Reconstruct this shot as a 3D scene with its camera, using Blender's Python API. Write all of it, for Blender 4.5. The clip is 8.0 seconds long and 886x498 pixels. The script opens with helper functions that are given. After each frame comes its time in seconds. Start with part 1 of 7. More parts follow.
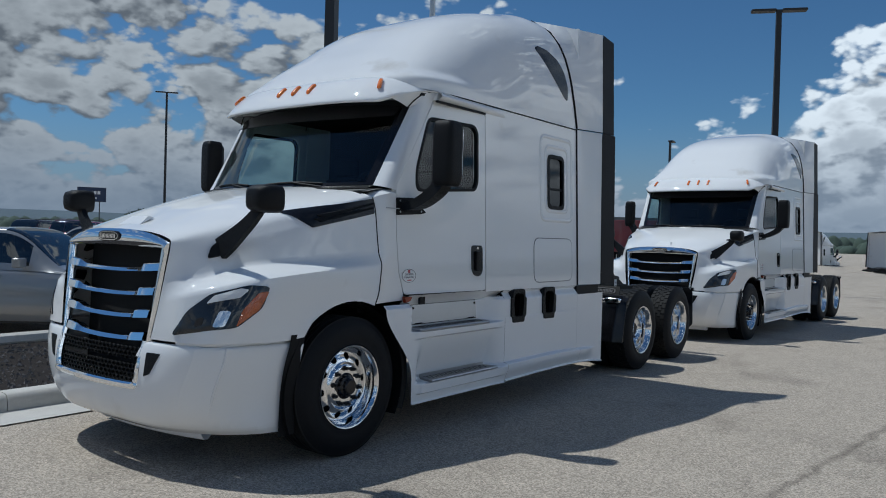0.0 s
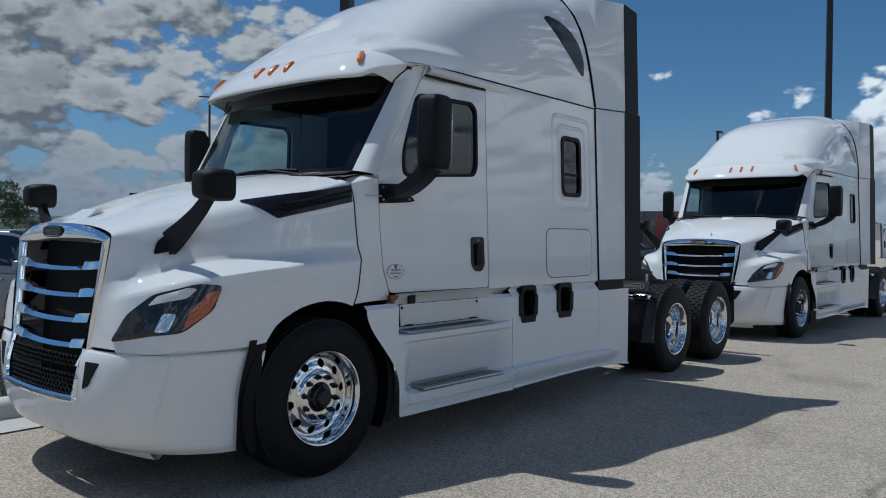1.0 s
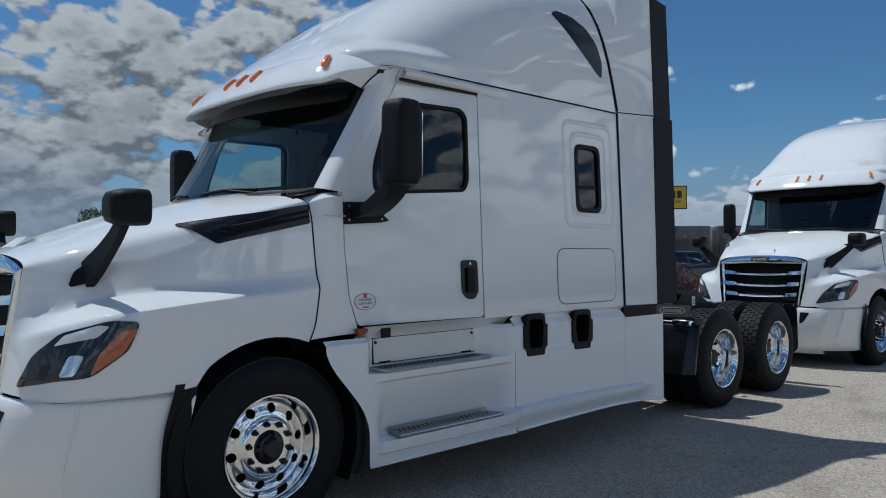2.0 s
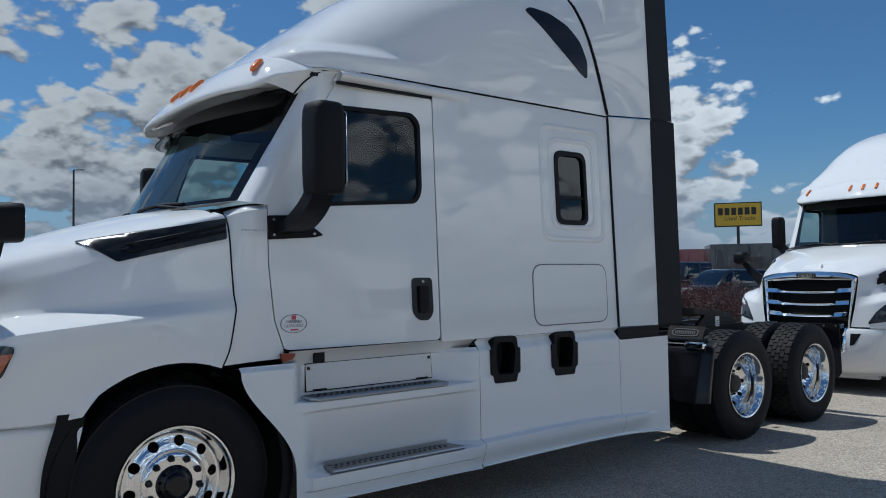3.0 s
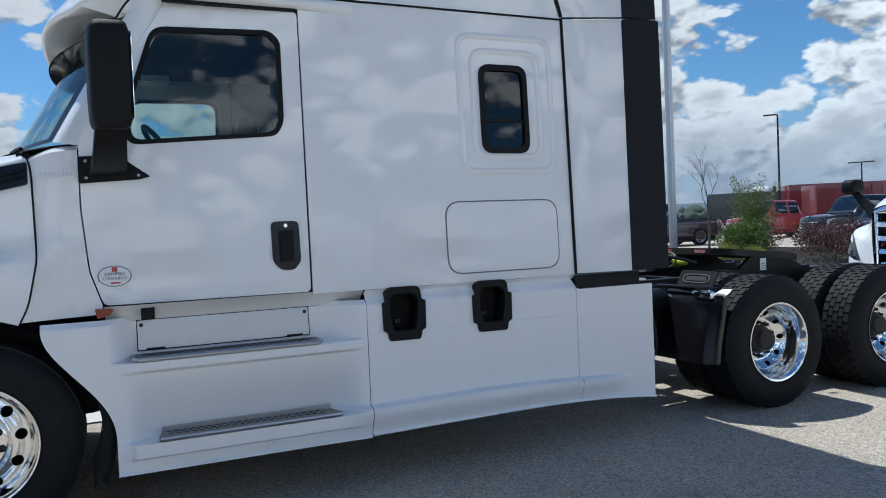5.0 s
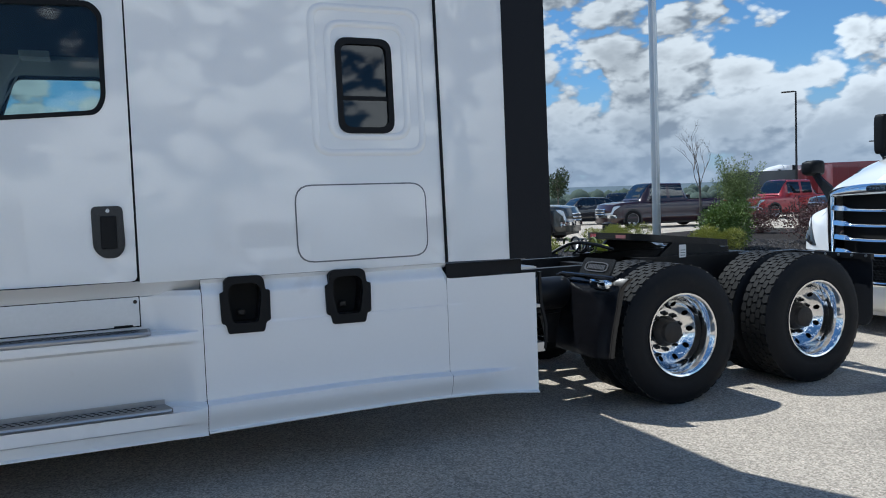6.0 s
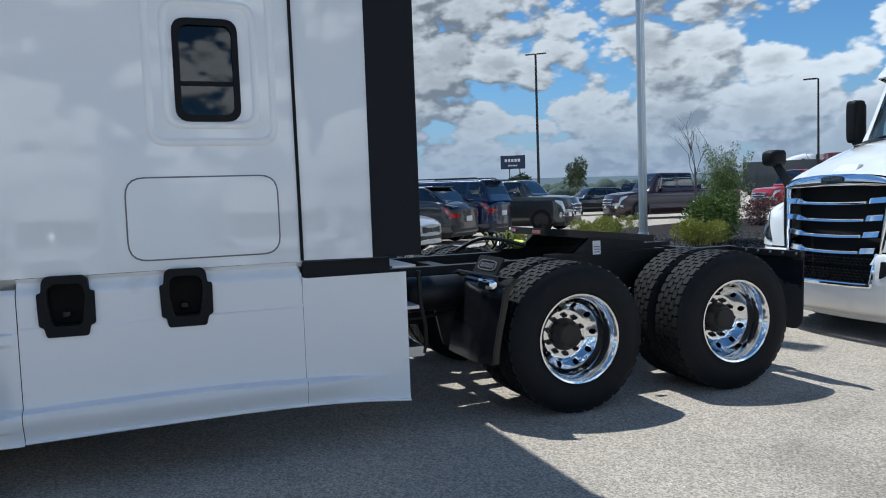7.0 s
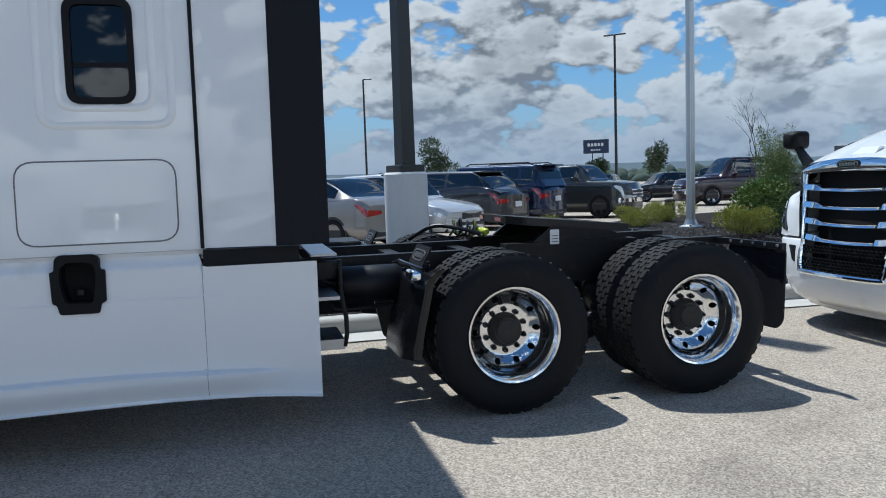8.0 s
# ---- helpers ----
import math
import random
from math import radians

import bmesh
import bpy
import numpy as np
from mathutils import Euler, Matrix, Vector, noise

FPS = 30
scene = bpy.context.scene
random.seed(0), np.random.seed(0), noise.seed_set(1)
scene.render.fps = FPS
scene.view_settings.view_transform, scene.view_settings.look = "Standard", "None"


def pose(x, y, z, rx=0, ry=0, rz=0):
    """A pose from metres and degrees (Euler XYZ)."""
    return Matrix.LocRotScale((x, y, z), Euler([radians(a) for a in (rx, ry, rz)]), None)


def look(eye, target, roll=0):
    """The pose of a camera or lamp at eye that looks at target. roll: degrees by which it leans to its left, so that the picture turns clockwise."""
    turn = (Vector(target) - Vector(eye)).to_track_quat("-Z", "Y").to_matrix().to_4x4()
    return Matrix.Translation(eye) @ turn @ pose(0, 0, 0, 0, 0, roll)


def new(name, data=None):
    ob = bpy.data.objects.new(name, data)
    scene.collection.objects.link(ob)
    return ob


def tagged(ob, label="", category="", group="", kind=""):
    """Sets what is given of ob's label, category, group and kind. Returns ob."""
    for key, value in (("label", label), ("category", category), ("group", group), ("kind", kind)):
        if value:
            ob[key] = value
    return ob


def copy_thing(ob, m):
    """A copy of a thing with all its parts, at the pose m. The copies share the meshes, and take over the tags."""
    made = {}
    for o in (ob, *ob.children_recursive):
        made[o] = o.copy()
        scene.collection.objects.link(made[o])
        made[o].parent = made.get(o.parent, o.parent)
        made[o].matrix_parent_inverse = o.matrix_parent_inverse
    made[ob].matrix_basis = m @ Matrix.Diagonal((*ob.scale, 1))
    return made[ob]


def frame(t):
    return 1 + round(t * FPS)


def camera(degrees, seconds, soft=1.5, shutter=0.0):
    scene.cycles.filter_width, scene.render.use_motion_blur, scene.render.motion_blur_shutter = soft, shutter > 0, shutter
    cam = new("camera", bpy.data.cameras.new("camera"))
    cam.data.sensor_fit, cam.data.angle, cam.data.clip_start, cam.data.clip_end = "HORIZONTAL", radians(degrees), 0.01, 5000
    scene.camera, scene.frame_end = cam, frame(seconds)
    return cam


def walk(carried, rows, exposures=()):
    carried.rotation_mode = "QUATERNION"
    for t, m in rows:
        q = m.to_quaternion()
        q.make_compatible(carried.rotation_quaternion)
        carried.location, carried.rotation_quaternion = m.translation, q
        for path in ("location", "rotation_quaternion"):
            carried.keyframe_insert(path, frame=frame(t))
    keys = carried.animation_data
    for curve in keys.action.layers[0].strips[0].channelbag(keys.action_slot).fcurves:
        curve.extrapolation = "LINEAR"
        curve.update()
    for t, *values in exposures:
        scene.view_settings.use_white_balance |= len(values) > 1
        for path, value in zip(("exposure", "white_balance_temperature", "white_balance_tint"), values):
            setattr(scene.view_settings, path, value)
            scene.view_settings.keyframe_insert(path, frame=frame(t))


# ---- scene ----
# ---------------------------------------------------------------- camera
cam = camera(60.3, 8.0, soft=1.0)
PATH = [
    (0, (4.891, -3.881, 1.571), (3.686, -2.285, 1.542), 1.6),
    (0.5, (4.87, -3.513, 1.548), (3.622, -1.95, 1.514), 1.2),
    (1, (4.79, -3.101, 1.517), (3.489, -1.583, 1.484), 0.6),
    (1.5, (4.705, -2.642, 1.526), (3.344, -1.177, 1.498), 0.0),
    (2, (4.8, -2.177, 1.547), (3.352, -0.798, 1.564), -0.3),
    (3.5, (5.025, -0.849, 1.485), (3.382, 0.289, 1.543), -1.3),
    (4, (5.059, -0.383, 1.474), (3.333, 0.627, 1.48), -1.8),
    (5.5, (5.369, 1.064, 1.434), (3.532, 1.852, 1.357), -2.3),
    (6, (5.394, 1.57, 1.451), (3.553, 2.342, 1.34), -2.1),
    (6.5, (5.362, 2.076, 1.487), (3.52, 2.841, 1.346), -1.8),
    (7, (5.428, 2.583, 1.446), (3.562, 3.29, 1.309), -2.0),
    (7.5, (5.406, 3.086, 1.438), (3.511, 3.706, 1.283), -1.7),
    (8, (5.456, 3.579, 1.417), (3.525, 4.074, 1.248), -1.9),
]
STOPS = [(0, -0.54), (1, -0.54), (2, -0.42), (3.5, -0.24), (4.2, -0.04), (5.5, 0.26), (8, 0.16)]
walk(cam, [(t, look(eye, target, roll)) for t, eye, target, roll in PATH], [(t, s, 5600, 5.5) for t, s in STOPS])

# ---------------------------------------------------------------- light
SUN_TO = Vector((-0.47, -0.19, 1.0)).normalized()
sun = new("sun", bpy.data.lights.new("sun", "SUN"))
sun.data.energy, sun.data.angle, sun.data.color = 4.2, radians(0.6), (1.0, 0.94, 0.84)
sun.matrix_world = look((0, 0, 30), Vector((0, 0, 30)) - SUN_TO)

world = bpy.data.worlds.new("daylight")
scene.world = world
world.use_nodes = True
wn, wl = world.node_tree.nodes, world.node_tree.links
wn.clear()


def wnode(kind, **sets):
    n = wn.new(kind)
    for k, v in sets.items():
        n.inputs[k].default_value = v
    return n


sky = wn.new("ShaderNodeTexSky")
sky.sky_type, sky.sun_disc = "NISHITA", False
sky.sun_elevation = math.asin(SUN_TO.z)
sky.sun_rotation = math.atan2(SUN_TO.x, SUN_TO.y)
sky.air_density, sky.dust_density, sky.ozone_density = 1.0, 0.15, 3.5
SKY_GAIN, CLOUD_WHITE, CLOUD_GREY = (0.056, 0.073, 0.082), (0.86, 0.865, 0.85, 1), (0.26, 0.28, 0.305, 1)

HAZE = (0.27, 0.325, 0.40, 1)

coord = wn.new("ShaderNodeTexCoord")
split = wn.new("ShaderNodeSeparateXYZ")
wl.new(coord.outputs["Generated"], split.inputs[0])


def wmath(op, a, b=None, clamp=False):
    n = wn.new("ShaderNodeMath")
    n.operation, n.use_clamp = op, clamp
    for i, v in enumerate((a, b)):
        if v is None:
            continue
        if isinstance(v, (int, float)):
            n.inputs[i].default_value = v
        else:
            wl.new(v, n.inputs[i])
    return n.outputs[0]


# heaped clouds: noise over the directions of the sky, squashed so that they lie flat
up = wmath("MAXIMUM", split.outputs[2], 0.0)
deck = wn.new("ShaderNodeVectorMath")
deck.operation = "MULTIPLY"
wl.new(coord.outputs["Generated"], deck.inputs[0])
deck.inputs[1].default_value = (1.0, 1.0, 1.75)


def clouds_at(offset):
    move = wn.new("ShaderNodeVectorMath")
    move.operation = "ADD"
    wl.new(deck.outputs[0], move.inputs[0])
    move.inputs[1].default_value = offset
    n = wnode("ShaderNodeTexNoise", Scale=4.2, Detail=9.0, Roughness=0.52, Lacunarity=2.15)
    puff = wn.new("ShaderNodeTexVoronoi")  # rounded heads
    puff.feature = "SMOOTH_F1"
    for k, v in (("Scale", 15.0), ("Detail", 3.0), ("Roughness", 0.5), ("Smoothness", 0.3)):
        puff.inputs[k].default_value = v
    bend = wn.new("ShaderNodeVectorMath")
    bend.operation = "MULTIPLY_ADD"
    wl.new(n.outputs[1], bend.inputs[0])
    bend.inputs[1].default_value = (0.07, 0.07, 0.07)
    wl.new(move.outputs[0], bend.inputs[2])
    wl.new(move.outputs[0], n.inputs["Vector"])
    wl.new(bend.outputs[0], puff.inputs["Vector"])
    return wmath("ADD", wmath("MULTIPLY", n.outputs[0], 0.74), wmath("MULTIPLY", wmath("SUBTRACT", 1.0, puff.outputs["Distance"]), 0.26))


CLOUD_AT = Vector((3.1, 7.7, 0.4))
body = clouds_at(CLOUD_AT)
toward = clouds_at(CLOUD_AT + Vector((-0.006, -0.002, 0.018)))
beyond = clouds_at(CLOUD_AT + Vector((-0.03, -0.01, 0.085)))
# thick towards the horizon, open overhead
low = wn.new("ShaderNodeMapRange")
wl.new(up, low.inputs[0])
low.inputs[1].default_value, low.inputs[2].default_value = 0.06, 0.55
low.inputs[3].default_value, low.inputs[4].default_value = 0.08, -0.09
cover = wmath("ADD", body, low.outputs[0])
# banks and clearings: compass angle, height, width (degrees), how much thicker
for az, el, wide, more in ((112, 17, 12, -0.13), (152, 13, 16, 0.06), (125, 10, 6, 0.10), (99, 8, 7, 0.10), (141, 20, 6, -0.10), (168, 16, 9, 0.05)):
    aim = wn.new("ShaderNodeVectorMath")
    aim.operation = "DOT_PRODUCT"
    wl.new(coord.outputs["Generated"], aim.inputs[0])
    aim.inputs[1].default_value = (math.cos(radians(az)) * math.cos(radians(el)), math.sin(radians(az)) * math.cos(radians(el)), math.sin(radians(el)))
    lobe = wn.new("ShaderNodeMapRange")
    lobe.interpolation_type = "SMOOTHSTEP"
    wl.new(aim.outputs["Value"], lobe.inputs[0])
    lobe.inputs[1].default_value, lobe.inputs[2].default_value = math.cos(radians(wide * 1.25)), math.cos(radians(wide * 0.35))
    lobe.inputs[3].default_value, lobe.inputs[4].default_value = 0.0, more
    cover = wmath("ADD", cover, lobe.outputs[0])
mask = wn.new("ShaderNodeMapRange")
mask.interpolation_type = "SMOOTHSTEP"
wl.new(cover, mask.inputs[0])
mask.inputs[1].default_value, mask.inputs[2].default_value = 0.390, 0.452
lit = wn.new("ShaderNodeMapRange")
near_lit = wmath("MULTIPLY", wmath("SUBTRACT", body, toward), 1.1)
wl.new(wmath("ADD", near_lit, wmath("MULTIPLY", wmath("SUBTRACT", body, beyond), 0.9)), lit.inputs[0])
lit.interpolation_type = "SMOOTHSTEP"
lit.inputs[1].default_value, lit.inputs[2].default_value = -0.17, 0.08
heart = wn.new("ShaderNodeMapRange")
heart.interpolation_type = "SMOOTHSTEP"
wl.new(cover, heart.inputs[0])
heart.inputs[1].default_value, heart.inputs[2].default_value = 0.46, 0.66
heart.inputs[3].default_value, heart.inputs[4].default_value = 1.0, 0.45
shade = wn.new("ShaderNodeMix")
shade.data_type = "RGBA"
wl.new(wmath("MULTIPLY", lit.outputs[0], heart.outputs[0]), shade.inputs[0])
shade.inputs[6].default_value, shade.inputs[7].default_value = CLOUD_GREY, CLOUD_WHITE
gain = wn.new("ShaderNodeVectorMath")
gain.operation = "MULTIPLY"
gain.inputs[1].default_value = SKY_GAIN
wl.new(sky.outputs[0], gain.inputs[0])
over = wn.new("ShaderNodeMix")
over.data_type = "RGBA"
wl.new(mask.outputs[0], over.inputs[0])
wl.new(gain.outputs[0], over.inputs[6])
# clouds opposite the sun are lit from the front, those under it from behind
front = wn.new("ShaderNodeVectorMath")
front.operation = "DOT_PRODUCT"
wl.new(coord.outputs["Generated"], front.inputs[0])
front.inputs[1].default_value = Vector((-SUN_TO.x, -SUN_TO.y, 0)).normalized()
level = wn.new("ShaderNodeMapRange")
level.interpolation_type = "SMOOTHSTEP"
wl.new(front.outputs["Value"], level.inputs[0])
level.inputs[1].default_value, level.inputs[2].default_value = -0.75, 0.9
level.inputs[3].default_value, level.inputs[4].default_value = 0.66, 1.8
heap = wn.new("ShaderNodeVectorMath")
heap.operation = "SCALE"
wl.new(shade.outputs[2], heap.inputs[0])
wl.new(level.outputs[0], heap.inputs[3])
wl.new(heap.outputs[0], over.inputs[7])
# far clouds fade into blue-grey haze towards the horizon
fog = wn.new("ShaderNodeMapRange")
fog.interpolation_type = "SMOOTHSTEP"
wl.new(up, fog.inputs[0])
fog.inputs[1].default_value, fog.inputs[2].default_value = 0.0, 0.17
fog.inputs[3].default_value, fog.inputs[4].default_value = 0.85, 0.0
hazy = wn.new("ShaderNodeMix")
hazy.data_type = "RGBA"
wl.new(fog.outputs[0], hazy.inputs[0])
wl.new(over.outputs[2], hazy.inputs[6])
hazy.inputs[7].default_value = HAZE
back = wnode("ShaderNodeBackground", Strength=1.0)
wl.new(hazy.outputs[2], back.inputs[0])
wout = wn.new("ShaderNodeOutputWorld")
wl.new(back.outputs[0], wout.inputs[0])
# ---------------------------------------------------------------- tools
from functools import lru_cache
from mathutils.bvhtree import BVHTree
from mathutils.geometry import delaunay_2d_cdt


def mat(name, col, rough=0.5, metal=0.0, var=0.12, scale=3.0, fine=60.0, bump=0.0, bscale=200.0, coat=0.0, each=0.0,
        rough_var=0.0, alpha=1.0, glass=0.0, spec=0.5, dirt=None, dirt_at=0.62, dirt_scale=4.0):
    """A surface with a broad and a fine variation of its colour, relief, and optional dirt patches."""
    m = bpy.data.materials.new(name)
    m.use_nodes = True
    nt = m.node_tree
    N, L = nt.nodes, nt.links
    p = N["Principled BSDF"]
    p.inputs["Roughness"].default_value, p.inputs["Metallic"].default_value = rough, metal
    p.inputs["Coat Weight"].default_value, p.inputs["Coat Roughness"].default_value = coat, 0.03
    p.inputs["Coat IOR"].default_value = 1.6
    p.inputs["Transmission Weight"].default_value = glass
    p.inputs["Specular IOR Level"].default_value = spec
    p.inputs["Alpha"].default_value = alpha
    tc = N.new("ShaderNodeTexCoord")

    def noise_tex(s, d=4.0):
        n = N.new("ShaderNodeTexNoise")
        n.inputs["Scale"].default_value, n.inputs["Detail"].default_value = s, d
        L.new(tc.outputs["Object"], n.inputs["Vector"])
        return n.outputs[0]

    def mth(op, a, b):
        n = N.new("ShaderNodeMath")
        n.operation = op
        for i, v in enumerate((a, b)):
            if isinstance(v, (int, float)):
                n.inputs[i].default_value = v
            else:
                L.new(v, n.inputs[i])
        return n.outputs[0]

    both = mth("ADD", mth("MULTIPLY", noise_tex(scale), 0.6), mth("MULTIPLY", noise_tex(fine, 2.0), 0.4))
    gain = mth("ADD", mth("MULTIPLY", both, 2.0 * var), 1.0 - var)
    if each:
        info = N.new("ShaderNodeObjectInfo")
        gain = mth("MULTIPLY", gain, mth("ADD", mth("MULTIPLY", info.outputs["Random"], 2 * each), 1 - each))
    sc = N.new("ShaderNodeVectorMath")
    sc.operation = "SCALE"
    sc.inputs[0].default_value = col[:3]
    L.new(gain, sc.inputs[3])
    out = sc.outputs[0]
    if dirt:
        mr = N.new("ShaderNodeMapRange")
        mr.inputs[1].default_value, mr.inputs[2].default_value = dirt_at, dirt_at + 0.16
        L.new(noise_tex(dirt_scale, 6.0), mr.inputs[0])
        mx = N.new("ShaderNodeMix")
        mx.data_type = "RGBA"
        L.new(mr.outputs[0], mx.inputs[0])
        L.new(out, mx.inputs[6])
        mx.inputs[7].default_value = (*dirt[:3], 1)
        out = mx.outputs[2]
    L.new(out, p.inputs["Base Color"])
    if rough_var:
        L.new(mth("ADD", mth("MULTIPLY", noise_tex(scale * 2.3), rough_var), rough - rough_var / 2), p.inputs["Roughness"])
    if bump:
        b = N.new("ShaderNodeBump")
        b.inputs["Strength"].default_value, b.inputs["Distance"].default_value = bump, 0.01
        L.new(noise_tex(bscale, 3.0), b.inputs["Height"])
        L.new(b.outputs[0], p.inputs["Normal"])
    return m


def spline(*knots):
    """A smooth curve through (t, value) pairs."""
    ts, vs = [k[0] for k in knots], [k[1] for k in knots]
    n = len(ts)
    slopes = [(vs[min(i + 1, n - 1)] - vs[max(i - 1, 0)]) / (ts[min(i + 1, n - 1)] - ts[max(i - 1, 0)]) for i in range(n)]

    def at(t):
        if t <= ts[0]:
            return vs[0]
        if t >= ts[-1]:
            return vs[-1]
        i = max(j for j in range(n - 1) if ts[j] <= t)
        h = ts[i + 1] - ts[i]
        s = (t - ts[i]) / h
        return ((2 * s**3 - 3 * s**2 + 1) * vs[i] + (s**3 - 2 * s**2 + s) * h * slopes[i]
                + (3 * s**2 - 2 * s**3) * vs[i + 1] + (s**3 - s**2) * h * slopes[i + 1])

    return at


def line(*points):
    """A smooth line in space through points, by a parameter from 0 to 1."""
    n = len(points) - 1
    axes = [spline(*[(i / n, p[k]) for i, p in enumerate(points)]) for k in range(len(points[0]))]
    return lambda t: Vector([a(t) for a in axes])


def steps(a, b, n):
    return [a + (b - a) * i / n for i in range(n + 1)]


def soft(x, a, b):
    t = min(max((x - a) / (b - a), 0.0), 1.0)
    return t * t * (3 - 2 * t)


def rounded(poly, r, n=5):
    """A flat outline with its corners rounded."""
    out = []
    m = len(poly)
    for i in range(m):
        p, a, b = Vector(poly[i]), Vector(poly[i - 1]), Vector(poly[(i + 1) % m])
        ra = min(r, (a - p).length * 0.45, (b - p).length * 0.45)
        s, e = p + (a - p).normalized() * ra, p + (b - p).normalized() * ra
        for k in range(n + 1):
            t = k / n
            out.append(s * (1 - t) ** 2 + p * 2 * t * (1 - t) + e * t * t)
    return [tuple(v) for v in out]


def rrect(x0, y0, x1, y1, r, n=5):
    return rounded([(x0, y0), (x1, y0), (x1, y1), (x0, y1)], r, n)


def inside(p, poly):
    c, j = False, len(poly) - 1
    for i in range(len(poly)):
        if (poly[i][1] > p[1]) != (poly[j][1] > p[1]):
            if p[0] < (poly[j][0] - poly[i][0]) * (p[1] - poly[i][1]) / (poly[j][1] - poly[i][1]) + poly[i][0]:
                c = not c
        j = i
    return c


def fill(outer, holes=(), step=0.0):
    """Triangles over a flat outline with holes; step: the spacing of inner points."""
    pts, loops = [], []
    for loop in (outer, *holes):
        loops.append(list(range(len(pts), len(pts) + len(loop))))
        pts += [Vector(p) for p in loop]
    if step:
        xs, ys = [p[0] for p in outer], [p[1] for p in outer]
        y = min(ys) + step / 2
        while y < max(ys):
            x = min(xs) + step / 2
            while x < max(xs):
                if inside((x, y), outer) and not any(inside((x, y), h) for h in holes):
                    pts.append(Vector((x, y)))
                x += step
            y += step
    vs, _, fs, _, _, _ = delaunay_2d_cdt(pts, [], loops, 1, 1e-6)
    keep = []
    for f in fs:
        c = sum((vs[i] for i in f), Vector((0, 0))) / len(f)
        if not any(inside(c, h) for h in holes):
            keep.append(list(f))
    return vs, keep


class Shape:
    """Points and faces of one mesh."""

    def __init__(self):
        self.v, self.f = [], []

    def add(self, vs, fs):
        n = len(self.v)
        self.v += [Vector(p) for p in vs]
        self.f += [[i + n for i in f] for f in fs]
        return self

    def surf(self, fn, us, vs, skip=None, closed=False):
        pts = [fn(u, v) for u in us for v in vs]
        m, faces = len(vs), []
        for i in range(len(us) - (0 if closed else 1)):
            for j in range(m - 1):
                if skip and skip((us[i] + us[(i + 1) % len(us)]) / 2, (vs[j] + vs[j + 1]) / 2):
                    continue
                k = (i + 1) % len(us)
                faces.append([i * m + j, i * m + j + 1, k * m + j + 1, k * m + j])
        return self.add(pts, faces)

    def box(self, x0, x1, y0, y1, z0, z1, m=None, taper=0.0):
        t = taper
        p = [(x0, y0, z0), (x1, y0, z0), (x1, y1, z0), (x0, y1, z0),
             (x0 + t, y0 + t, z1), (x1 - t, y0 + t, z1), (x1 - t, y1 - t, z1), (x0 + t, y1 - t, z1)]
        if m is not None:
            p = [m @ Vector(q) for q in p]
        return self.add(p, [[0, 3, 2, 1], [4, 5, 6, 7], [0, 1, 5, 4], [1, 2, 6, 5], [2, 3, 7, 6], [3, 0, 4, 7]])

    def soft_box(self, x0, x1, y0, y1, z0, z1, r=0.02, m=None, n=3):
        """A box with rounded upright edges and softened top and bottom."""
        c = 0.35 * r
        rings = []
        for z, d in ((z0, c), (z0 + c, 0), (z1 - c, 0), (z1, c)):
            rings.append([(x, y, z) for x, y in rrect(x0 + d, y0 + d, x1 - d, y1 - d, r, n)])
        return self.loft(rings, m=m)

    def loft(self, rings, m=None, caps=True):
        k = len(rings[0])
        p = [Vector(q) for r in rings for q in r]
        if m is not None:
            p = [m @ q for q in p]
        f = [[i * k + j, i * k + (j + 1) % k, (i + 1) * k + (j + 1) % k, (i + 1) * k + j] for i in range(len(rings) - 1) for j in range(k)]
        if caps:
            f += [list(range(k))[::-1], [(len(rings) - 1) * k + j for j in range(k)]]
        return self.add(p, f)

    def tube(self, path, r, n=10, caps=True):
        path = [Vector(p) for p in path]
        rings = []
        for i, p in enumerate(path):
            d = (path[min(i + 1, len(path) - 1)] - path[max(i - 1, 0)]).normalized()
            a = d.orthogonal().normalized() if i == 0 else (a - d * a.dot(d)).normalized()
            b = d.cross(a)
            rr = r(i / (len(path) - 1)) if callable(r) else r
            rings.append([p + (a * math.cos(t) + b * math.sin(t)) * rr for t in [2 * math.pi * k / n for k in range(n)]])
        return self.loft(rings, caps=caps)

    def lathe(self, profile, n=48, m=None, axis="x", closed=False):
        """Turns (along, radius) pairs about an axis."""
        pts = []
        for i in range(n):
            a = 2 * math.pi * i / n
            for s, r in profile:
                q = (s, r * math.cos(a), r * math.sin(a)) if axis == "x" else (r * math.cos(a), r * math.sin(a), s)
                pts.append(Vector(q))
        if m is not None:
            pts = [m @ p for p in pts]
        k = len(profile)
        f = [[i * k + j, ((i + 1) % n) * k + j, ((i + 1) % n) * k + (j + 1) % k, i * k + (j + 1) % k] for i in range(n) for j in range(k if closed else k - 1)]
        return self.add(pts, f)

    def panel(self, outer, fn, holes=(), thick=0.0, step=0.0):
        """A flat outline mapped by fn(a, b, depth) into space, with thickness."""
        vs, fs = fill(outer, holes, step)
        self.add([fn(p[0], p[1], 0.0) for p in vs], fs)
        if thick:
            self.add([fn(p[0], p[1], thick) for p in vs], [f[::-1] for f in fs])
            for loop in (outer, *holes):
                k = len(loop)
                self.add([fn(*p, 0.0) for p in loop] + [fn(*p, thick) for p in loop],
                         [[i, (i + 1) % k, k + (i + 1) % k, k + i] for i in range(k)])
        return self

    def mirror(self):
        """Adds the same again on the other side of the x = 0 plane."""
        return self.add([(-p.x, p.y, p.z) for p in self.v], [f[::-1] for f in self.f])

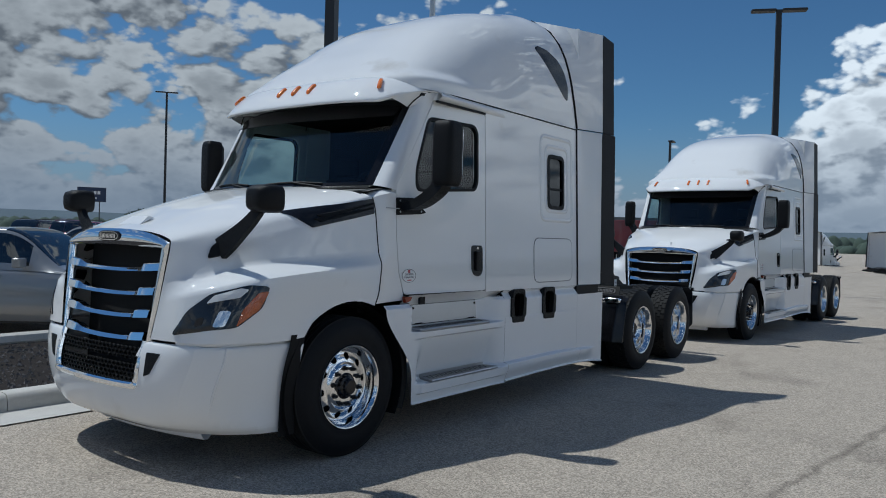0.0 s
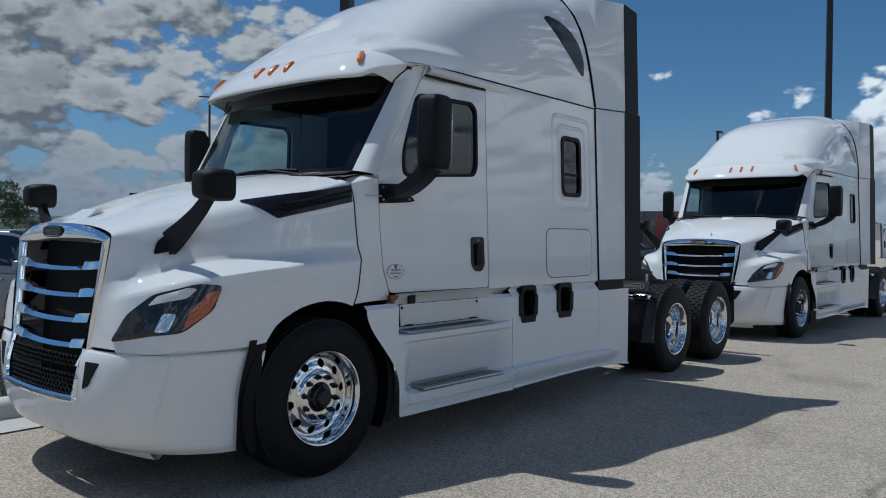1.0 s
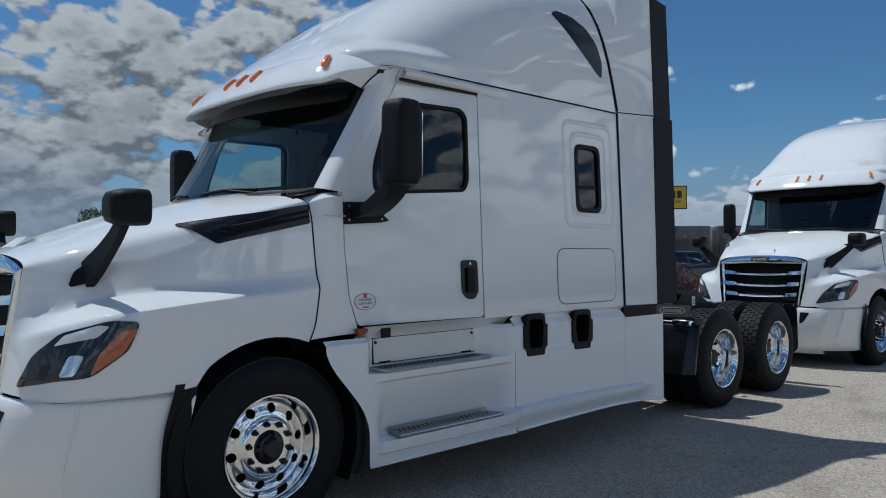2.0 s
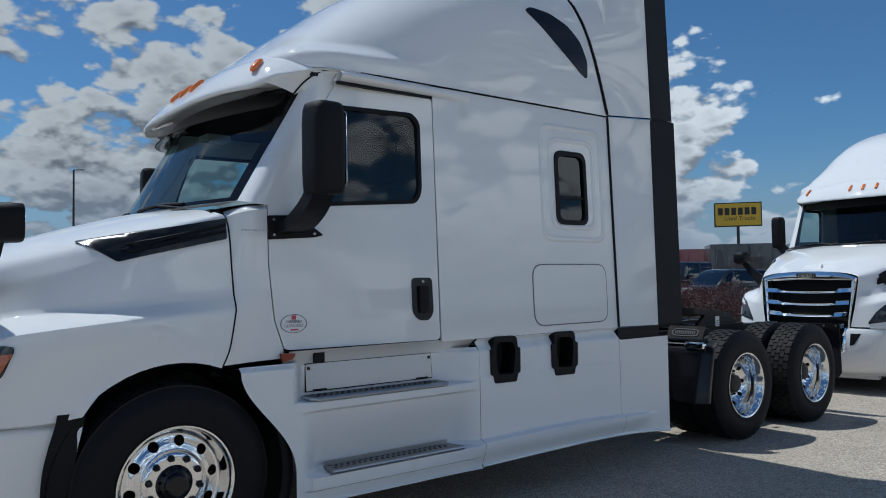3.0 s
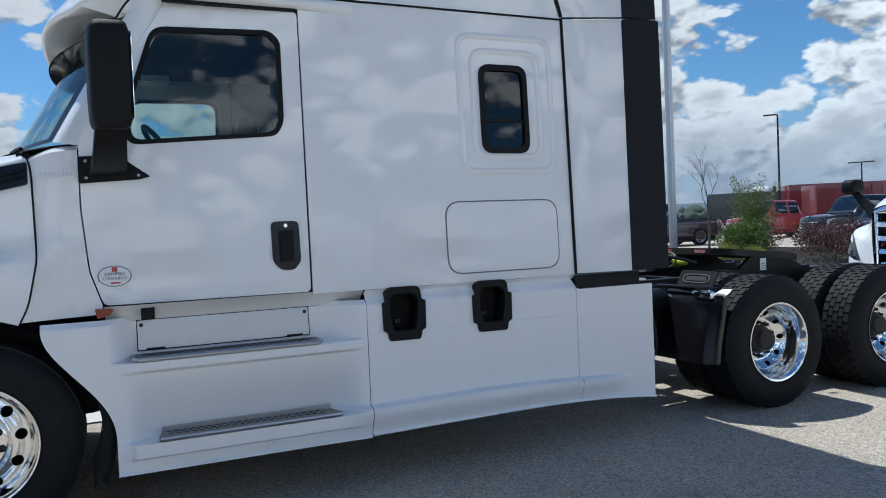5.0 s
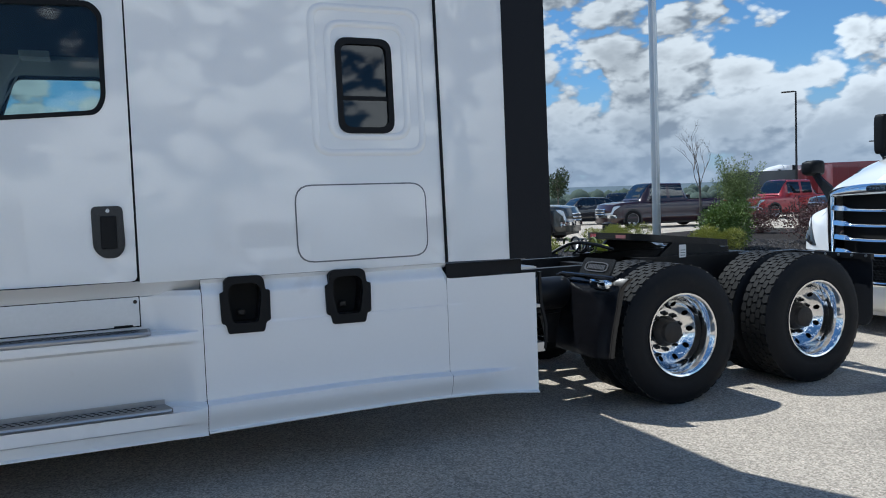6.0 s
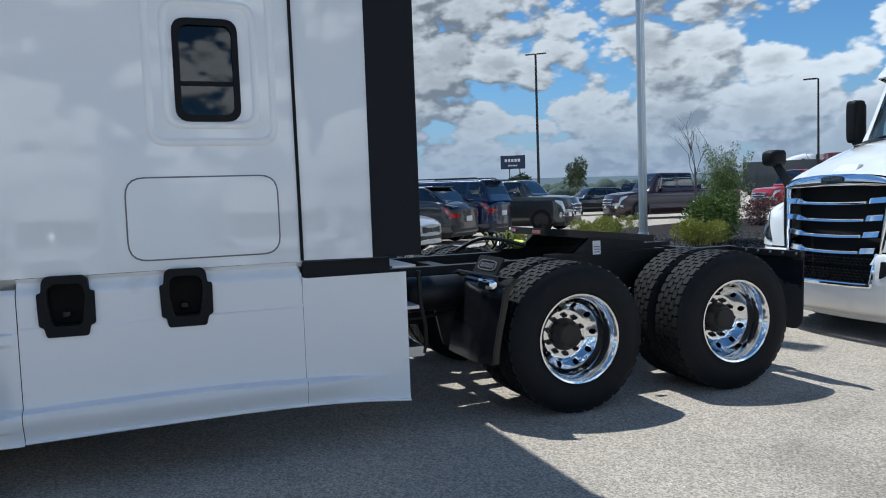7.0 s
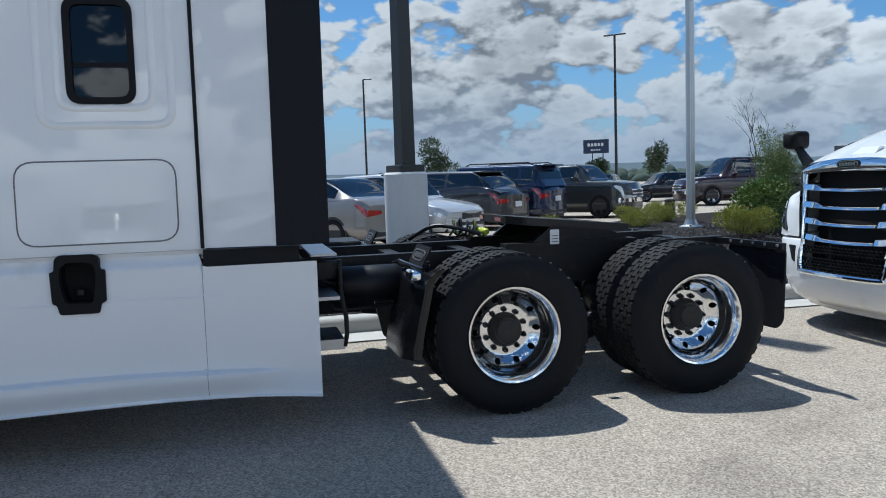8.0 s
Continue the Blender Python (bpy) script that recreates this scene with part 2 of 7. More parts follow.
    def flipped(self):
        s = Shape()
        s.add([(-p.x, p.y, p.z) for p in self.v], [f[::-1] for f in self.f])
        return s

    def moved(self, m):
        s = Shape()
        s.add([m @ p for p in self.v], self.f)
        return s

    def tree(self):
        return BVHTree.FromPolygons(self.v, self.f)

    def mesh(self, name, material, sharp=32.0, weld=True):
        me = bpy.data.meshes.new(name)
        me.from_pydata(self.v, [], self.f)
        if weld:
            bm = bmesh.new()
            bm.from_mesh(me)
            bmesh.ops.remove_doubles(bm, verts=bm.verts, dist=1e-5)
            bmesh.ops.recalc_face_normals(bm, faces=bm.faces)
            bm.to_mesh(me)
            bm.free()
        me.shade_smooth()
        me.set_sharp_from_angle(angle=radians(sharp))
        me.materials.append(material)
        return me


def part(name, shape, material, parent=None, label="", sharp=32.0, m=None, weld=True):
    me = shape if isinstance(shape, bpy.types.Mesh) else shape.mesh(name, material, sharp, weld)
    ob = new(name, me)
    if parent is not None:
        ob.parent = parent
    if m is not None:
        ob.matrix_basis = m
    if label:
        tagged(ob, label)
    return ob


def thing(name, label, category, m=None, group="", kind=""):
    ob = new(name)
    ob.empty_display_size = 0.2
    if m is not None:
        ob.matrix_basis = m
    return tagged(ob, label, category, group, kind)


def onto(tree, origin, a, b, outer, lift, holes=(), thick=0.0, step=0.04, reach=1.2):
    """An outline laid on a curved surface: cast from the plane at origin with axes a, b along the plane's back."""
    origin, a, b = Vector(origin), Vector(a).normalized(), Vector(b).normalized()
    d = b.cross(a).normalized()
    s = Shape()

    def fn(p, q, depth):
        o = origin + a * p + b * q
        hit, nor, _, dist = tree.ray_cast(o, d, reach)
        if hit is None:
            hit, nor, _, dist = tree.find_nearest(o + d * reach * 0.3)
        if nor.dot(d) > 0:
            nor = -nor
        return hit + nor * (lift - depth)

    s.panel(outer, fn, holes, thick, step)
    return s
# ---------------------------------------------------------------- materials
PAINT = mat("white truck paint", (0.80, 0.80, 0.79), 0.6, var=0.02, scale=1.2, coat=1.0, spec=0.0, dirt=(0.62, 0.60, 0.56), dirt_at=0.66, dirt_scale=2.2)
SKIRT = mat("white moulded plastic", (0.78, 0.79, 0.80), 0.5, var=0.025, scale=1.4, coat=0.9, spec=0.1, dirt=(0.60, 0.58, 0.55), dirt_at=0.64, dirt_scale=2.6)
BLACK = mat("black textured plastic", (0.007, 0.0075, 0.0085), 0.5, var=0.25, scale=9, bump=0.25, bscale=500, rough_var=0.15, spec=0.18)
GLOSS = mat("gloss black plastic", (0.008, 0.008, 0.010), 0.20, var=0.2, scale=6, spec=0.4)
RUBBER = mat("black rubber flange", (0.005, 0.006, 0.009), 0.6, var=0.2, scale=3, bump=0.15, bscale=90, spec=0.25)
TYRE = mat("tyre rubber", (0.010, 0.0105, 0.012), 0.6, var=0.3, scale=7, bump=0.12, bscale=160, spec=0.15, dirt=(0.018, 0.017, 0.016), dirt_at=0.62, dirt_scale=9)
TREAD = mat("tread rubber", (0.010, 0.010, 0.010), 0.7, var=0.35, scale=14, bump=0.2, bscale=200, spec=0.25, dirt=(0.032, 0.03, 0.028), dirt_at=0.60, dirt_scale=16)
CHROME = mat("chrome", (0.86, 0.88, 0.90), 0.06, 1.0, var=0.04, scale=4, rough_var=0.03)
ALLOY = mat("polished aluminium", (0.80, 0.80, 0.80), 0.10, 1.0, var=0.03, scale=8, rough_var=0.06)
BRUSHED = mat("brushed aluminium", (0.47, 0.48, 0.50), 0.34, 1.0, var=0.10, scale=2.2, rough_var=0.10)
TREAD_ALU = mat("worn aluminium tread", (0.24, 0.235, 0.23), 0.45, 0.8, var=0.15, scale=14, rough_var=0.2)
MARKER = mat("dark orange lens", (0.22, 0.035, 0.012), 0.3, var=0.1, scale=30)
STEEL = mat("black painted steel", (0.007, 0.007, 0.008), 0.42, var=0.4, scale=6, bump=0.1, bscale=120, spec=0.3, dirt=(0.022, 0.021, 0.019), dirt_at=0.62, dirt_scale=8)
GREASE = mat("greasy dark iron", (0.035, 0.032, 0.030), 0.5, 0.6, var=0.4, scale=12, bump=0.3, bscale=90)
TURN = mat("amber turn lens", (0.42, 0.085, 0.010), 0.12, var=0.35, scale=45, fine=120, bump=0.5, bscale=90, coat=1.0)
AMBER = mat("amber lens", (0.85, 0.20, 0.015), 0.16, var=0.1, scale=30, coat=0.8)
RED = mat("red lens", (0.36, 0.010, 0.014), 0.12, var=0.35, scale=14, fine=70, coat=1.0)
LENS = mat("headlamp reflector", (0.70, 0.73, 0.76), 0.12, 0.7, var=0.15, scale=40)
HOUSING = mat("smoked headlamp", (0.018, 0.020, 0.024), 0.10, var=0.5, scale=14, coat=0.5, spec=0.3)
CLOTH = mat("dark grey cab trim", (0.022, 0.023, 0.025), 0.85, var=0.2, scale=8, spec=0.2)
DASH = mat("grey dashboard", (0.16, 0.165, 0.17), 0.65, var=0.15, scale=6, bump=0.2, bscale=300)
DECAL = mat("white vinyl", (0.75, 0.75, 0.74), 0.4, var=0.05)
DECAL_GREY = mat("grey vinyl", (0.13, 0.13, 0.14), 0.4, var=0.05)
PINK = mat("faded red label", (0.50, 0.20, 0.20), 0.5, var=0.3, scale=60)
DECAL_RED = mat("red vinyl", (0.45, 0.05, 0.06), 0.4, var=0.05)
SMOKE = mat("smoked visor plastic", (0.003, 0.003, 0.004), 0.12, var=0.2, scale=6, spec=0.25)
GLOW_YELLOW = mat("yellow green plastic", (0.55, 0.62, 0.05), 0.4, var=0.2)


SOOT = mat("matt black grille backing", (0.004, 0.004, 0.004), 0.9, var=0.3, scale=20)


def pane(name, tint, rough=0.02, least=0.055):
    """Tinted glazing: clear glass whose body takes most of the light."""
    m = bpy.data.materials.new(name)
    m.use_nodes = True
    N, L = m.node_tree.nodes, m.node_tree.links
    N.clear()
    thin, shine, mix = N.new("ShaderNodeBsdfTransparent"), N.new("ShaderNodeBsdfGlossy"), N.new("ShaderNodeMixShader")
    face, out = N.new("ShaderNodeLayerWeight"), N.new("ShaderNodeOutputMaterial")
    face.inputs[0].default_value = 0.5
    power, gloss = N.new("ShaderNodeMath"), N.new("ShaderNodeMath")
    power.operation, gloss.operation = "POWER", "MULTIPLY_ADD"
    power.inputs[1].default_value = 4.5
    gloss.inputs[1].default_value, gloss.inputs[2].default_value = 0.75, least
    L.new(face.outputs["Facing"], power.inputs[0])
    L.new(power.outputs[0], gloss.inputs[0])
    thin.inputs[0].default_value = (*tint, 1)
    shine.inputs["Roughness"].default_value = rough
    L.new(gloss.outputs[0], mix.inputs[0])
    L.new(thin.outputs[0], mix.inputs[1])
    L.new(shine.outputs[0], mix.inputs[2])
    L.new(mix.outputs[0], out.inputs[0])
    return m


GLASS = pane("windscreen glass", (0.60, 0.74, 0.75))
DOOR_GLASS = pane("door glass", (0.60, 0.71, 0.70))
DARK_GLASS = pane("privacy glass", (0.05, 0.055, 0.06))
CAR_GLASS = pane("car glass", (0.10, 0.12, 0.13), least=0.12)
# ---------------------------------------------------------------- the tractor unit
# x: across, y: from the front axle to the rear, z: up. Left side at +x.
HUB, AXLES, R_TYRE = 0.51, (5.09, 6.345), 0.507


def wall_x(z):
    return 1.205 - 0.04 * (z - 1.15)


HOOD_LINES = [
    line((0, -1.10, 1.575), (0, -0.85, 1.655), (0, -0.5, 1.775), (0, -0.1, 1.885), (0, 0.13, 1.935)),
    line((0.38, -1.09, 1.56), (0.39, -0.85, 1.64), (0.42, -0.5, 1.765), (0.46, -0.1, 1.88), (0.5, 0.16, 1.932)),
    line((0.59, -1.075, 1.52), (0.68, -0.85, 1.595), (0.80, -0.5, 1.69), (0.93, -0.1, 1.80), (1.0, 0.26, 1.885)),
    line((0.63, -1.085, 1.46), (0.77, -0.85, 1.50), (0.91, -0.5, 1.58), (1.03, -0.1, 1.70), (1.085, 0.3, 1.80)),
    line((0.62, -1.11, 1.30), (0.775, -0.97, 1.28), (0.925, -0.68, 1.365), (1.06, -0.2, 1.392), (1.13, 0.31, 1.45)),
    line((0.60, -1.135, 1.12), (0.85, -1.05, 1.19), (1.10, -0.76, 1.272), (1.172, -0.25, 1.328), (1.165, 0.31, 1.36)),
    line((0.58, -1.15, 1.0), (0.86, -1.09, 1.0), (1.09, -0.86, 1.04), (1.175, -0.25, 1.17), (1.18, 0.27, 1.17)),
    line((0.56, -1.165, 0.885), (0.85, -1.11, 0.885), (1.06, -0.93, 0.885), (1.165, -0.43, 0.895), (1.185, 0.225, 1.06)),
]


def hood_at(u, v):
    """u from the grille to the cab, v from the ridge down to the wheel arch."""
    rows = [f(u) for f in HOOD_LINES]
    if rows[7].y > -0.43:
        rows[7].z = HUB + math.sqrt(max(0.60**2 - rows[7].y**2, 0))
    k = Vector([spline(*[(i, r[a]) for i, r in enumerate(rows)])(v) for a in range(3)])
    i = min(int(v), 6)
    hard = 0.75 * soft(v, 2.9, 3.7) * soft(v, 6.2, 5.3)  # crisp edges along the fender shelf
    return k.lerp(rows[i].lerp(rows[i + 1], v - i), hard)


def hood_shape():
    return Shape().surf(hood_at, steps(0, 1, 40), steps(0, 7, 49))


BUMPER = [  # plan lines from the middle to the wheel arch, upwards
    (0.285, line((0, -1.08), (0.5, -1.05), (0.85, -0.90), (1.03, -0.72), (1.10, -0.55))),
    (0.34, line((0, -1.17), (0.5, -1.14), (0.87, -0.98), (1.06, -0.76), (1.115, -0.54))),
    (0.45, line((0, -1.225), (0.5, -1.195), (0.87, -1.06), (1.075, -0.82), (1.13, -0.51))),
    (0.60, line((0, -1.245), (0.52, -1.215), (0.87, -1.10), (1.075, -0.87), (1.145, -0.48))),
    (0.75, line((0, -1.235), (0.54, -1.205), (0.87, -1.11), (1.065, -0.91), (1.155, -0.45))),
    (0.845, line((0, -1.205), (0.56, -1.18), (0.86, -1.105), (1.055, -0.935), (1.16, -0.43))),
    (0.868, line((0, -1.18), (0.56, -1.155), (0.84, -1.09), (1.03, -0.925), (1.13, -0.43))),
]


def bumper_at(u, v):
    z = spline(*[(i, b[0]) for i, b in enumerate(BUMPER)])(v)
    c = spline((0, 0.50), (1, 0.53), (2, 0.575), (3, 0.63), (4, 0.70), (5, 0.735), (6, 0.74))(v)  # the crease at the corner
    f = (u - 0.75) * 4
    w = c + (1 - c) * f
    bow = 0.75 * soft(v, 0.6, 2.4)
    g, k = u * c / 0.75, min(max((u - 0.54) / 0.21, 0.0), 1.0)
    p = [b[1](g).lerp(b[1](0.72 * c).lerp(b[1](c), k), bow * soft(k, 0, 0.3)) if u < 0.75 else b[1](w).lerp(b[1](c).lerp(b[1](1.0), f), bow) for b in BUMPER]
    x, y = (spline(*[(i, q[a]) for i, q in enumerate(p)])(v) for a in range(2))
    return Vector((x, y, z))


def grille_y(x, z):
    return -1.10 - 0.085 * (1.55 - z) / 0.9 + 0.10 * x * x


def roof_at(u, v):
    """u along the roof, v from the side seam to the ridge."""
    y = 0.55 + 2.78 * u**1.3
    h = ROOF_H(y)
    nose = min(max((1.20 - y) / 0.65, 0.0), 1.0)
    w = 1.147 * max(1 - nose**3.2, 0.0) ** (1 / 3.2)
    z0 = 2.745
    n = 3.2 + 0.4 * soft(y, 0.6, 2.6)
    a = v * math.pi / 2
    x = w * max(math.cos(a), 0) ** (2 / n)
    z = z0 + (h - z0) * max(math.sin(a), 0) ** (2 / n)
    x -= (0.08 * soft(y, 1.65, 0.9) * soft(z, 2.83, 2.94) + 0.20 * soft(y, 2.4, 0.9) * min(max(z - 2.85, 0.0) / 0.6, 1.0)) * x / 1.147  # the dome steps in above a shelf that fades out along the side
    lean = 0.33 * (z - z0) / 1.1 * soft(y, 2.4, 3.33)
    return Vector((x, y - lean, z))


ROOF_H = spline((0.55, 2.735), (0.65, 2.88), (0.80, 3.02), (1.0, 3.18), (1.5, 3.53), (2.0, 3.735), (2.5, 3.85), (3.0, 3.92), (3.35, 3.94))
LIP_Y = spline((0.0, 0.345), (0.5, 0.365), (0.83, 0.44), (1.0, 0.57), (1.10, 0.80), (1.15, 1.12))


def wheel_shapes():
    """Front and rear wheel pieces about their hub, the outer side towards +x."""
    w = 0.135  # half width
    tyre = Shape().lathe([(-w + 0.02, 0.288), (-w - 0.005, 0.31), (-w - 0.022, 0.375), (-w - 0.018, 0.43), (-w + 0.002, 0.478), (-w + 0.018, 0.496), (-w + 0.026, 0.497),
                          (w - 0.026, 0.497), (w - 0.018, 0.496), (w - 0.002, 0.478), (w + 0.010, 0.452), (w + 0.013, 0.446), (w + 0.018, 0.43), (w + 0.023, 0.39), (w + 0.022, 0.36),
                          (w + 0.014, 0.33), (w + 0.016, 0.325), (w + 0.005, 0.308), (w - 0.02, 0.288)], 72)

    def ribs():
        s = Shape()
        for a, b in ((-0.118, -0.078), (-0.066, -0.028), (-0.016, 0.016), (0.028, 0.066), (0.078, 0.118)):
            s.lathe([(a, 0.494), (a + 0.003, R_TYRE - 0.002), (b - 0.003, R_TYRE - 0.002), (b, 0.494)], 72)
        return s

    def blocks():
        s, n = Shape(), 40
        for row, (a, b) in enumerate(((-0.116, -0.070), (-0.066, -0.026), (-0.022, 0.022), (0.026, 0.066), (0.070, 0.116))):
            for i in range(n):
                t0 = 2 * math.pi * (i + 0.5 * (row % 2)) / n
                da = math.pi / n * 0.90
                top, low = R_TYRE - 0.002, 0.493
                ring = lambda r, k: [(x, r * math.cos(t0 + d * k), r * math.sin(t0 + d * k)) for x, d in
                                     ((a, -da * 0.80), (a + 0.5 * (b - a), -da * 1.0), (b, -da * 0.80), (b, da * 0.80), (a + 0.5 * (b - a), da * 1.0), (a, da * 0.80))]
                lo, hi = ring(low, 1.0), ring(top, 0.93)
                s.add(lo + hi, [[6, 7, 8, 9, 10, 11]] + [[j, (j + 1) % 6, 6 + (j + 1) % 6, 6 + j] for j in range(6)])
        return s

    def disc(profile, r0, r1, n_hole, r_hole, size):
        """A dished wheel disc with a ring of real hand holes."""
        s, na = Shape(), 200
        rs = steps(r0, r1, 32)
        keep, pts = [], []
        for i in range(na):
            for r in rs:
                pts.append([r, 2 * math.pi * i / na])
        m = len(rs)

        def off(r, a):
            k = 2 * math.pi / n_hole
            d = (a / k - round(a / k)) * k
            return r - r_hole, d * r_hole

        for i in range(na):
            for j in range(m - 1):
                q = [i * m + j, ((i + 1) % na) * m + j, ((i + 1) % na) * m + j + 1, i * m + j + 1]
                rc, ac = (rs[j] + rs[j + 1]) / 2, 2 * math.pi * (i + 0.5) / na
                e, d = off(rc, ac)
                if e * e + d * d > size * size:
                    keep.append(q)
        used = {}
        for q in keep:
            for a, b in zip(q, q[1:] + q[:1]):
                used[frozenset((a, b))] = used.get(frozenset((a, b)), 0) + 1
        rim = {k for e, c in used.items() if c == 1 for k in e}
        for k in rim:
            r, a = pts[k]
            if r0 + 0.002 < r < r1 - 0.002:
                e, d = off(r, a)
                l = math.hypot(e, d)
                g = size / l
                pts[k] = [r_hole + e * g, a + (d * g - d) / r_hole]
        out = [(profile(r), r * math.cos(a), r * math.sin(a)) for r, a in pts]
        s.add(out, keep)
        for k in range(n_hole):  # hole edges with depth
            c = 2 * math.pi * k / n_hole
            ring = []
            for t in steps(0, 2 * math.pi, 20)[:-1]:
                r, a = r_hole + size * math.cos(t), c + size * math.sin(t) / r_hole
                ring.append((profile(r), r * math.cos(a), r * math.sin(a)))
            s.loft([ring, [(x - 0.018, y, z) for x, y, z in ring]], caps=False)
        return s

    front_face = spline((0.10, 0.098), (0.145, 0.098), (0.165, 0.090), (0.178, 0.078), (0.21, 0.070), (0.245, 0.056), (0.27, 0.062), (0.286, 0.112))
    rear_face = spline((0.10, -0.050), (0.15, -0.050), (0.170, -0.050), (0.182, -0.045), (0.200, -0.034), (0.225, -0.016), (0.248, 0.008), (0.262, 0.045))
    rim_f = Shape().lathe([(0.112, 0.286), (0.136, 0.293), (0.150, 0.304), (0.152, 0.312), (0.140, 0.314), (0.10, 0.290), (-0.13, 0.285), (-0.14, 0.31)], 96)
    rim_r = Shape().lathe([(0.045, 0.262), (0.09, 0.266), (0.105, 0.274), (0.130, 0.282), (0.150, 0.298), (0.153, 0.310), (0.142, 0.313), (0.10, 0.292), (-0.13, 0.285), (-0.14, 0.31)], 96)
    back = Shape().lathe([(-0.10, 0.0), (-0.10, 0.286)], 40)
    hub_f = Shape().lathe([(0.09, 0.0), (0.155, 0.0), (0.155, 0.050), (0.148, 0.060), (0.128, 0.064), (0.122, 0.078), (0.100, 0.088), (0.092, 0.105)], 40)
    hub_r = Shape().lathe([(0.055, 0.0), (0.055, 0.030), (0.050, 0.066), (0.044, 0.082), (0.030, 0.086), (0.012, 0.088), (-0.01, 0.108), (-0.045, 0.118)], 40)
    nut = Shape().lathe([(0.0, 0.018), (0.010, 0.019), (0.013, 0.0125), (0.034, 0.0125), (0.040, 0.008), (0.040, 0.0)], 6)
    def fitted(shape):
        """Draws a wheel piece in to the true radius: rim 0.925 of its drawn size, tyre 17 mm less."""
        out = Shape()
        for p in shape.v:
            r = math.hypot(p.y, p.z)
            k = 0.925 if r < 0.2885 else (0.2665 + (r - 0.288) * 1.024) / r
            out.v.append(Vector((p.x, p.y * k, p.z * k)))
        out.f = shape.f
        return out

    tyre, rim_f, rim_r, back, hub_f, hub_r = (fitted(q) for q in (tyre, rim_f, rim_r, back, hub_f, hub_r))
    return dict(tyre=tyre.mesh("tyre", TYRE, 40), ribs=fitted(ribs()).mesh("tread", TREAD, 30), blocks=fitted(blocks()).mesh("tread", TREAD, 30, weld=False),
                disc_f=fitted(disc(front_face, 0.10, 0.286, 10, 0.224, 0.0285)).mesh("wheel_disc", ALLOY, 35),
                disc_r=fitted(disc(rear_face, 0.10, 0.262, 10, 0.214, 0.0205)).mesh("wheel_disc", ALLOY, 35),
                rim_f=rim_f.mesh("rim", ALLOY, 35), rim_r=rim_r.mesh("rim", ALLOY, 35), back=back.mesh("brake_drum", STEEL),
                hub_f=hub_f.mesh("hub_cap", GLOSS), hub_r=hub_r.mesh("hub_cap", GREASE), nut=nut.mesh("wheel_nut", CHROME, 20), nut_d=nut.mesh("wheel_nut", STEEL, 20))


WHEEL = None


def add_wheel(truck, x, y, steer, turn=0.0, side=1, inner=False):
    w = part("wheel", WHEEL["tyre"], TYRE, truck, m=pose(x, y, HUB, 0, 0, 0 if side > 0 else 180) @ pose(0, 0, 0, turn))
    part("tread", WHEEL["ribs" if steer else "blocks"], TREAD, w)
    if inner:
        part("rim", WHEEL["rim_r"], ALLOY, w)
        return w
    part("rim", WHEEL["rim_f" if steer else "rim_r"], ALLOY, w)
    part("wheel_disc", WHEEL["disc_f" if steer else "disc_r"], ALLOY, w, "polished disc with ten round hand holes")
    part("brake_drum", WHEEL["back"], STEEL, w)
    part("hub_cap", WHEEL["hub_f" if steer else "hub_r"], BLACK, w)
    for i in range(10):
        a = 2 * math.pi * (i + 0.5) / 10
        part("wheel_nut", WHEEL["nut_d"], CHROME, w, m=pose(0.096 if steer else -0.052, 0.1285 * math.cos(a), 0.1285 * math.sin(a)))
    return w


def side_map(lift=0.0, sx=1):
    return lambda y, z, d: Vector((sx * (wall_x(z) + lift - d), y, z))


def flat_map(x, sx=1):
    return lambda y, z, d: Vector((sx * (x - d), y, z))


SKIRT_LOW = spline((1.92, 0.302), (2.7, 0.315), (3.2, 0.316), (3.6, 0.298), (3.95, 0.262))
DOOR = rounded([(0.60, 1.128), (1.628, 1.128), (1.632, 2.655), (0.95, 2.655), (0.92, 2.60), (0.52, 1.95), (0.52, 1.60), (0.545, 1.30)], 0.03)
def door_front(z):
    """Where the leading edge of the door lies at a height."""
    return 0.60 - 0.055 * min(max((z - 1.128) / 0.172, 0), 1) - 0.025 * min(max((z - 1.30) / 0.30, 0), 1)


def door_x(y, z):
    """The outer face of the door, which toes in towards the front."""
    return wall_x(z) - 0.052 * min(max((1.63 - y) / 0.9, 0.0), 1.25)


def door_map(lift=0.0, sx=1):
    return lambda y, z, d: Vector((sx * (door_x(y, z) + lift - d), y, z))


DOOR_WIN = rounded([(0.735, 1.925), (1.49, 1.975), (1.532, 2.05), (1.535, 2.49), (1.48, 2.545), (0.885, 2.535), (0.735, 2.10)], 0.07)
SLEEP_WIN = rrect(2.728, 1.885, 3.062, 2.428, 0.075)


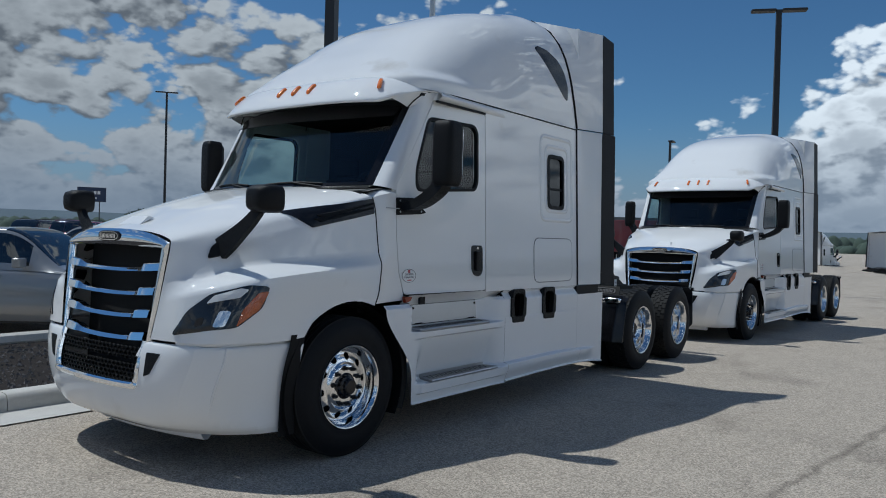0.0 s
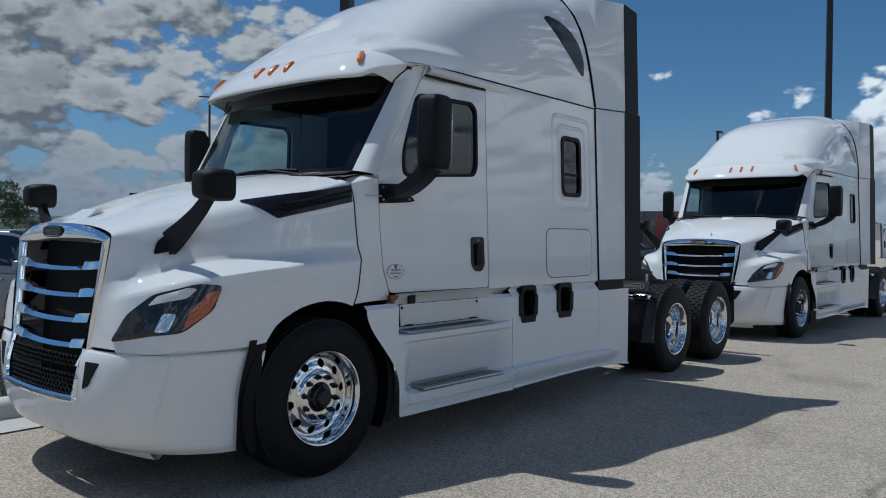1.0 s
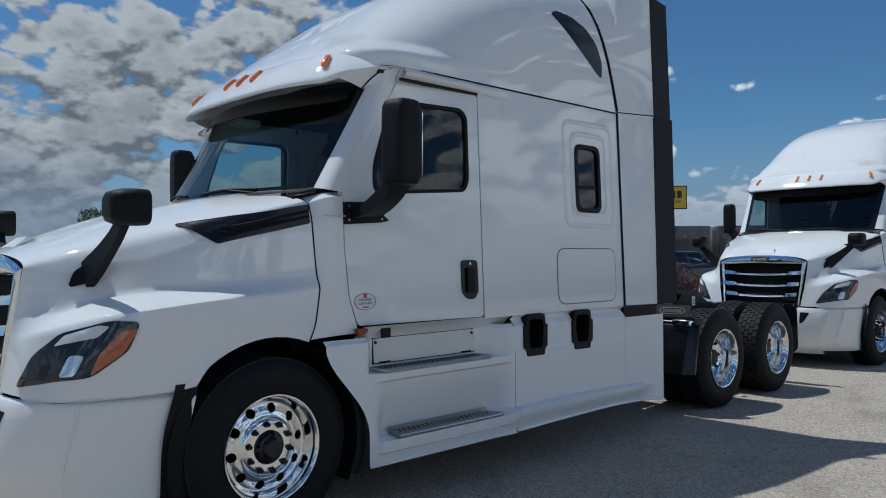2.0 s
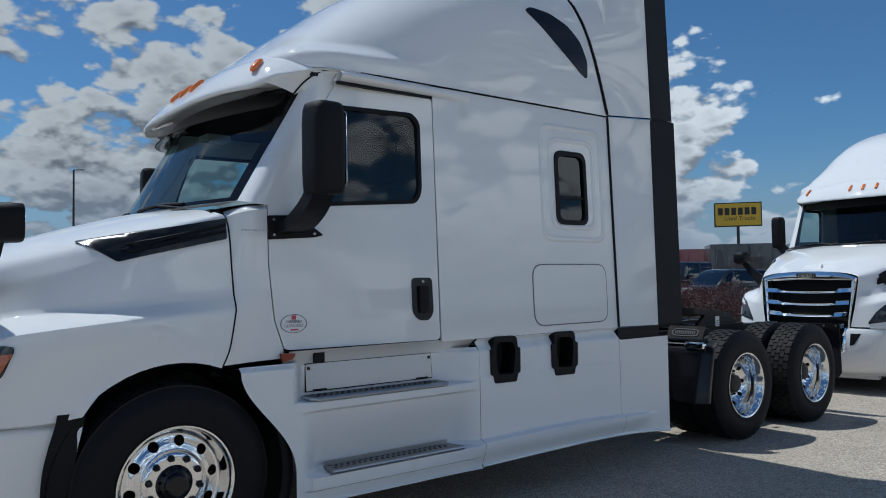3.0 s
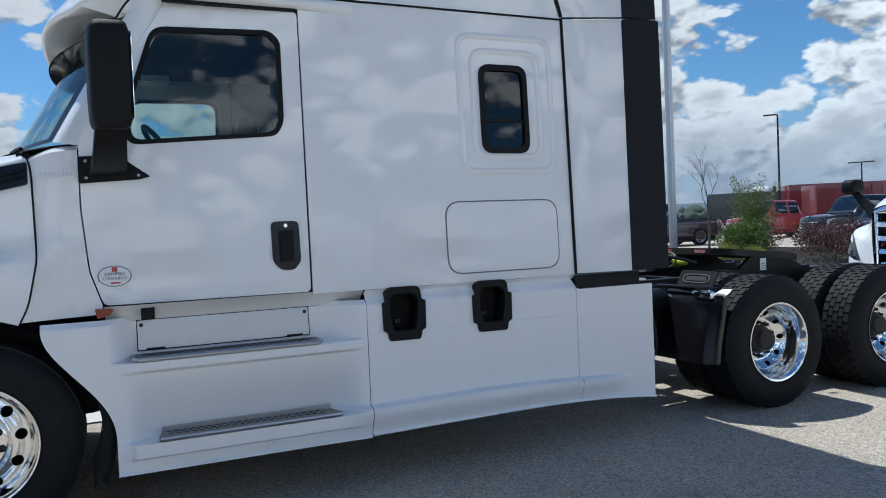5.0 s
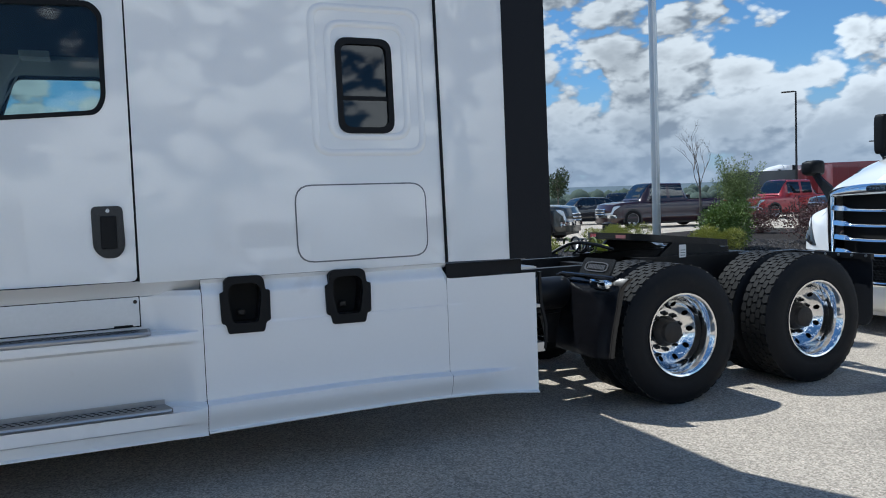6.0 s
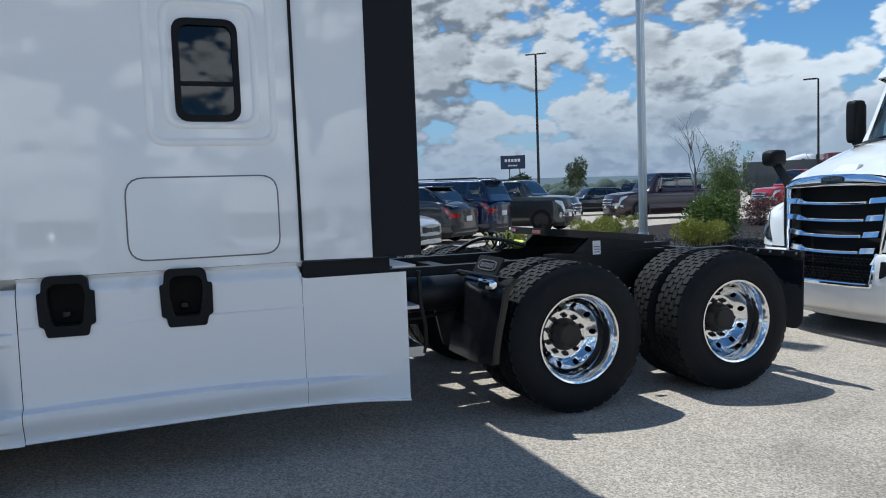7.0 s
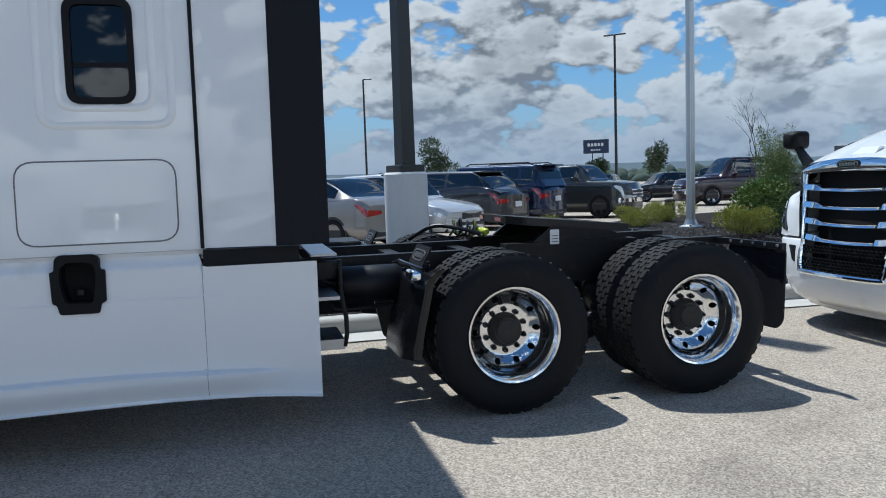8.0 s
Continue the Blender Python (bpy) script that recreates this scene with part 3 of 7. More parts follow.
def build_truck(label):
    global WHEEL
    WHEEL = WHEEL or wheel_shapes()
    t = thing("semi_truck", label, "truck")
    hood = hood_shape()
    tree = hood.tree()
    full = hood_shape().mirror()
    part("hood", full, PAINT, t, "sloping one-piece white hood with fender shelves", 50)
    bumper = Shape().surf(bumper_at, steps(0, 1, 36), steps(0, 6, 30), skip=lambda u, v: bumper_at(u, v).x < 0.50 and v > 2.95)
    btree = Shape().surf(bumper_at, steps(0, 1, 36), steps(0, 6, 30)).tree()
    bump_ob = part("bumper", bumper.mirror(), PAINT, t, sharp=8)
    for sx in (1, -1):  # the crisp crease at each corner
        bead = Shape().tube([bumper_at(0.75, k) + Vector((-0.001, 0.001, 0)) for k in steps(1.9, 5.2, 14)], lambda u: 0.009 * soft(u, 0.0, 0.25), 8)
        part("bumper_crease", bead if sx > 0 else bead.flipped(), PAINT, bump_ob)
    seam = Shape().surf(lambda u, v: Vector((*(BUMPER[6][1](u) * (1 + 0.012 * v)), 0.866 + 0.02 * v)), steps(0.42, 1, 30), [0, 1])
    part("bumper_seam", seam, SKIRT, t)
    part("bumper_seam", seam.flipped(), SKIRT, t)
    # lower front valance under the bumper
    val = Shape().surf(lambda u, v: Vector((0.75 * u, -1.02 + 0.10 * u * u + 0.10 * v, 0.285 - 0.06 * math.sin(v * 3.1))), steps(-1, 1, 16), steps(0, 1, 5))
    part("valance", val, SKIRT, t)

    # ---- grille
    g = part("grille", Shape().surf(lambda u, v: Vector((u * (0.50 + 0.10 * v), grille_y(u * 0.5, 0.6 + 0.92 * v) + 0.16, 0.59 + 0.92 * v)), steps(-1, 1, 12), steps(0, 1, 8)),
             SOOT, t, "black grille with four chrome bars")

    def frame_at(u, v):  # chrome surround: side, top, side
        s = abs(u)
        c = 1 if u > 0 else -1
        if s > 0.5:
            k = (s - 0.5) * 2
            out = Vector((0.615 - 0.075 * k, 0, 1.49 - 0.63 * k))
            inn = out + Vector((-0.062 + 0.030 * k, 0, -0.01))
        else:
            k = s * 2
            out = Vector((0.615 * k, 0, 1.575 - 0.085 * k**3))
            inn = Vector(((0.57) * k, 0, 1.465 - 0.012 * k))
        p = out.lerp(inn, v)
        lift = 0.022 * math.sin(math.pi * min(v * 1.0, 1.0))
        return Vector((c * p.x, grille_y(p.x, p.z) - 0.012 - lift + 0.03 * (v > 0.95), p.z))

    part("chrome_surround", Shape().surf(frame_at, steps(-1, 1, 80), [0, 0.15, 0.35, 0.6, 0.85, 0.95, 1.0]), CHROME, g, "chrome grille surround", 45)
    for k, z in enumerate((1.325, 1.17, 1.025, 0.88)):
        half = 0.56 - 0.028 * k

        def bar(u, v, z=z, half=half):
            """A blade with a flat leaning face and wide wedge ends."""
            e = soft(abs(u), 0.63, 0.72)
            x = half * u
            zc = z - 0.02 * (1 - u * u)
            top, bot = 0.013 + 0.026 * e, -0.017
            k = min(int(v * 6), 5)
            ring = ((0.05, bot), (-0.004, bot), (-0.016, bot + 0.006), (0.002 - 0.004 * e, top - 0.005), (0.008 - 0.004 * e, top), (0.05, top), (0.05, bot))
            a, b = ring[k], ring[k + 1]
            f = v * 6 - k
            return Vector((x, grille_y(x, zc) - 0.018 * e + a[0] + (b[0] - a[0]) * f, zc + a[1] + (b[1] - a[1]) * f))

        part("grille_bar", Shape().surf(bar, steps(-1, 1, 48), steps(0, 1, 6)), CHROME, g, "chrome grille bar", 28)
    # honeycomb below the bars
    mesh = Shape()
    for r in range(9):
        for c in range(22):
            x, z = -0.47 + 0.0445 * (c + 0.5 * (r % 2)), 0.60 + 0.0265 * r
            if abs(x) > 0.478 or 0.715 < z < 0.745:
                continue
            y = grille_y(x, z) - 0.035
            for a in (30, 150, 270):
                d = Vector((math.cos(radians(a)) * 0.0225, 0, math.sin(radians(a)) * 0.0155))
                q = Vector((x, y, z))
                n = Vector((-d.z, 0, d.x)).normalized() * 0.0032
                mesh.add([q + n, q + d + n, q + d - n, q - n, q + n + Vector((0, 0.014, 0)), q + d + n + Vector((0, 0.014, 0)), q + d - n + Vector((0, 0.014, 0)), q - n + Vector((0, 0.014, 0))],
                         [[0, 1, 2, 3], [0, 4, 5, 1], [3, 2, 6, 7]])
    tagged(part("honeycomb", mesh, BLACK, g, "black honeycomb mesh"), kind="stuff")
    rim_path = [(-0.505, -1.16, 0.865), (-0.50, -1.20, 0.72), (-0.485, -1.213, 0.615), (-0.44, -1.218, 0.585), (0, -1.24, 0.580), (0.44, -1.218, 0.585), (0.485, -1.213, 0.615), (0.50, -1.20, 0.72), (0.505, -1.16, 0.865)]
    smooth = line(*rim_path)
    part("mesh_rim", Shape().tube([smooth(k) for k in steps(0, 1, 60)], 0.022, 8), CHROME, g)
    # badge: an oval plate with raised bars
    by = grille_y(0, 1.52) - 0.034
    badge = part("badge", Shape().panel([(0.128 * math.copysign(abs(math.cos(a)) ** 0.6, math.cos(a)), 1.524 + 0.035 * math.copysign(abs(math.sin(a)) ** 0.7, math.sin(a))) for a in steps(0, 2 * math.pi, 32)[:-1]],
                                        lambda x, z, d: Vector((x, by - 0.006 + d, z)), thick=0.02), GLOSS, g, "black oval badge with raised grey bars")
    oval = [(0.118 * math.copysign(abs(math.cos(a)) ** 0.6, math.cos(a)), 1.524 + 0.029 * math.copysign(abs(math.sin(a)) ** 0.7, math.sin(a))) for a in steps(0, 2 * math.pi, 32)[:-1]]
    part("badge_ring", Shape().panel(oval, lambda x, z, d: Vector((x, by - 0.009 + d, z)), [[(p * 0.95, 1.524 + (q - 1.524) * 0.84) for p, q in oval]], 0.005), CHROME, badge)
    bars = Shape()
    for k in range(11):
        bars.box(-0.094 + 0.0172 * k, -0.083 + 0.0172 * k, by - 0.010, by - 0.004, 1.510, 1.538)
    part("badge_bars", bars, CHROME, badge)

    def lip(u, v):
        x = 1.15 * u
        y = LIP_Y(abs(x))
        s = soft(abs(x), 1.15, 0.9)
        prof = ((0.30, 2.665), (0.12, 2.632), (0.02, 2.604), (0.0, 2.625), (0.055, 2.70), (0.125, 2.775), (0.21, 2.835), (0.36, 2.875))
        k = v * (len(prof) - 1)
        dy = spline(*[(i, p[0]) for i, p in enumerate(prof)])(k)
        z = spline(*[(i, p[1]) for i, p in enumerate(prof)])(k)
        z = 2.745 + (z - 2.745) * (0.25 + 0.75 * s) + 0.012 * (1 - s)
        return Vector((x * (1 - 0.20 * max(dy, 0) * soft(abs(u), 0.3, 0.9)), y + dy * (0.5 + 0.5 * s), z))

    # ---- headlights, hood trim, on both sides
    d_a, d_b, d_o = (0.80, 0.60, 0), (0, 0, 1), (0.98 + 0.45, -1.08 - 0.6, 0)

    def hp(x, y):  # along the plane that faces the corner
        return (x - d_o[0]) * 0.80 + (y - d_o[1]) * 0.60

    lamp = rounded([(hp(0.735, -1.125), 0.925), (hp(1.075, -0.90), 0.985), (hp(1.115, -0.74), 1.10), (hp(1.10, -0.655), 1.235), (hp(1.02, -0.74), 1.243), (hp(0.92, -0.98), 1.185), (hp(0.82, -1.07), 1.08)], 0.03, 3)
    amb = rounded([(hp(1.062, -0.90), 0.990), (hp(1.105, -0.76), 1.09), (hp(1.107, -0.675), 1.205), (hp(1.085, -0.74), 1.195), (hp(1.062, -0.845), 1.09)], 0.015, 3)
    brow = rounded([(hp(0.90, -0.985), 1.125), (hp(1.03, -0.83), 1.165), (hp(1.045, -0.77), 1.215), (hp(1.01, -0.80), 1.222), (hp(0.93, -0.95), 1.175)], 0.012, 3)
    refl = rounded([(hp(0.965, -0.995), 0.985), (hp(1.02, -0.945), 0.99), (hp(1.035, -0.905), 1.085), (hp(0.985, -0.955), 1.085)], 0.02, 3)
    refl2 = rounded([(hp(0.87, -1.06), 0.985), (hp(0.91, -1.03), 0.99), (hp(0.92, -1.015), 1.045), (hp(0.885, -1.045), 1.04)], 0.02, 3)
    base = rounded([(hp(0.765, -0.905), 1.395), (hp(0.84, -0.82), 1.425), (hp(0.855, -0.78), 1.50), (hp(0.82, -0.83), 1.535), (hp(0.77, -0.89), 1.47)], 0.02, 3)
    slot = rounded([(hp(0.555, -1.20), 0.655), (hp(0.60, -1.185), 0.675), (hp(0.675, -1.16), 0.805), (hp(0.565, -1.19), 0.805)], 0.01, 3)
    vent = rounded([(-0.40, 1.715), (-0.235, 1.615), (0.292, 1.735), (0.292, 1.845)], 0.012, 3)
    for sx in (1, -1):
        side = (lambda s: s) if sx > 0 else (lambda s: s.flipped())
        lampo = part("headlight", side(onto(tree, d_o, d_a, d_b, lamp, 0.008, thick=0.03, step=0.03)), HOUSING, t, "smoked headlight with amber corner lens", 40)
        part("amber_lens", side(onto(tree, d_o, d_a, d_b, amb, 0.014, thick=0.012, step=0.02)), TURN, lampo, "amber turn lens")
        # white strip stands in for the sunlit white hood rim above the lamp
        part("lamp_brow", side(onto(tree, d_o, d_a, d_b, brow, 0.013, thick=0.01, step=0.02)), DECAL, lampo, "white strip in place of the sunlit hood rim")
        part("reflector", side(onto(tree, d_o, d_a, d_b, refl, 0.012, thick=0.008, step=0.015)), LENS, lampo)
        part("reflector", side(onto(tree, d_o, d_a, d_b, refl2, 0.011, thick=0.008, step=0.015)), GREASE, lampo)
        part("hood_vent", side(onto(tree, (2.0, 0, 0), (0, 1, 0), (0, 0, 1), vent, 0.010, thick=0.03, step=0.03)), GLOSS, t, "black louvred hood vent", 40)
        for f0, f1 in ((0.30, 0.42), (0.58, 0.70)):  # louvre ribs inside the vent
            rib = [(-0.20 + 0.10 * f0, 1.625 + 0.10 * f0), (0.285, 1.735 + 0.11 * f0), (0.285, 1.735 + 0.11 * f1), (-0.20 + 0.10 * f1 - 0.06, 1.632 + 0.10 * f1)]
            part("louvre", side(onto(tree, (2.0, 0, 0), (0, 1, 0), (0, 0, 1), rib, 0.018, thick=0.01, step=0.03)), BLACK, t)
        part("bumper_slot", side(onto(btree, d_o, d_a, d_b, slot, 0.004, thick=0.02, step=0.03)), BLACK, t)
        # hood mirror
        hm = part("hood_mirror", side(onto(tree, d_o, d_a, d_b, base, 0.02, thick=0.04, step=0.03)), BLACK, t, "black hood mirror on a cranked arm")
        arm = Shape()
        path = line((0.80, -0.83, 1.46), (0.90, -0.80, 1.54), (1.03, -0.775, 1.65), (1.10, -0.765, 1.73))
        arm.loft([[p + Vector((dx * 0.6, dy * 0.02, dz)) for dx, dy, dz in ((-0.045 * s, -1, 0.045 * s), (0.045 * s, -1, -0.045 * s), (0.045 * s, 1, -0.045 * s), (-0.045 * s, 1, 0.045 * s))]
                  for p, s in [(path(k), 1.35 - 0.62 * soft(k, 0, 0.75)) for k in steps(0, 1, 8)]])
        part("mirror_arm", side(arm), BLACK, hm, sharp=50)
        head = Shape()
        for y, s in ((-0.86, 0.55), (-0.845, 0.80), (-0.80, 0.97), (-0.74, 1.0), (-0.685, 0.98), (-0.68, 0.94)):
            head.v += [Vector((1.135 + p * s, y, 1.785 + q * s)) for p, q in rrect(-0.100, -0.088, 0.100, 0.088, 0.058, 4)]
        n = len(rrect(0, 0, 1, 1, 0.1, 4))
        head.f += [[i * n + j, i * n + (j + 1) % n, (i + 1) * n + (j + 1) % n, (i + 1) * n + j] for i in range(5) for j in range(n)] + [list(range(n))[::-1], [5 * n + j for j in range(n)]]
        part("mirror_head", side(head), BLACK, hm, sharp=50)
        part("mirror_glass", side(Shape().panel(rrect(-0.085, -0.070, 0.085, 0.070, 0.04), lambda p, q, d: Vector((1.135 + p, -0.677 - d, 1.785 + q)), thick=0.003)), CHROME, hm)

        # ---- cowl between hood and door
        def cowl(u, v):
            a = hood_at(1.0, 6.9 - 4.3 * v) + Vector((-0.004, 0.005, 0))
            z = 1.085 + (1.90 - 1.085) * v
            b = Vector((door_x(0.55, z), door_front(z) - 0.007, z))
            return a.lerp(b, u) + Vector((0.022 * soft(v, 0.55, 0.95) - 0.018 * soft(v, 0.6, 0.2), 0, 0.012 * soft(v, 0.9, 1.0))) * math.sin(u * math.pi)
        co = part("cowl_panel", side(Shape().surf(cowl, steps(0, 1, 8), steps(0, 1, 16))), PAINT, t)
        part("cowl_top", side(Shape().surf(lambda u, v: cowl(u, 1.0) + Vector((-0.10 * v, 0.02 * v, 0.035 * math.sin(v * 1.57))), steps(0, 1, 8), steps(0, 1, 5))), PAINT, t)
        part("hood_gap", side(Shape().tube([hood_at(1.0, k) + Vector((0.001, 0.004, 0)) for k in steps(2.6, 6.9, 30)], 0.0045, 6)), SOOT, t)
        word = Shape()
        for k in range(8):
            word.box(1.165, 1.172, 0.345 + 0.019 * k, 0.358 + 0.019 * k, 1.778, 1.786)
        tagged(part("model_badge", side(word), BRUSHED, co, "raised silver bars of the model badge"), kind="stuff")

        # ---- cab side: A-pillar, door, sleeper wall
        seam_way = line((1.020, 0.725, 2.585), (1.060, 0.775, 2.655), (1.100, 0.845, 2.712), (1.123, 0.930, 2.736), (1.140, 1.08, 2.742))

        def pillar(u, v):
            a = Vector((0.978, 0.40, 1.955)).lerp(Vector((1.012, 0.765, 2.60)), v)
            z = 1.925 + (2.67 - 1.925) * v
            b = Vector((door_x(0.55 + 0.4 * v, z) - 0.003, 0.515 + 0.425 * v**0.9, z))
            m = a.lerp(b, u)
            return m + Vector((0.035, -0.03, 0)) * math.sin(u * math.pi)
        part("a_pillar", side(Shape().surf(pillar, steps(0, 1, 8), steps(0, 1, 12)).surf(lambda u, v: pillar(u, 1).lerp(seam_way(0.80 * u) + Vector((0.0, 0, -0.003)), v), steps(0, 1, 8), steps(0, 1, 3)).surf(lambda u, v: pillar(1, v) + Vector((-0.03 * u, 0.06 * u, 0)), steps(0, 1, 2), steps(0, 1, 12))), PAINT, t)
        door = part("cab_door", side(Shape().panel(DOOR, door_map(), [DOOR_WIN], 0.05, 0.15)), PAINT, t, "white cab door with a tinted window", 40)
        inner = rounded([(0.765, 1.95), (1.475, 1.998), (1.508, 2.06), (1.511, 2.475), (1.465, 2.52), (0.90, 2.510), (0.762, 2.10)], 0.06)
        part("window_seal", side(Shape().panel(DOOR_WIN, door_map(0.004), [inner], 0.03)), BLACK, door)
        gl = part("window", side(Shape().panel(inner, door_map(-0.012))), DOOR_GLASS, door)
        gl.visible_shadow = False
        hand = part("door_handle", side(Shape().panel(rounded([(1.432, 1.30), (1.475, 1.252), (1.548, 1.252), (1.582, 1.30), (1.578, 1.515), (1.43, 1.515)], 0.03), door_map(0.008), thick=0.02)), GLOSS, door, "black recessed door handle")
        part("handle_grip", side(Shape().soft_box(-0.012, 0.012, 1.470, 1.545, 1.30, 1.465, 0.012, m=pose(door_x(1.5, 1.4) + 0.016, 0, 0))), BLACK, hand)
        part("door_lock", side(Shape().lathe([(0, 0.011), (0.006, 0.010), (0.006, 0)], 12, pose(door_x(1.5, 1.49) + 0.008, 1.507, 1.492))), CHROME, hand)
        part("drip_rail", side(Shape().box(wall_x(2.66) - 0.01, wall_x(2.66) + 0.012, 0.94, 1.63, 2.652, 2.668)), BLACK, t)
        part("header_rail", side(Shape().panel(rounded([(0.93, 2.668), (1.632, 2.662), (1.632, 2.74), (0.97, 2.74)], 0.01), side_map(0.004), thick=0.03)), PAINT, t)
        ledge = Shape().surf(lambda u, v: Vector((wall_x(2.69) + 0.004 + 0.045 * math.sin(v * math.pi) ** 0.7 * (1 - u) ** 0.6, 0.95 + 1.0 * u, 2.668 + 0.066 * v)), steps(0, 1, 14), steps(0, 1, 6))
        part("roof_ledge", side(ledge), PAINT, t)
        part("pillar_block", side(Shape().soft_box(0.90, 1.105, 0.95, 1.15, 2.64, 2.738, 0.02)), PAINT, t)
        sleeper = [(1.640, 1.115), (3.338, 1.115), (3.345, 2.735), (1.640, 2.735)]
        sl = part("sleeper_side", side(Shape().panel(sleeper, side_map(), [SLEEP_WIN], 0.05)), PAINT, t)
        for q0, q1, q2, q3 in ((2.575, 1.755, 3.255, 2.62), (2.665, 1.845, 3.165, 2.53)):  # two soft pressed ridges round the window
            rings = [[side_map(h)(p[0], p[1], 0) for p in rrect(q0 + d, q1 + d, q2 - d, q3 - d, 0.11 - d)] for d, h in ((0, -0.001), (0.010, 0.006), (0.022, 0.009), (0.034, 0.006), (0.044, -0.001))]
            part("pressed_frame", side(Shape().loft(rings, caps=False)), PAINT, sl, sharp=60)
        sin = rrect(2.762, 1.92, 3.03, 2.392, 0.055)
        part("window_seal", side(Shape().panel(SLEEP_WIN, side_map(0.010), [sin], 0.03)), BLACK, sl)
        part("window", side(Shape().panel(sin, side_map(-0.008), thick=0.006)), DARK_GLASS, sl)
        part("window_bar", side(Shape().panel(rrect(2.762, 2.075, 3.03, 2.098, 0.004), side_map(0.0), thick=0.012)), BLACK, sl)
        hatch = rrect(2.455, 1.165, 3.235, 1.60, 0.10)
        part("hatch_seam", side(Shape().panel(hatch, side_map(0.0025), [rrect(2.463, 1.173, 3.227, 1.592, 0.093)], 0.004)), DECAL_GREY, sl)
        part("luggage_hatch", side(Shape().panel(rrect(2.463, 1.173, 3.227, 1.592, 0.093), side_map(0.004), thick=0.004)), PAINT, sl)
        part("door_gap", side(Shape().panel([(1.630, 1.12), (1.642, 1.12), (1.642, 2.70), (1.630, 2.70)], side_map(-0.012), thick=0.02)), BLACK, t)
        part("sill", side(Shape().surf(lambda u, v: Vector((1.202 - 0.105 * v - 0.012 * math.sin(v * 3.14), 0.60 + 1.335 * u, 1.125 - 0.085 * v)), [0, 1], steps(0, 1, 8))
                          .surf(lambda u, v: Vector((1.202 - 0.035 * v, 1.935 + 1.41 * u, 1.113 - 0.028 * v)), [0, 1], steps(0, 1, 2))), SKIRT, t)
        part("side_marker", side(Shape().panel(rounded([(0.555, 1.118), (0.640, 1.112), (0.625, 1.085), (0.565, 1.068)], 0.008, 3), flat_map(1.196), thick=0.03)), MARKER, t, "dark orange side marker")
        part("latch_plate", side(Shape().box(1.155, 1.172, 0.765, 0.83, 1.045, 1.105)), BLACK, t)
        # roof seam line
        part("roof_seam", side(Shape().tube([seam_way(k) for k in steps(0, 1, 16)] + [(1.145, 1.3, 2.742), (1.146, 3.35, 2.742)], 0.0055, 6)), BLACK, t)
        # the roof's side cheek, from the lip down to the seam
        part("roof_cheek", side(Shape().surf(lambda u, v: lip(0.84 + 0.16 * u, 0.46).lerp(seam_way(u) + Vector((0.002, 0, 0.006)), v) + Vector((0.02, -0.012, 0)) * math.sin(v * math.pi), steps(0, 1, 14), steps(0, 1, 6))), PAINT, t, sharp=60)
        lens = [(2.53, 3.435), (2.60, 3.47), (2.78, 3.455), (2.95, 3.39), (3.07, 3.28), (3.13, 3.14), (3.122, 3.0), (3.06, 3.03), (2.83, 3.20)]

        # ---- rear side extender
        def ext(u, v):
            z = 1.12 + 1.625 * v
            return Vector((wall_x(z) + 0.002 + 0.11 * u**1.2 * (0.75 + 0.25 * v), 3.352 + 0.375 * u + 0.01 * u * v, z))
        e1 = part("side_extender", side(Shape().surf(ext, steps(0, 1, 8), steps(0, 1, 10))), PAINT, t, "white side extender with a black rubber edge")
        part("rubber_edge", side(Shape().surf(lambda u, v: ext(1, v) + Vector((0.02 * u + 0.006, 0.28 * u, 0)), steps(0, 1, 4), steps(0, 1, 10)).surf(
            lambda u, v: ext(1, v) + Vector((-0.03 + 0.05 * u, 0.28 * u, 0)), steps(0, 1, 4), steps(0, 1, 10))), RUBBER, e1)
        part("extender_seam", side(Shape().tube([ext(0, k) + Vector((0.003, -0.006, 0)) for k in steps(0, 1, 8)], 0.010, 6)), BLACK, t)

        def ext2(u, v):
            z = 2.757 + (3.86 - 2.757) * v - 0.05 * u * v
            y0 = 3.352 - 0.33 * (z - 2.745) / 1.1
            y1 = 3.735
            x0 = roof_at(1, ROOF_V(z)).x + 0.002
            return Vector((x0 * (1 - u) + (1.262 - 0.035 * v) * u, y0 * (1 - u) + y1 * u, z))
        e2 = part("roof_extender", side(Shape().surf(ext2, steps(0, 1, 8), steps(0, 1, 10)).surf(
            lambda u, v: Vector((ext2(u, 1).x * v, ext2(u, 1).y, ext2(u, 1).z + 0.06 * (1 - v * v))), steps(0, 1, 8), steps(0, 1, 8))), PAINT, t)
        part("rubber_edge", side(Shape().surf(lambda u, v: ext2(1, v) + Vector((0.006, 0.27 * u, -0.03 * u * v)), steps(0, 1, 4), steps(0, 1, 10)).surf(
            lambda u, v: ext2(1, v) + Vector((-0.04 + 0.046 * u, 0.27 * u, -0.03 * u * v)), steps(0, 1, 4), steps(0, 1, 10))), RUBBER, e2)
        part("extender_seam", side(Shape().tube([ext2(0, k) + Vector((0.004, -0.006, 0)) for k in steps(0, 1, 8)], 0.010, 6)), BLACK, t)
        part("extender_joint", side(Shape().tube([(1.148, 3.35, 2.751), (1.262, 3.735, 2.751), (1.268, 4.01, 2.748)], 0.006, 6)), BLACK, t)
        rt = Shape().surf(roof_at, steps(0.05, 1, 40), steps(0, 1, 24)).tree()
        part("roof_window", side(onto(rt, (2.2, 0, 0), (0, 1, 0), (0, 0, 1), rounded(lens, 0.04, 3), 0.006, thick=0.02, step=0.08)), GLOSS, t, "dark curved window in the roof fairing")

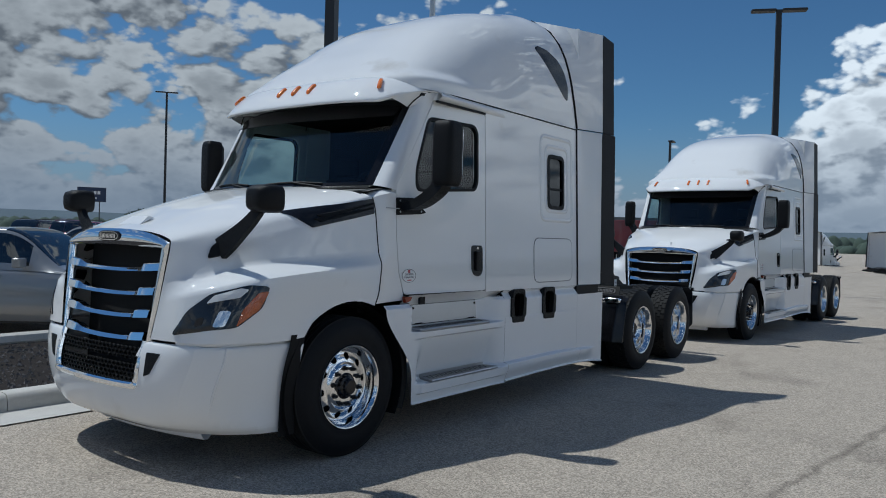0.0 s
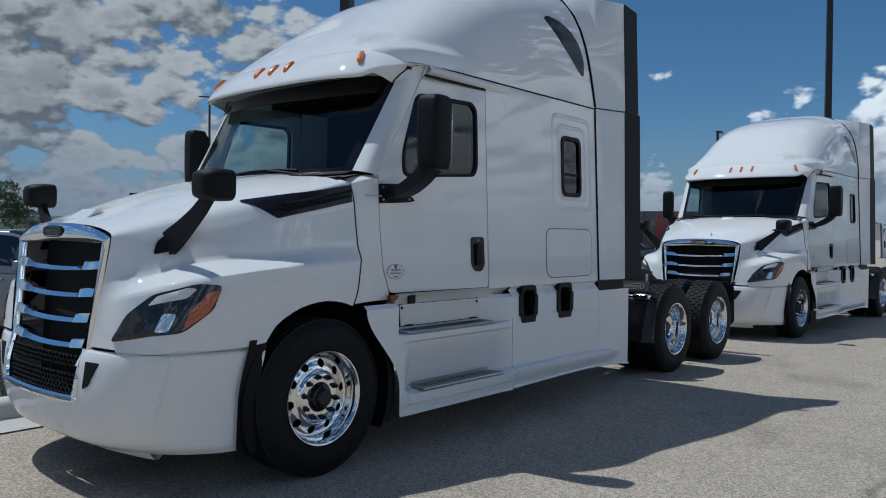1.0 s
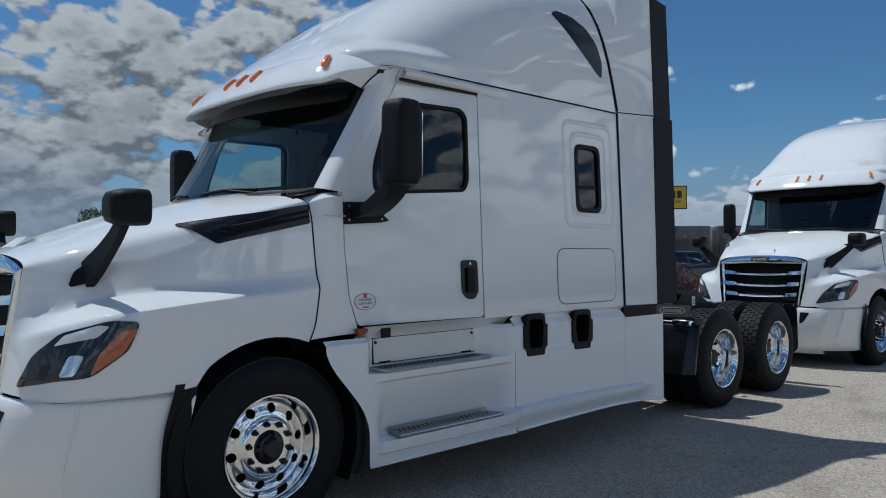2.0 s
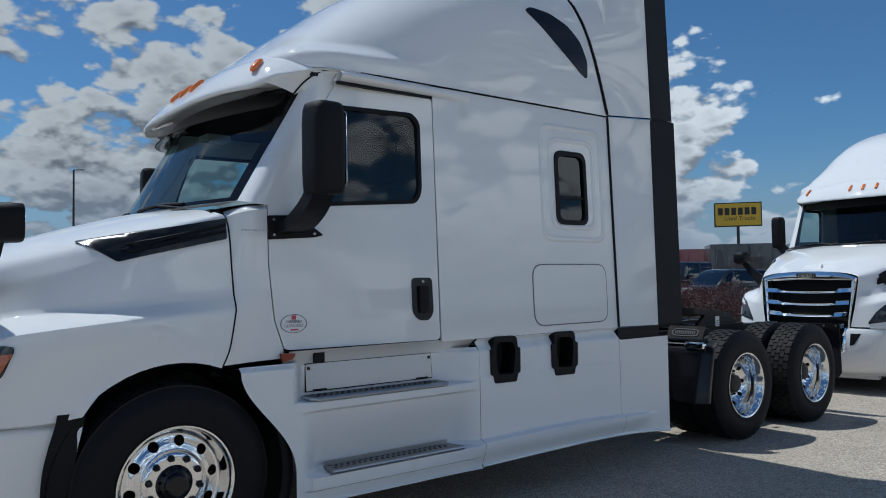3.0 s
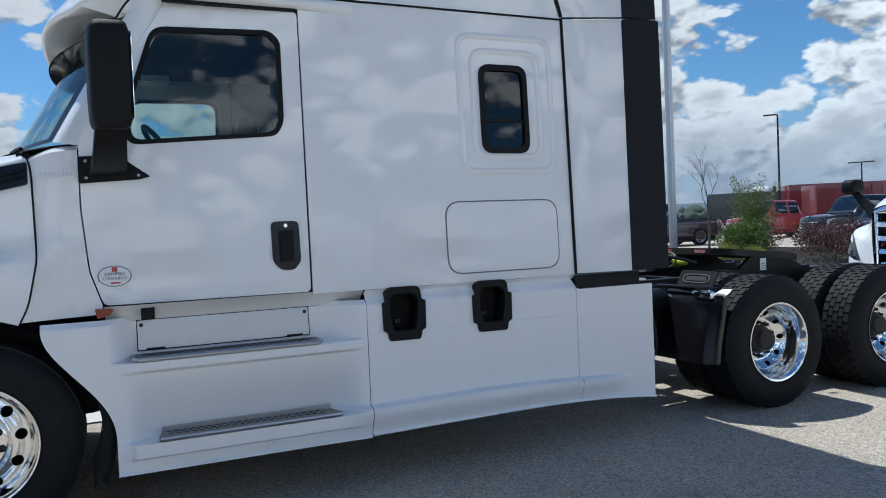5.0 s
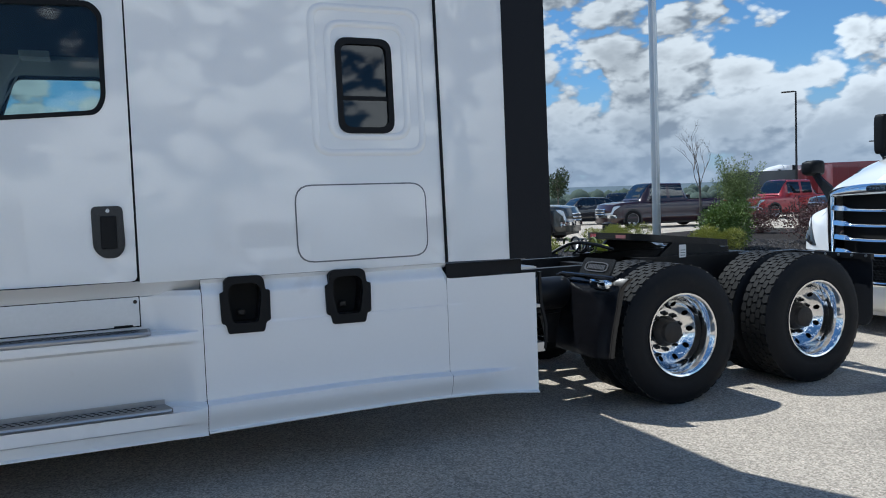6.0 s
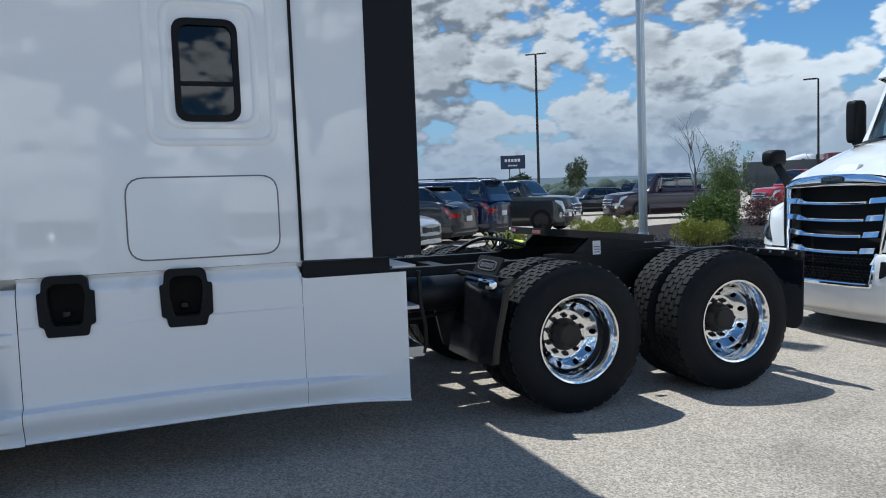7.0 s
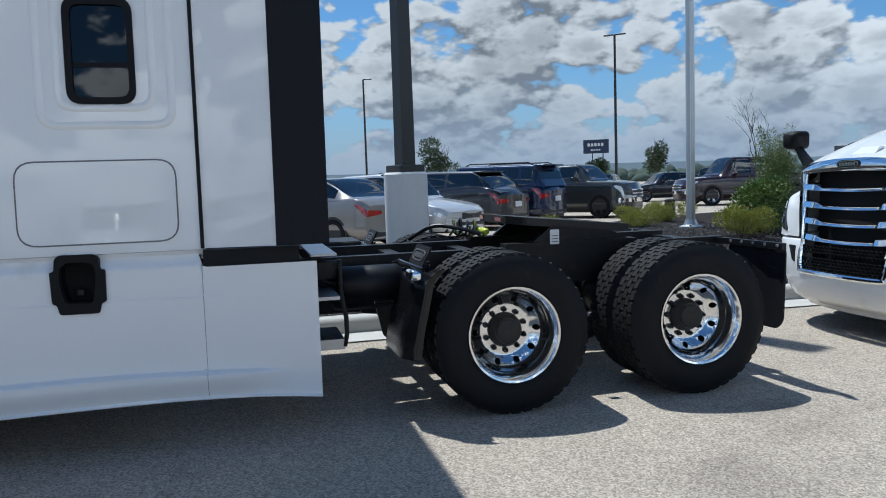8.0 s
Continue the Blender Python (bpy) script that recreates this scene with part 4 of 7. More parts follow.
        # ---- door mirror
        dm = part("door_mirror", side(Shape().panel(rounded([(0.515, 1.735), (0.79, 1.752), (0.845, 1.765), (0.75, 1.835), (0.70, 1.875), (0.515, 1.868)], 0.012), door_map(0.012), thick=0.02)), BLACK, t, "large black door mirror on a thick arm")
        for by_, bz_ in ((0.548, 1.762), (0.548, 1.846), (0.788, 1.772)):
            part("bolt", side(Shape().lathe([(0, 0.008), (0.004, 0.007), (0.005, 0)], 8, pose(door_x(by_, bz_) + 0.012, by_, bz_))), BRUSHED, dm)
        mx = 1.475 if sx > 0 else 1.375  # the right-hand mirror sits closer in
        ap = line((1.12, 0.64, 1.80), (1.23, 0.655, 1.825), (mx - 0.095, 0.66, 1.91), (mx - 0.02, 0.665, 2.0))
        ar = Shape().loft([[ap(k) + Vector((dx * 0.035, dy * 0.075 * (1.15 - 0.3 * k), dz * 0.05)) for dx, dy, dz in ((-1, -1, 0.4), (1, -1, -0.6), (1, 1, -0.4), (-1, 1, 0.6))] for k in steps(0, 1, 8)])
        part("mirror_arm", side(ar), BLACK, dm, sharp=50)
        mh = Shape()
        for z, s in ((1.955, 0.72), (1.968, 0.88), (2.0, 0.97), (2.1, 1.0), (2.33, 1.0), (2.40, 0.96), (2.432, 0.85), (2.44, 0.7)):
            mh.v += [Vector((mx + p * s, 0.665 + q * s + 0.12 * p, z)) for p, q in rrect(-0.086, -0.088, 0.086, 0.090, 0.045, 4)]
        mh.f += [[i * n + j, i * n + (j + 1) % n, (i + 1) * n + (j + 1) % n, (i + 1) * n + j] for i in range(7) for j in range(n)] + [list(range(n))[::-1], [7 * n + j for j in range(n)]]
        part("mirror_head", side(mh), BLACK, dm, sharp=50)
        part("mirror_glass", side(Shape().panel(rrect(-0.07, 2.0, 0.07, 2.40, 0.03), lambda p, q, d: Vector((mx + p, 0.758 + 0.12 * p - d, q)), thick=0.003)), CHROME, dm)

        # ---- skirts with the steps
        def front_edge(z):
            return 0.625 - 0.31 * soft(z, 0.45, 1.03) ** 1.3

        def skirt1(u, v):
            z = 0.288 + 0.772 * v
            y = front_edge(z) * (1 - u) + 1.933 * u
            x = 1.222 - 0.03 * soft(z, 1.03, 1.06)
            # upper pocket, with a long ramp behind it
            x -= 0.125 * soft(y, 0.60, 0.742) * soft(y, 1.935, 1.66) * soft(z, 0.843, 0.850)
            # rounded ledge under the upper tread
            x += 0.016 * soft(z, 0.775, 0.80) * soft(z, 0.855, 0.835) * soft(y, 0.62, 0.72) * soft(y, 1.93, 1.80)
            # panel leaning back down to the lower tread
            x -= (0.03 * soft(z, 0.80, 0.775) + 0.085 * soft(z, 0.79, 0.45)) * soft(z, 0.440, 0.447) * soft(y, 0.66, 0.82) * soft(y, 1.935, 1.75)
            # lower ledge with an undercut
            x += 0.040 * soft(z, 0.465, 0.435) * soft(z, 0.352, 0.372) * soft(y, 0.67, 0.72) * soft(y, 1.935, 1.72)
            x += (0.050 * soft(z, 0.471, 0.451) - 0.04 * soft(z, 0.43, 0.30)) * soft(y, 1.72, 1.935)
            x += 0.008 * soft(z, 0.302, 0.292)
            return Vector((x, y, z))
        s1 = part("step_skirt", side(Shape().surf(skirt1, steps(0, 1, 64), steps(0, 1, 150))), SKIRT, t, "white side skirt with two aluminium steps", 24)
        tread = Shape().panel(rrect(0.722, 1.09, 1.665, 1.246, 0.028), lambda y, x, d: Vector((x, y, 0.866 - d)), thick=0.020)
        upt = part("step_tread", side(tread), TREAD_ALU, s1, "worn aluminium step tread")
        part("tread_edge", side(Shape().tube([(1.10, 0.716, 0.857), (1.222, 0.718, 0.857), (1.245, 0.742, 0.857), (1.245, 1.645, 0.857), (1.222, 1.668, 0.857), (1.10, 1.668, 0.857)], 0.011, 8)), BRUSHED, upt)
        part("kick_plate", side(Shape().panel(rrect(0.747, 0.886, 1.630, 1.036, 0.004), lambda y, z, d: Vector((1.112 - d - 0.08 * (z - 0.88), y, z)), thick=0.012)), BRUSHED, s1, "brushed aluminium kick plate")
        part("kick_edge", side(Shape().panel(rrect(0.742, 0.880, 1.635, 1.041, 0.004), lambda y, z, d: Vector((1.109 - d - 0.08 * (z - 0.88), y, z)), thick=0.012)), SOOT, s1)
        for yy in (0.765, 1.612):
            part("bolt", side(Shape().lathe([(0, 0.011), (0.006, 0.009), (0.006, 0)], 10, pose(1.101, yy, 1.012))), GLOSS, s1)
        for yy in (0.83, 1.55):
            part("hinge", side(Shape().box(1.106, 1.1145, yy - 0.045, yy + 0.045, 0.886, 0.894)), SOOT, s1)
        low = Shape().panel(rounded([(0.838, 1.130), (1.728, 1.130), (1.765, 1.268), (0.812, 1.268)], 0.016), lambda y, x, d: Vector((x, y, 0.462 - d)), thick=0.018)
        lowt = part("step_tread", side(low), TREAD_ALU, s1, "perforated aluminium lower step tread")
        for tr, z0, y0, n_c, x0 in ((upt, 0.8672, 0.775, 22, 1.135), (lowt, 0.4632, 0.872, 21, 1.150)):
            holes = Shape()
            for r in range(3):
                for c in range(n_c):
                    yy, xx = y0 + 0.039 * c + 0.0195 * (r % 2), x0 + 0.030 * r
                    holes.panel(rrect(yy - 0.012, xx - 0.007, yy + 0.012, xx + 0.007, 0.006, 2), lambda y, x, d: Vector((x, y, z0 - d)), thick=0.001)
            tagged(part("grip_pattern", side(holes), SOOT, tr), kind="stuff")
        part("tread_edge", side(Shape().tube([(1.266, 0.822, 0.453), (1.266, 1.755, 0.453)], 0.010, 8)), BRUSHED, lowt)
        part("lower_kick", side(Shape().box(1.127, 1.133, 0.838, 1.728, 0.455, 0.486)), BRUSHED, s1)

        ridge = spline((1.9, 0.463), (2.4, 0.470), (2.85, 0.472), (3.35, 0.455), (3.8, 0.432))

        def skirt2(u, v):
            y = 1.937 + 2.006 * u
            bot = SKIRT_LOW(y)
            z = bot + (1.095 - 0.075 * soft(y, 3.325, 3.345) - bot) * v
            fade = soft(y, 3.82, 3.45)
            x = 1.222 + 0.050 * soft(z, ridge(y) + 0.008, ridge(y) - 0.012) * fade - 0.04 * soft(z, 0.43, 0.30) * fade
            x += 0.004 * soft(z, 0.868, 0.862) * soft(y, 3.5, 3.3) - 0.004
            x -= 0.045 * soft(z, 1.022, 1.095) * soft(y, 3.36, 3.32)
            return Vector((x + 0.008 * soft(z, bot + 0.014, bot + 0.004), y, z))

        def in_pocket(u, v):
            p = skirt2(u, v)
            return p.z > 0.85 and (2.06 < p.y < 2.255 or 2.63 < p.y < 2.825)
        s2 = part("rear_skirt", side(Shape().surf(skirt2, steps(0, 1, 90), steps(0, 1, 130), skip=in_pocket)), SKIRT, t, "white rear side skirt with two black latch pockets", 24)
        part("skirt_edge", side(Shape().tube([skirt2(k, 0) for k in steps(0, 1, 24)], 0.007, 6)), SKIRT, s2)
        part("skirt_joint", side(Shape().surf(lambda u, v: Vector((skirt1(1, v).x - 0.012, 1.927 + 0.016 * u, skirt1(1, v).z)), [0, 1], steps(0, 1, 40))), SOOT, t)
        part("skirt_line", side(Shape().surf(lambda u, v: skirt2(0.697 + 0.0012 * u, v) + Vector((0.001, 0, 0)), [0, 1], steps(0, 1, 60))), DECAL_GREY, s2)
        for yc in (2.158, 2.728):
            hole = rounded([(yc - 0.066, 0.868), (yc + 0.066, 0.866), (yc + 0.086, 1.0), (yc + 0.082, 1.055), (yc + 0.055, 1.080), (yc - 0.060, 1.080), (yc - 0.086, 1.055), (yc - 0.088, 0.98)], 0.02)
            pk = part("latch_pocket", side(Shape().panel(rounded([(yc - 0.095, 0.814), (yc + 0.095, 0.812), (yc + 0.107, 0.864), (yc + 0.130, 0.872), (yc + 0.132, 1.037), (yc + 0.108, 1.040), (yc + 0.101, 1.100), (yc + 0.080, 1.119), (yc - 0.085, 1.120), (yc - 0.106, 1.100), (yc - 0.112, 1.040), (yc - 0.133, 1.035), (yc - 0.128, 0.872), (yc - 0.106, 0.864)], 0.014),
                                                         flat_map(1.232), [hole], 0.06)), BLACK, s2, "black latch pocket")
            part("pocket_back", side(Shape().box(1.10, 1.105, yc - 0.13, yc + 0.14, 0.81, 1.10)), SOOT, pk)
            part("pocket_wall", side(Shape().panel(hole, lambda y, z, d: Vector((1.185 - d, y, z)), [[(yc + (p - yc) * 0.97, 0.97 + (q - 0.97) * 0.97) for p, q in hole]], 0.08)), GLOSS, pk)
            part("latch", side(Shape().soft_box(1.115, 1.14, yc - 0.03, yc + 0.01, 0.90, 0.93, 0.01)), GREASE, pk)
        part("rear_ledge", side(Shape().box(1.02, 1.204, 3.345, 3.85, 1.024, 1.108)), RUBBER, t)

        # ---- wheel arch liner and trim
        arch = Shape().surf(lambda u, v: Vector((1.16 - 0.55 * v, (0.585 - 0.02 * v) * math.cos(u), HUB + (0.585 - 0.02 * v) * math.sin(u))), steps(-0.5, math.pi + 0.45, 32), steps(0, 1, 4))
        part("wheel_arch_liner", side(arch), BLACK, t)
        trim = Shape().surf(lambda u, v: Vector((1.176 + 0.010 * math.sin(v * 3.14), (0.565 + 0.062 * v * (1.5 if abs(math.cos(u)) > 0.75 and u > 1.6 else 1)) * math.cos(u), HUB + (0.565 + 0.05 * v) * math.sin(u))),
                            steps(-0.42, 0.60, 16), steps(0, 1, 4))
        part("arch_trim", side(trim), BLACK, t)
        trim2 = Shape().surf(lambda u, v: Vector((1.128 + 0.03 * soft(math.sin(u), -0.4, 0.6), -0.548 - 0.045 * (1 - v) + (0.10 - 0.02 * v) * math.sin(u) * soft(u, 0, 0.7) - 0.01 + 0.09 * v, HUB + 0.60 * math.sin(u))), steps(-0.43, 0.74, 14), steps(0, 1, 4))
        part("arch_trim", side(trim2), BLACK, t)

        # ---- quarter fender in front of the drive wheels, mud flap behind
        def guard(u, v):
            z = 0.41 + 0.50 * u
            y = 4.405 + 0.12 * soft(z, 0.35, 1.0) + 0.08 * soft(z, 0.86, 0.92)
            return Vector((0.66 + 0.575 * v, y + 0.06 * soft(v, 0.80, 1.0) * (1 - 0.3 * u), z + 0.02 * soft(z, 0.88, 0.92)))
        gd = part("quarter_fender", side(Shape().surf(guard, steps(0, 1, 14), [0, 0.02, 0.5, 0.80, 0.87, 0.94, 1.0]).surf(lambda u, v: guard(u, v) + Vector((0, 0.012, 0)), steps(0, 1, 14), [0, 0.02, 0.5, 0.80, 0.87, 0.94, 1.0]).surf(
            lambda u, v: guard(u, 1) + Vector((-0.01 * v, 0.05 * v, 0)), steps(0, 1, 14), [0, 1])), GLOSS, t, "gloss black plastic quarter fender", 50)
        np_m = pose(0.945, 4.585, 0.995, -28, 0, 0) @ Matrix.Diagonal((1.15, 1.0, 1.08, 1.0))
        plate = part("name_plate", side(Shape().panel(rrect(-0.16, -0.06, 0.16, 0.06, 0.02), lambda a, b, d: np_m @ Vector((a, d, b)), thick=0.012)), BLACK, gd, "black plate with a raised grey oval")
        ov = [(0.118 * math.copysign(abs(math.cos(a)) ** 0.5, math.cos(a)), 0.033 * math.copysign(abs(math.sin(a)) ** 0.6, math.sin(a))) for a in steps(0, 2 * math.pi, 32)[:-1]]
        part("plate_oval", side(Shape().panel(ov, lambda a, b, d: np_m @ Vector((a, d - 0.006, b)), [[(p * 0.93, q * 0.82) for p, q in ov]], 0.007)), DECAL_GREY, plate)
        pb = Shape()
        for k in range(11):
            pb.box(-0.087 + 0.0165 * k, -0.079 + 0.0165 * k, -0.006, 0, -0.015, 0.015, m=np_m)
        part("plate_bars", side(pb), DECAL_GREY, plate)
        for k in range(8):
            part("bolt", side(Shape().lathe([(0, 0.008), (0.005, 0.007), (0.007, 0)], 8, pose(0.72 + 0.062 * k, 4.600, 0.945, 0, 0, -90))), GREASE, gd)
        part("fender_cap", side(Shape().loft([[(1.085 + p * s, 4.535 - d, 0.892 + q * s) for p, q in rrect(-0.10, -0.034, 0.10, 0.034, 0.033, 4)] for s, d in ((1, 0), (1, 0.03), (0.9, 0.045), (0.6, 0.055))])), CHROME, gd)
        part("fender_bar", side(Shape().tube([(0.56, 4.50, 0.915), (0.60, 4.525, 0.93), (1.15, 4.53, 0.935), (1.19, 4.55, 0.93)], 0.016, 8)), GLOSS, gd)
        fl = part("mud_flap", side(Shape().panel(rounded([(0.62, 0.40), (1.15, 0.385), (1.20, 0.44), (1.17, 0.93), (0.62, 0.93)], 0.05), lambda x, z, d: Vector((x, 6.985 + d - 0.16 * (0.95 - z) ** 2 + 0.02 * math.sin(7 * x), z)), thick=0.012, step=0.1)), RUBBER, t, "black rubber mud flap on a steel hanger")
        part("flap_hanger", side(Shape().box(0.40, 1.20, 6.955, 6.99, 0.915, 0.96)), STEEL, fl)
        for k in range(5):
            part("bolt", side(Shape().lathe([(0, 0.012), (0.008, 0.010), (0.010, 0)], 8, pose(0.66 + 0.125 * k, 6.953, 0.942, 0, 0, -90))), BRUSHED, fl)
        # catwalk step and ladder
        ld = part("frame_step", side(Shape().box(0.55, 1.02, 3.90, 4.085, 0.765, 0.785)), BRUSHED, t, "aluminium frame step behind the cab")
        part("frame_step_lower", side(Shape().box(0.62, 1.04, 3.90, 4.10, 0.475, 0.535)), BRUSHED, ld)
        part("step_bracket", side(Shape().tube([(1.01, 4.09, 1.0), (1.01, 4.095, 0.80), (1.03, 4.115, 0.66), (1.035, 4.115, 0.56), (1.03, 4.10, 0.49)], 0.014, 8)), STEEL, ld)
        # wheels
        add_wheel(t, sx * 1.035, 0.0, True, 8.0, sx)
        for ya in AXLES:
            add_wheel(t, sx * 1.075, ya, False, 17.0 + 11 * ya, sx)
            add_wheel(t, sx * 0.745, ya, False, 40.0 + 7 * ya, -sx, inner=True)

    # ---- roof
    part("roof_fairing", Shape().surf(roof_at, steps(0.0, 1, 56), [k**1.25 for k in steps(0, 1, 60)]).mirror(), PAINT, t, "tall domed white roof fairing", 60)

    part("roof_lip", Shape().surf(lip, steps(-1, 1, 60), steps(0, 1, 21)), PAINT, t, "white overhanging roof lip with marker lamps", 60)
    for x in (-0.80, -0.145, 0.035, 0.215, 0.872):
        yy = LIP_Y(abs(x))
        tilt = math.degrees(math.atan2(LIP_Y(abs(x) + 0.05) - LIP_Y(abs(x) - 0.05 if abs(x) > 0.05 else 0), 0.1 if abs(x) > 0.05 else 0.05)) * (1 if x >= 0 else -1) if abs(x) > 0.1 else 0
        mk = Shape()
        for s, d in ((1.0, 0.0), (0.95, 0.012), (0.75, 0.020), (0.4, 0.023)):
            mk.v += [Vector((p * s, -d, q * s)) for p, q in rrect(-0.017, -0.064, 0.017, 0.064, 0.016, 3)]
        k = len(rrect(0, 0, 1, 1, 0.1, 3))
        mk.f += [[i * k + j, i * k + (j + 1) % k, (i + 1) * k + (j + 1) % k, (i + 1) * k + j] for i in range(3) for j in range(k)] + [[3 * k + j for j in range(k)]]
        part("marker_lamp", mk, AMBER, t, "amber marker lamp", m=pose(x, yy + 0.110, 2.760, -46, 0, tilt))

    # ---- windscreen with the dark visor above it
    def screen(u, v):
        a = Vector((0.972 * u, 0.41 - 0.27 * (1 - abs(u) ** 2.2), 1.955 - 0.02 * (1 - u * u)))
        b = Vector((1.008 * u, 0.77 - 0.22 * (1 - abs(u) ** 2.2), 2.605 + 0.015 * (1 - u * u)))
        return a.lerp(b, v)
    ws = part("windshield", Shape().surf(screen, steps(-0.965, 0.965, 30), steps(0.03, 0.98, 10)), GLASS, t, "curved windshield with black border")
    ws.visible_shadow = False
    border = Shape()
    out = Vector((0, -0.006, 0.003))
    border.surf(lambda u, v: screen(u, v) + out, steps(-1, 1, 40), [0, 0.035]).surf(lambda u, v: screen(u, v) + out, steps(-1, 1, 40), [0.93, 1.0])
    for s in (-1, 1):
        border.surf(lambda u, v, s=s: screen(s * (1 - 0.06 * u), v) + out, [0, 1], steps(0, 1, 10))
    part("screen_border", border, GLOSS, ws)
    vis = Shape()
    for off in (0.0, 0.008):
        vis.surf(lambda u, v: screen(u, 0.80 + 0.20 * v + 0.07 * (1 - v) * abs(u) ** 4) + Vector((0, (-0.10 + 0.05 * v) * (1 - 0.5 * u**6) + off + 0.015 * math.sin(v * 3.1), 0.0)), steps(-0.955, 0.955, 34), steps(0, 1, 8))
    part("sun_visor", vis, SMOKE, t, "dark exterior sun visor", 60)
    for s, x0 in ((1, 0.05), (1, -0.72)):
        wp = part("wiper", Shape().tube([screen((x0 + 0.55 * k) / 0.97, 0.03 + 0.02 * math.sin(k * 3.1)) + Vector((0, -0.012, 0.0)) for k in steps(0, 1, 10)], 0.009, 6), BLACK, t)
        part("wiper_arm", Shape().tube([screen((x0 + 0.60) / 0.97, -0.02) + Vector((0, -0.02, 0)), screen((x0 + 0.3) / 0.97, 0.045) + Vector((0, -0.018, 0.0))], 0.009, 6), BLACK, wp)
    part("cowl_grille", Shape().surf(lambda u, v: Vector((0.99 * u, screen(u, 0).y - 0.10 * v - 0.005, screen(u, 0).z - 0.03 * v)), steps(-1, 1, 24), steps(0, 1, 4)), BLACK, t)
    scoop = Shape().add([(-0.13, -1.0, 1.60), (0.13, -1.0, 1.60), (0.11, -0.90, 1.648), (-0.11, -0.90, 1.648), (-0.10, -0.915, 1.665), (0.10, -0.915, 1.665), (-0.09, -0.86, 1.66), (0.09, -0.86, 1.66)],
                        [[0, 1, 5, 4], [4, 5, 7, 6], [0, 4, 6, 3], [1, 2, 7, 5]])
    part("hood_scoop", scoop, PAINT, t)

    # ---- cab inside
    part("cab_floor", Shape().box(-1.12, 1.12, 0.45, 3.33, 1.12, 1.16), CLOTH, t)
    part("cab_lining", Shape().box(-1.08, 1.08, 1.95, 1.98, 1.16, 2.70).box(-1.10, 1.10, 0.80, 3.33, 2.69, 2.72), CLOTH, t, "dark curtain and head lining")
    part("sleeper_back", Shape().box(-1.14, 1.14, 3.33, 3.36, 1.06, 3.8), PAINT, t)
    part("firewall", Shape().box(-1.0, 1.0, 0.24, 0.30, 1.0, 1.90), BLACK, t)
    dash = Shape().surf(lambda u, v: Vector((1.05 * u, 0.28 + 0.5 * v + 0.04 * math.cos(u * 2), 1.90 - 0.02 * v + 0.05 * math.sin(v * 2.6) - 0.35 * soft(v, 0.85, 1.0))), steps(-1, 1, 16), steps(0, 1, 14))
    part("dashboard", dash, DASH, t)
    part("steering_wheel", Shape().tube([Vector((0.52 + 0.21 * math.cos(a), 0.98 - 0.12 * math.sin(a), 1.93 + 0.17 * math.sin(a))) for a in steps(0, 2 * math.pi, 28)], 0.016, 8), BLACK, t)
    for x in (0.52, -0.52):
        st = part("cab_seat", Shape().soft_box(x - 0.25, x + 0.25, 1.12, 1.62, 1.36, 1.56, 0.08), CLOTH, t)
        part("seat_back", Shape().soft_box(x - 0.24, x + 0.24, 1.56, 1.72, 1.50, 2.14, 0.07), CLOTH, st)
        part("headrest", Shape().soft_box(x - 0.14, x + 0.14, 1.60, 1.70, 2.16, 2.34, 0.05), CLOTH, st)

    # ---- chassis
    for s in (1, -1):
        part("frame_rail", Shape().box(s * 0.43 - 0.045, s * 0.43 + 0.045, -0.6, 7.02, 0.70, 0.965), STEEL, t)
        part("fuel_tank", Shape().lathe([(1.55, 0), (1.55, 0.29), (1.58, 0.31), (3.2, 0.31), (3.23, 0.29), (3.23, 0)], 28, pose(s * 0.82, 0, 0.66) @ pose(0, 0, 0, 0, 0, 90)), STEEL, t)
    for y in (0.8, 2.0, 3.0, 3.9, 4.6, 5.15, 5.82, 6.48, 6.95):
        part("cross_member", Shape().box(-0.40, 0.40, y - 0.05, y + 0.05, 0.76, 0.93), STEEL, t)
    for y in (0.0, *AXLES):
        part("axle", Shape().tube([(-0.9, y, HUB), (0.9, y, HUB)], 0.075, 12).lathe([(-0.2, 0.05), (-0.15, 0.19), (0, 0.22), (0.15, 0.19), (0.2, 0.05)], 20, pose(0, y, HUB)), STEEL, t)
        for s in (1, -1):
            part("air_spring", Shape().lathe([(0.55, 0.11), (0.6, 0.14), (0.66, 0.11), (0.70, 0.14), (0.76, 0.10)], 18, pose(s * 0.43, y + 0.28, 0), axis="z"), RUBBER, t)
    part("engine", Shape().soft_box(-0.42, 0.42, -0.7, 0.6, 0.45, 1.35, 0.1).soft_box(-0.3, 0.3, 0.6, 2.6, 0.42, 0.95, 0.1), STEEL, t)
    # tanks, brackets and hoses between the cab and the drive axles
    part("air_tank", Shape().lathe([(3.86, 0), (3.86, 0.10), (3.89, 0.125), (4.42, 0.125), (4.45, 0.10), (4.45, 0)], 20, pose(-0.66, 0, 0.62) @ pose(0, 0, 0, 0, 0, 90)), STEEL, t)
    # two added tanks that stop sun from reaching the ground under the frame
    for x in (0.625, 0.18):
        part("air_tank", Shape().lathe([(4.12, 0), (4.12, 0.10), (4.15, 0.118), (4.50, 0.118), (4.53, 0.10), (4.53, 0)], 20, pose(x, 0, 0.80) @ pose(0, 0, 0, 0, 0, 90)), STEEL, t)
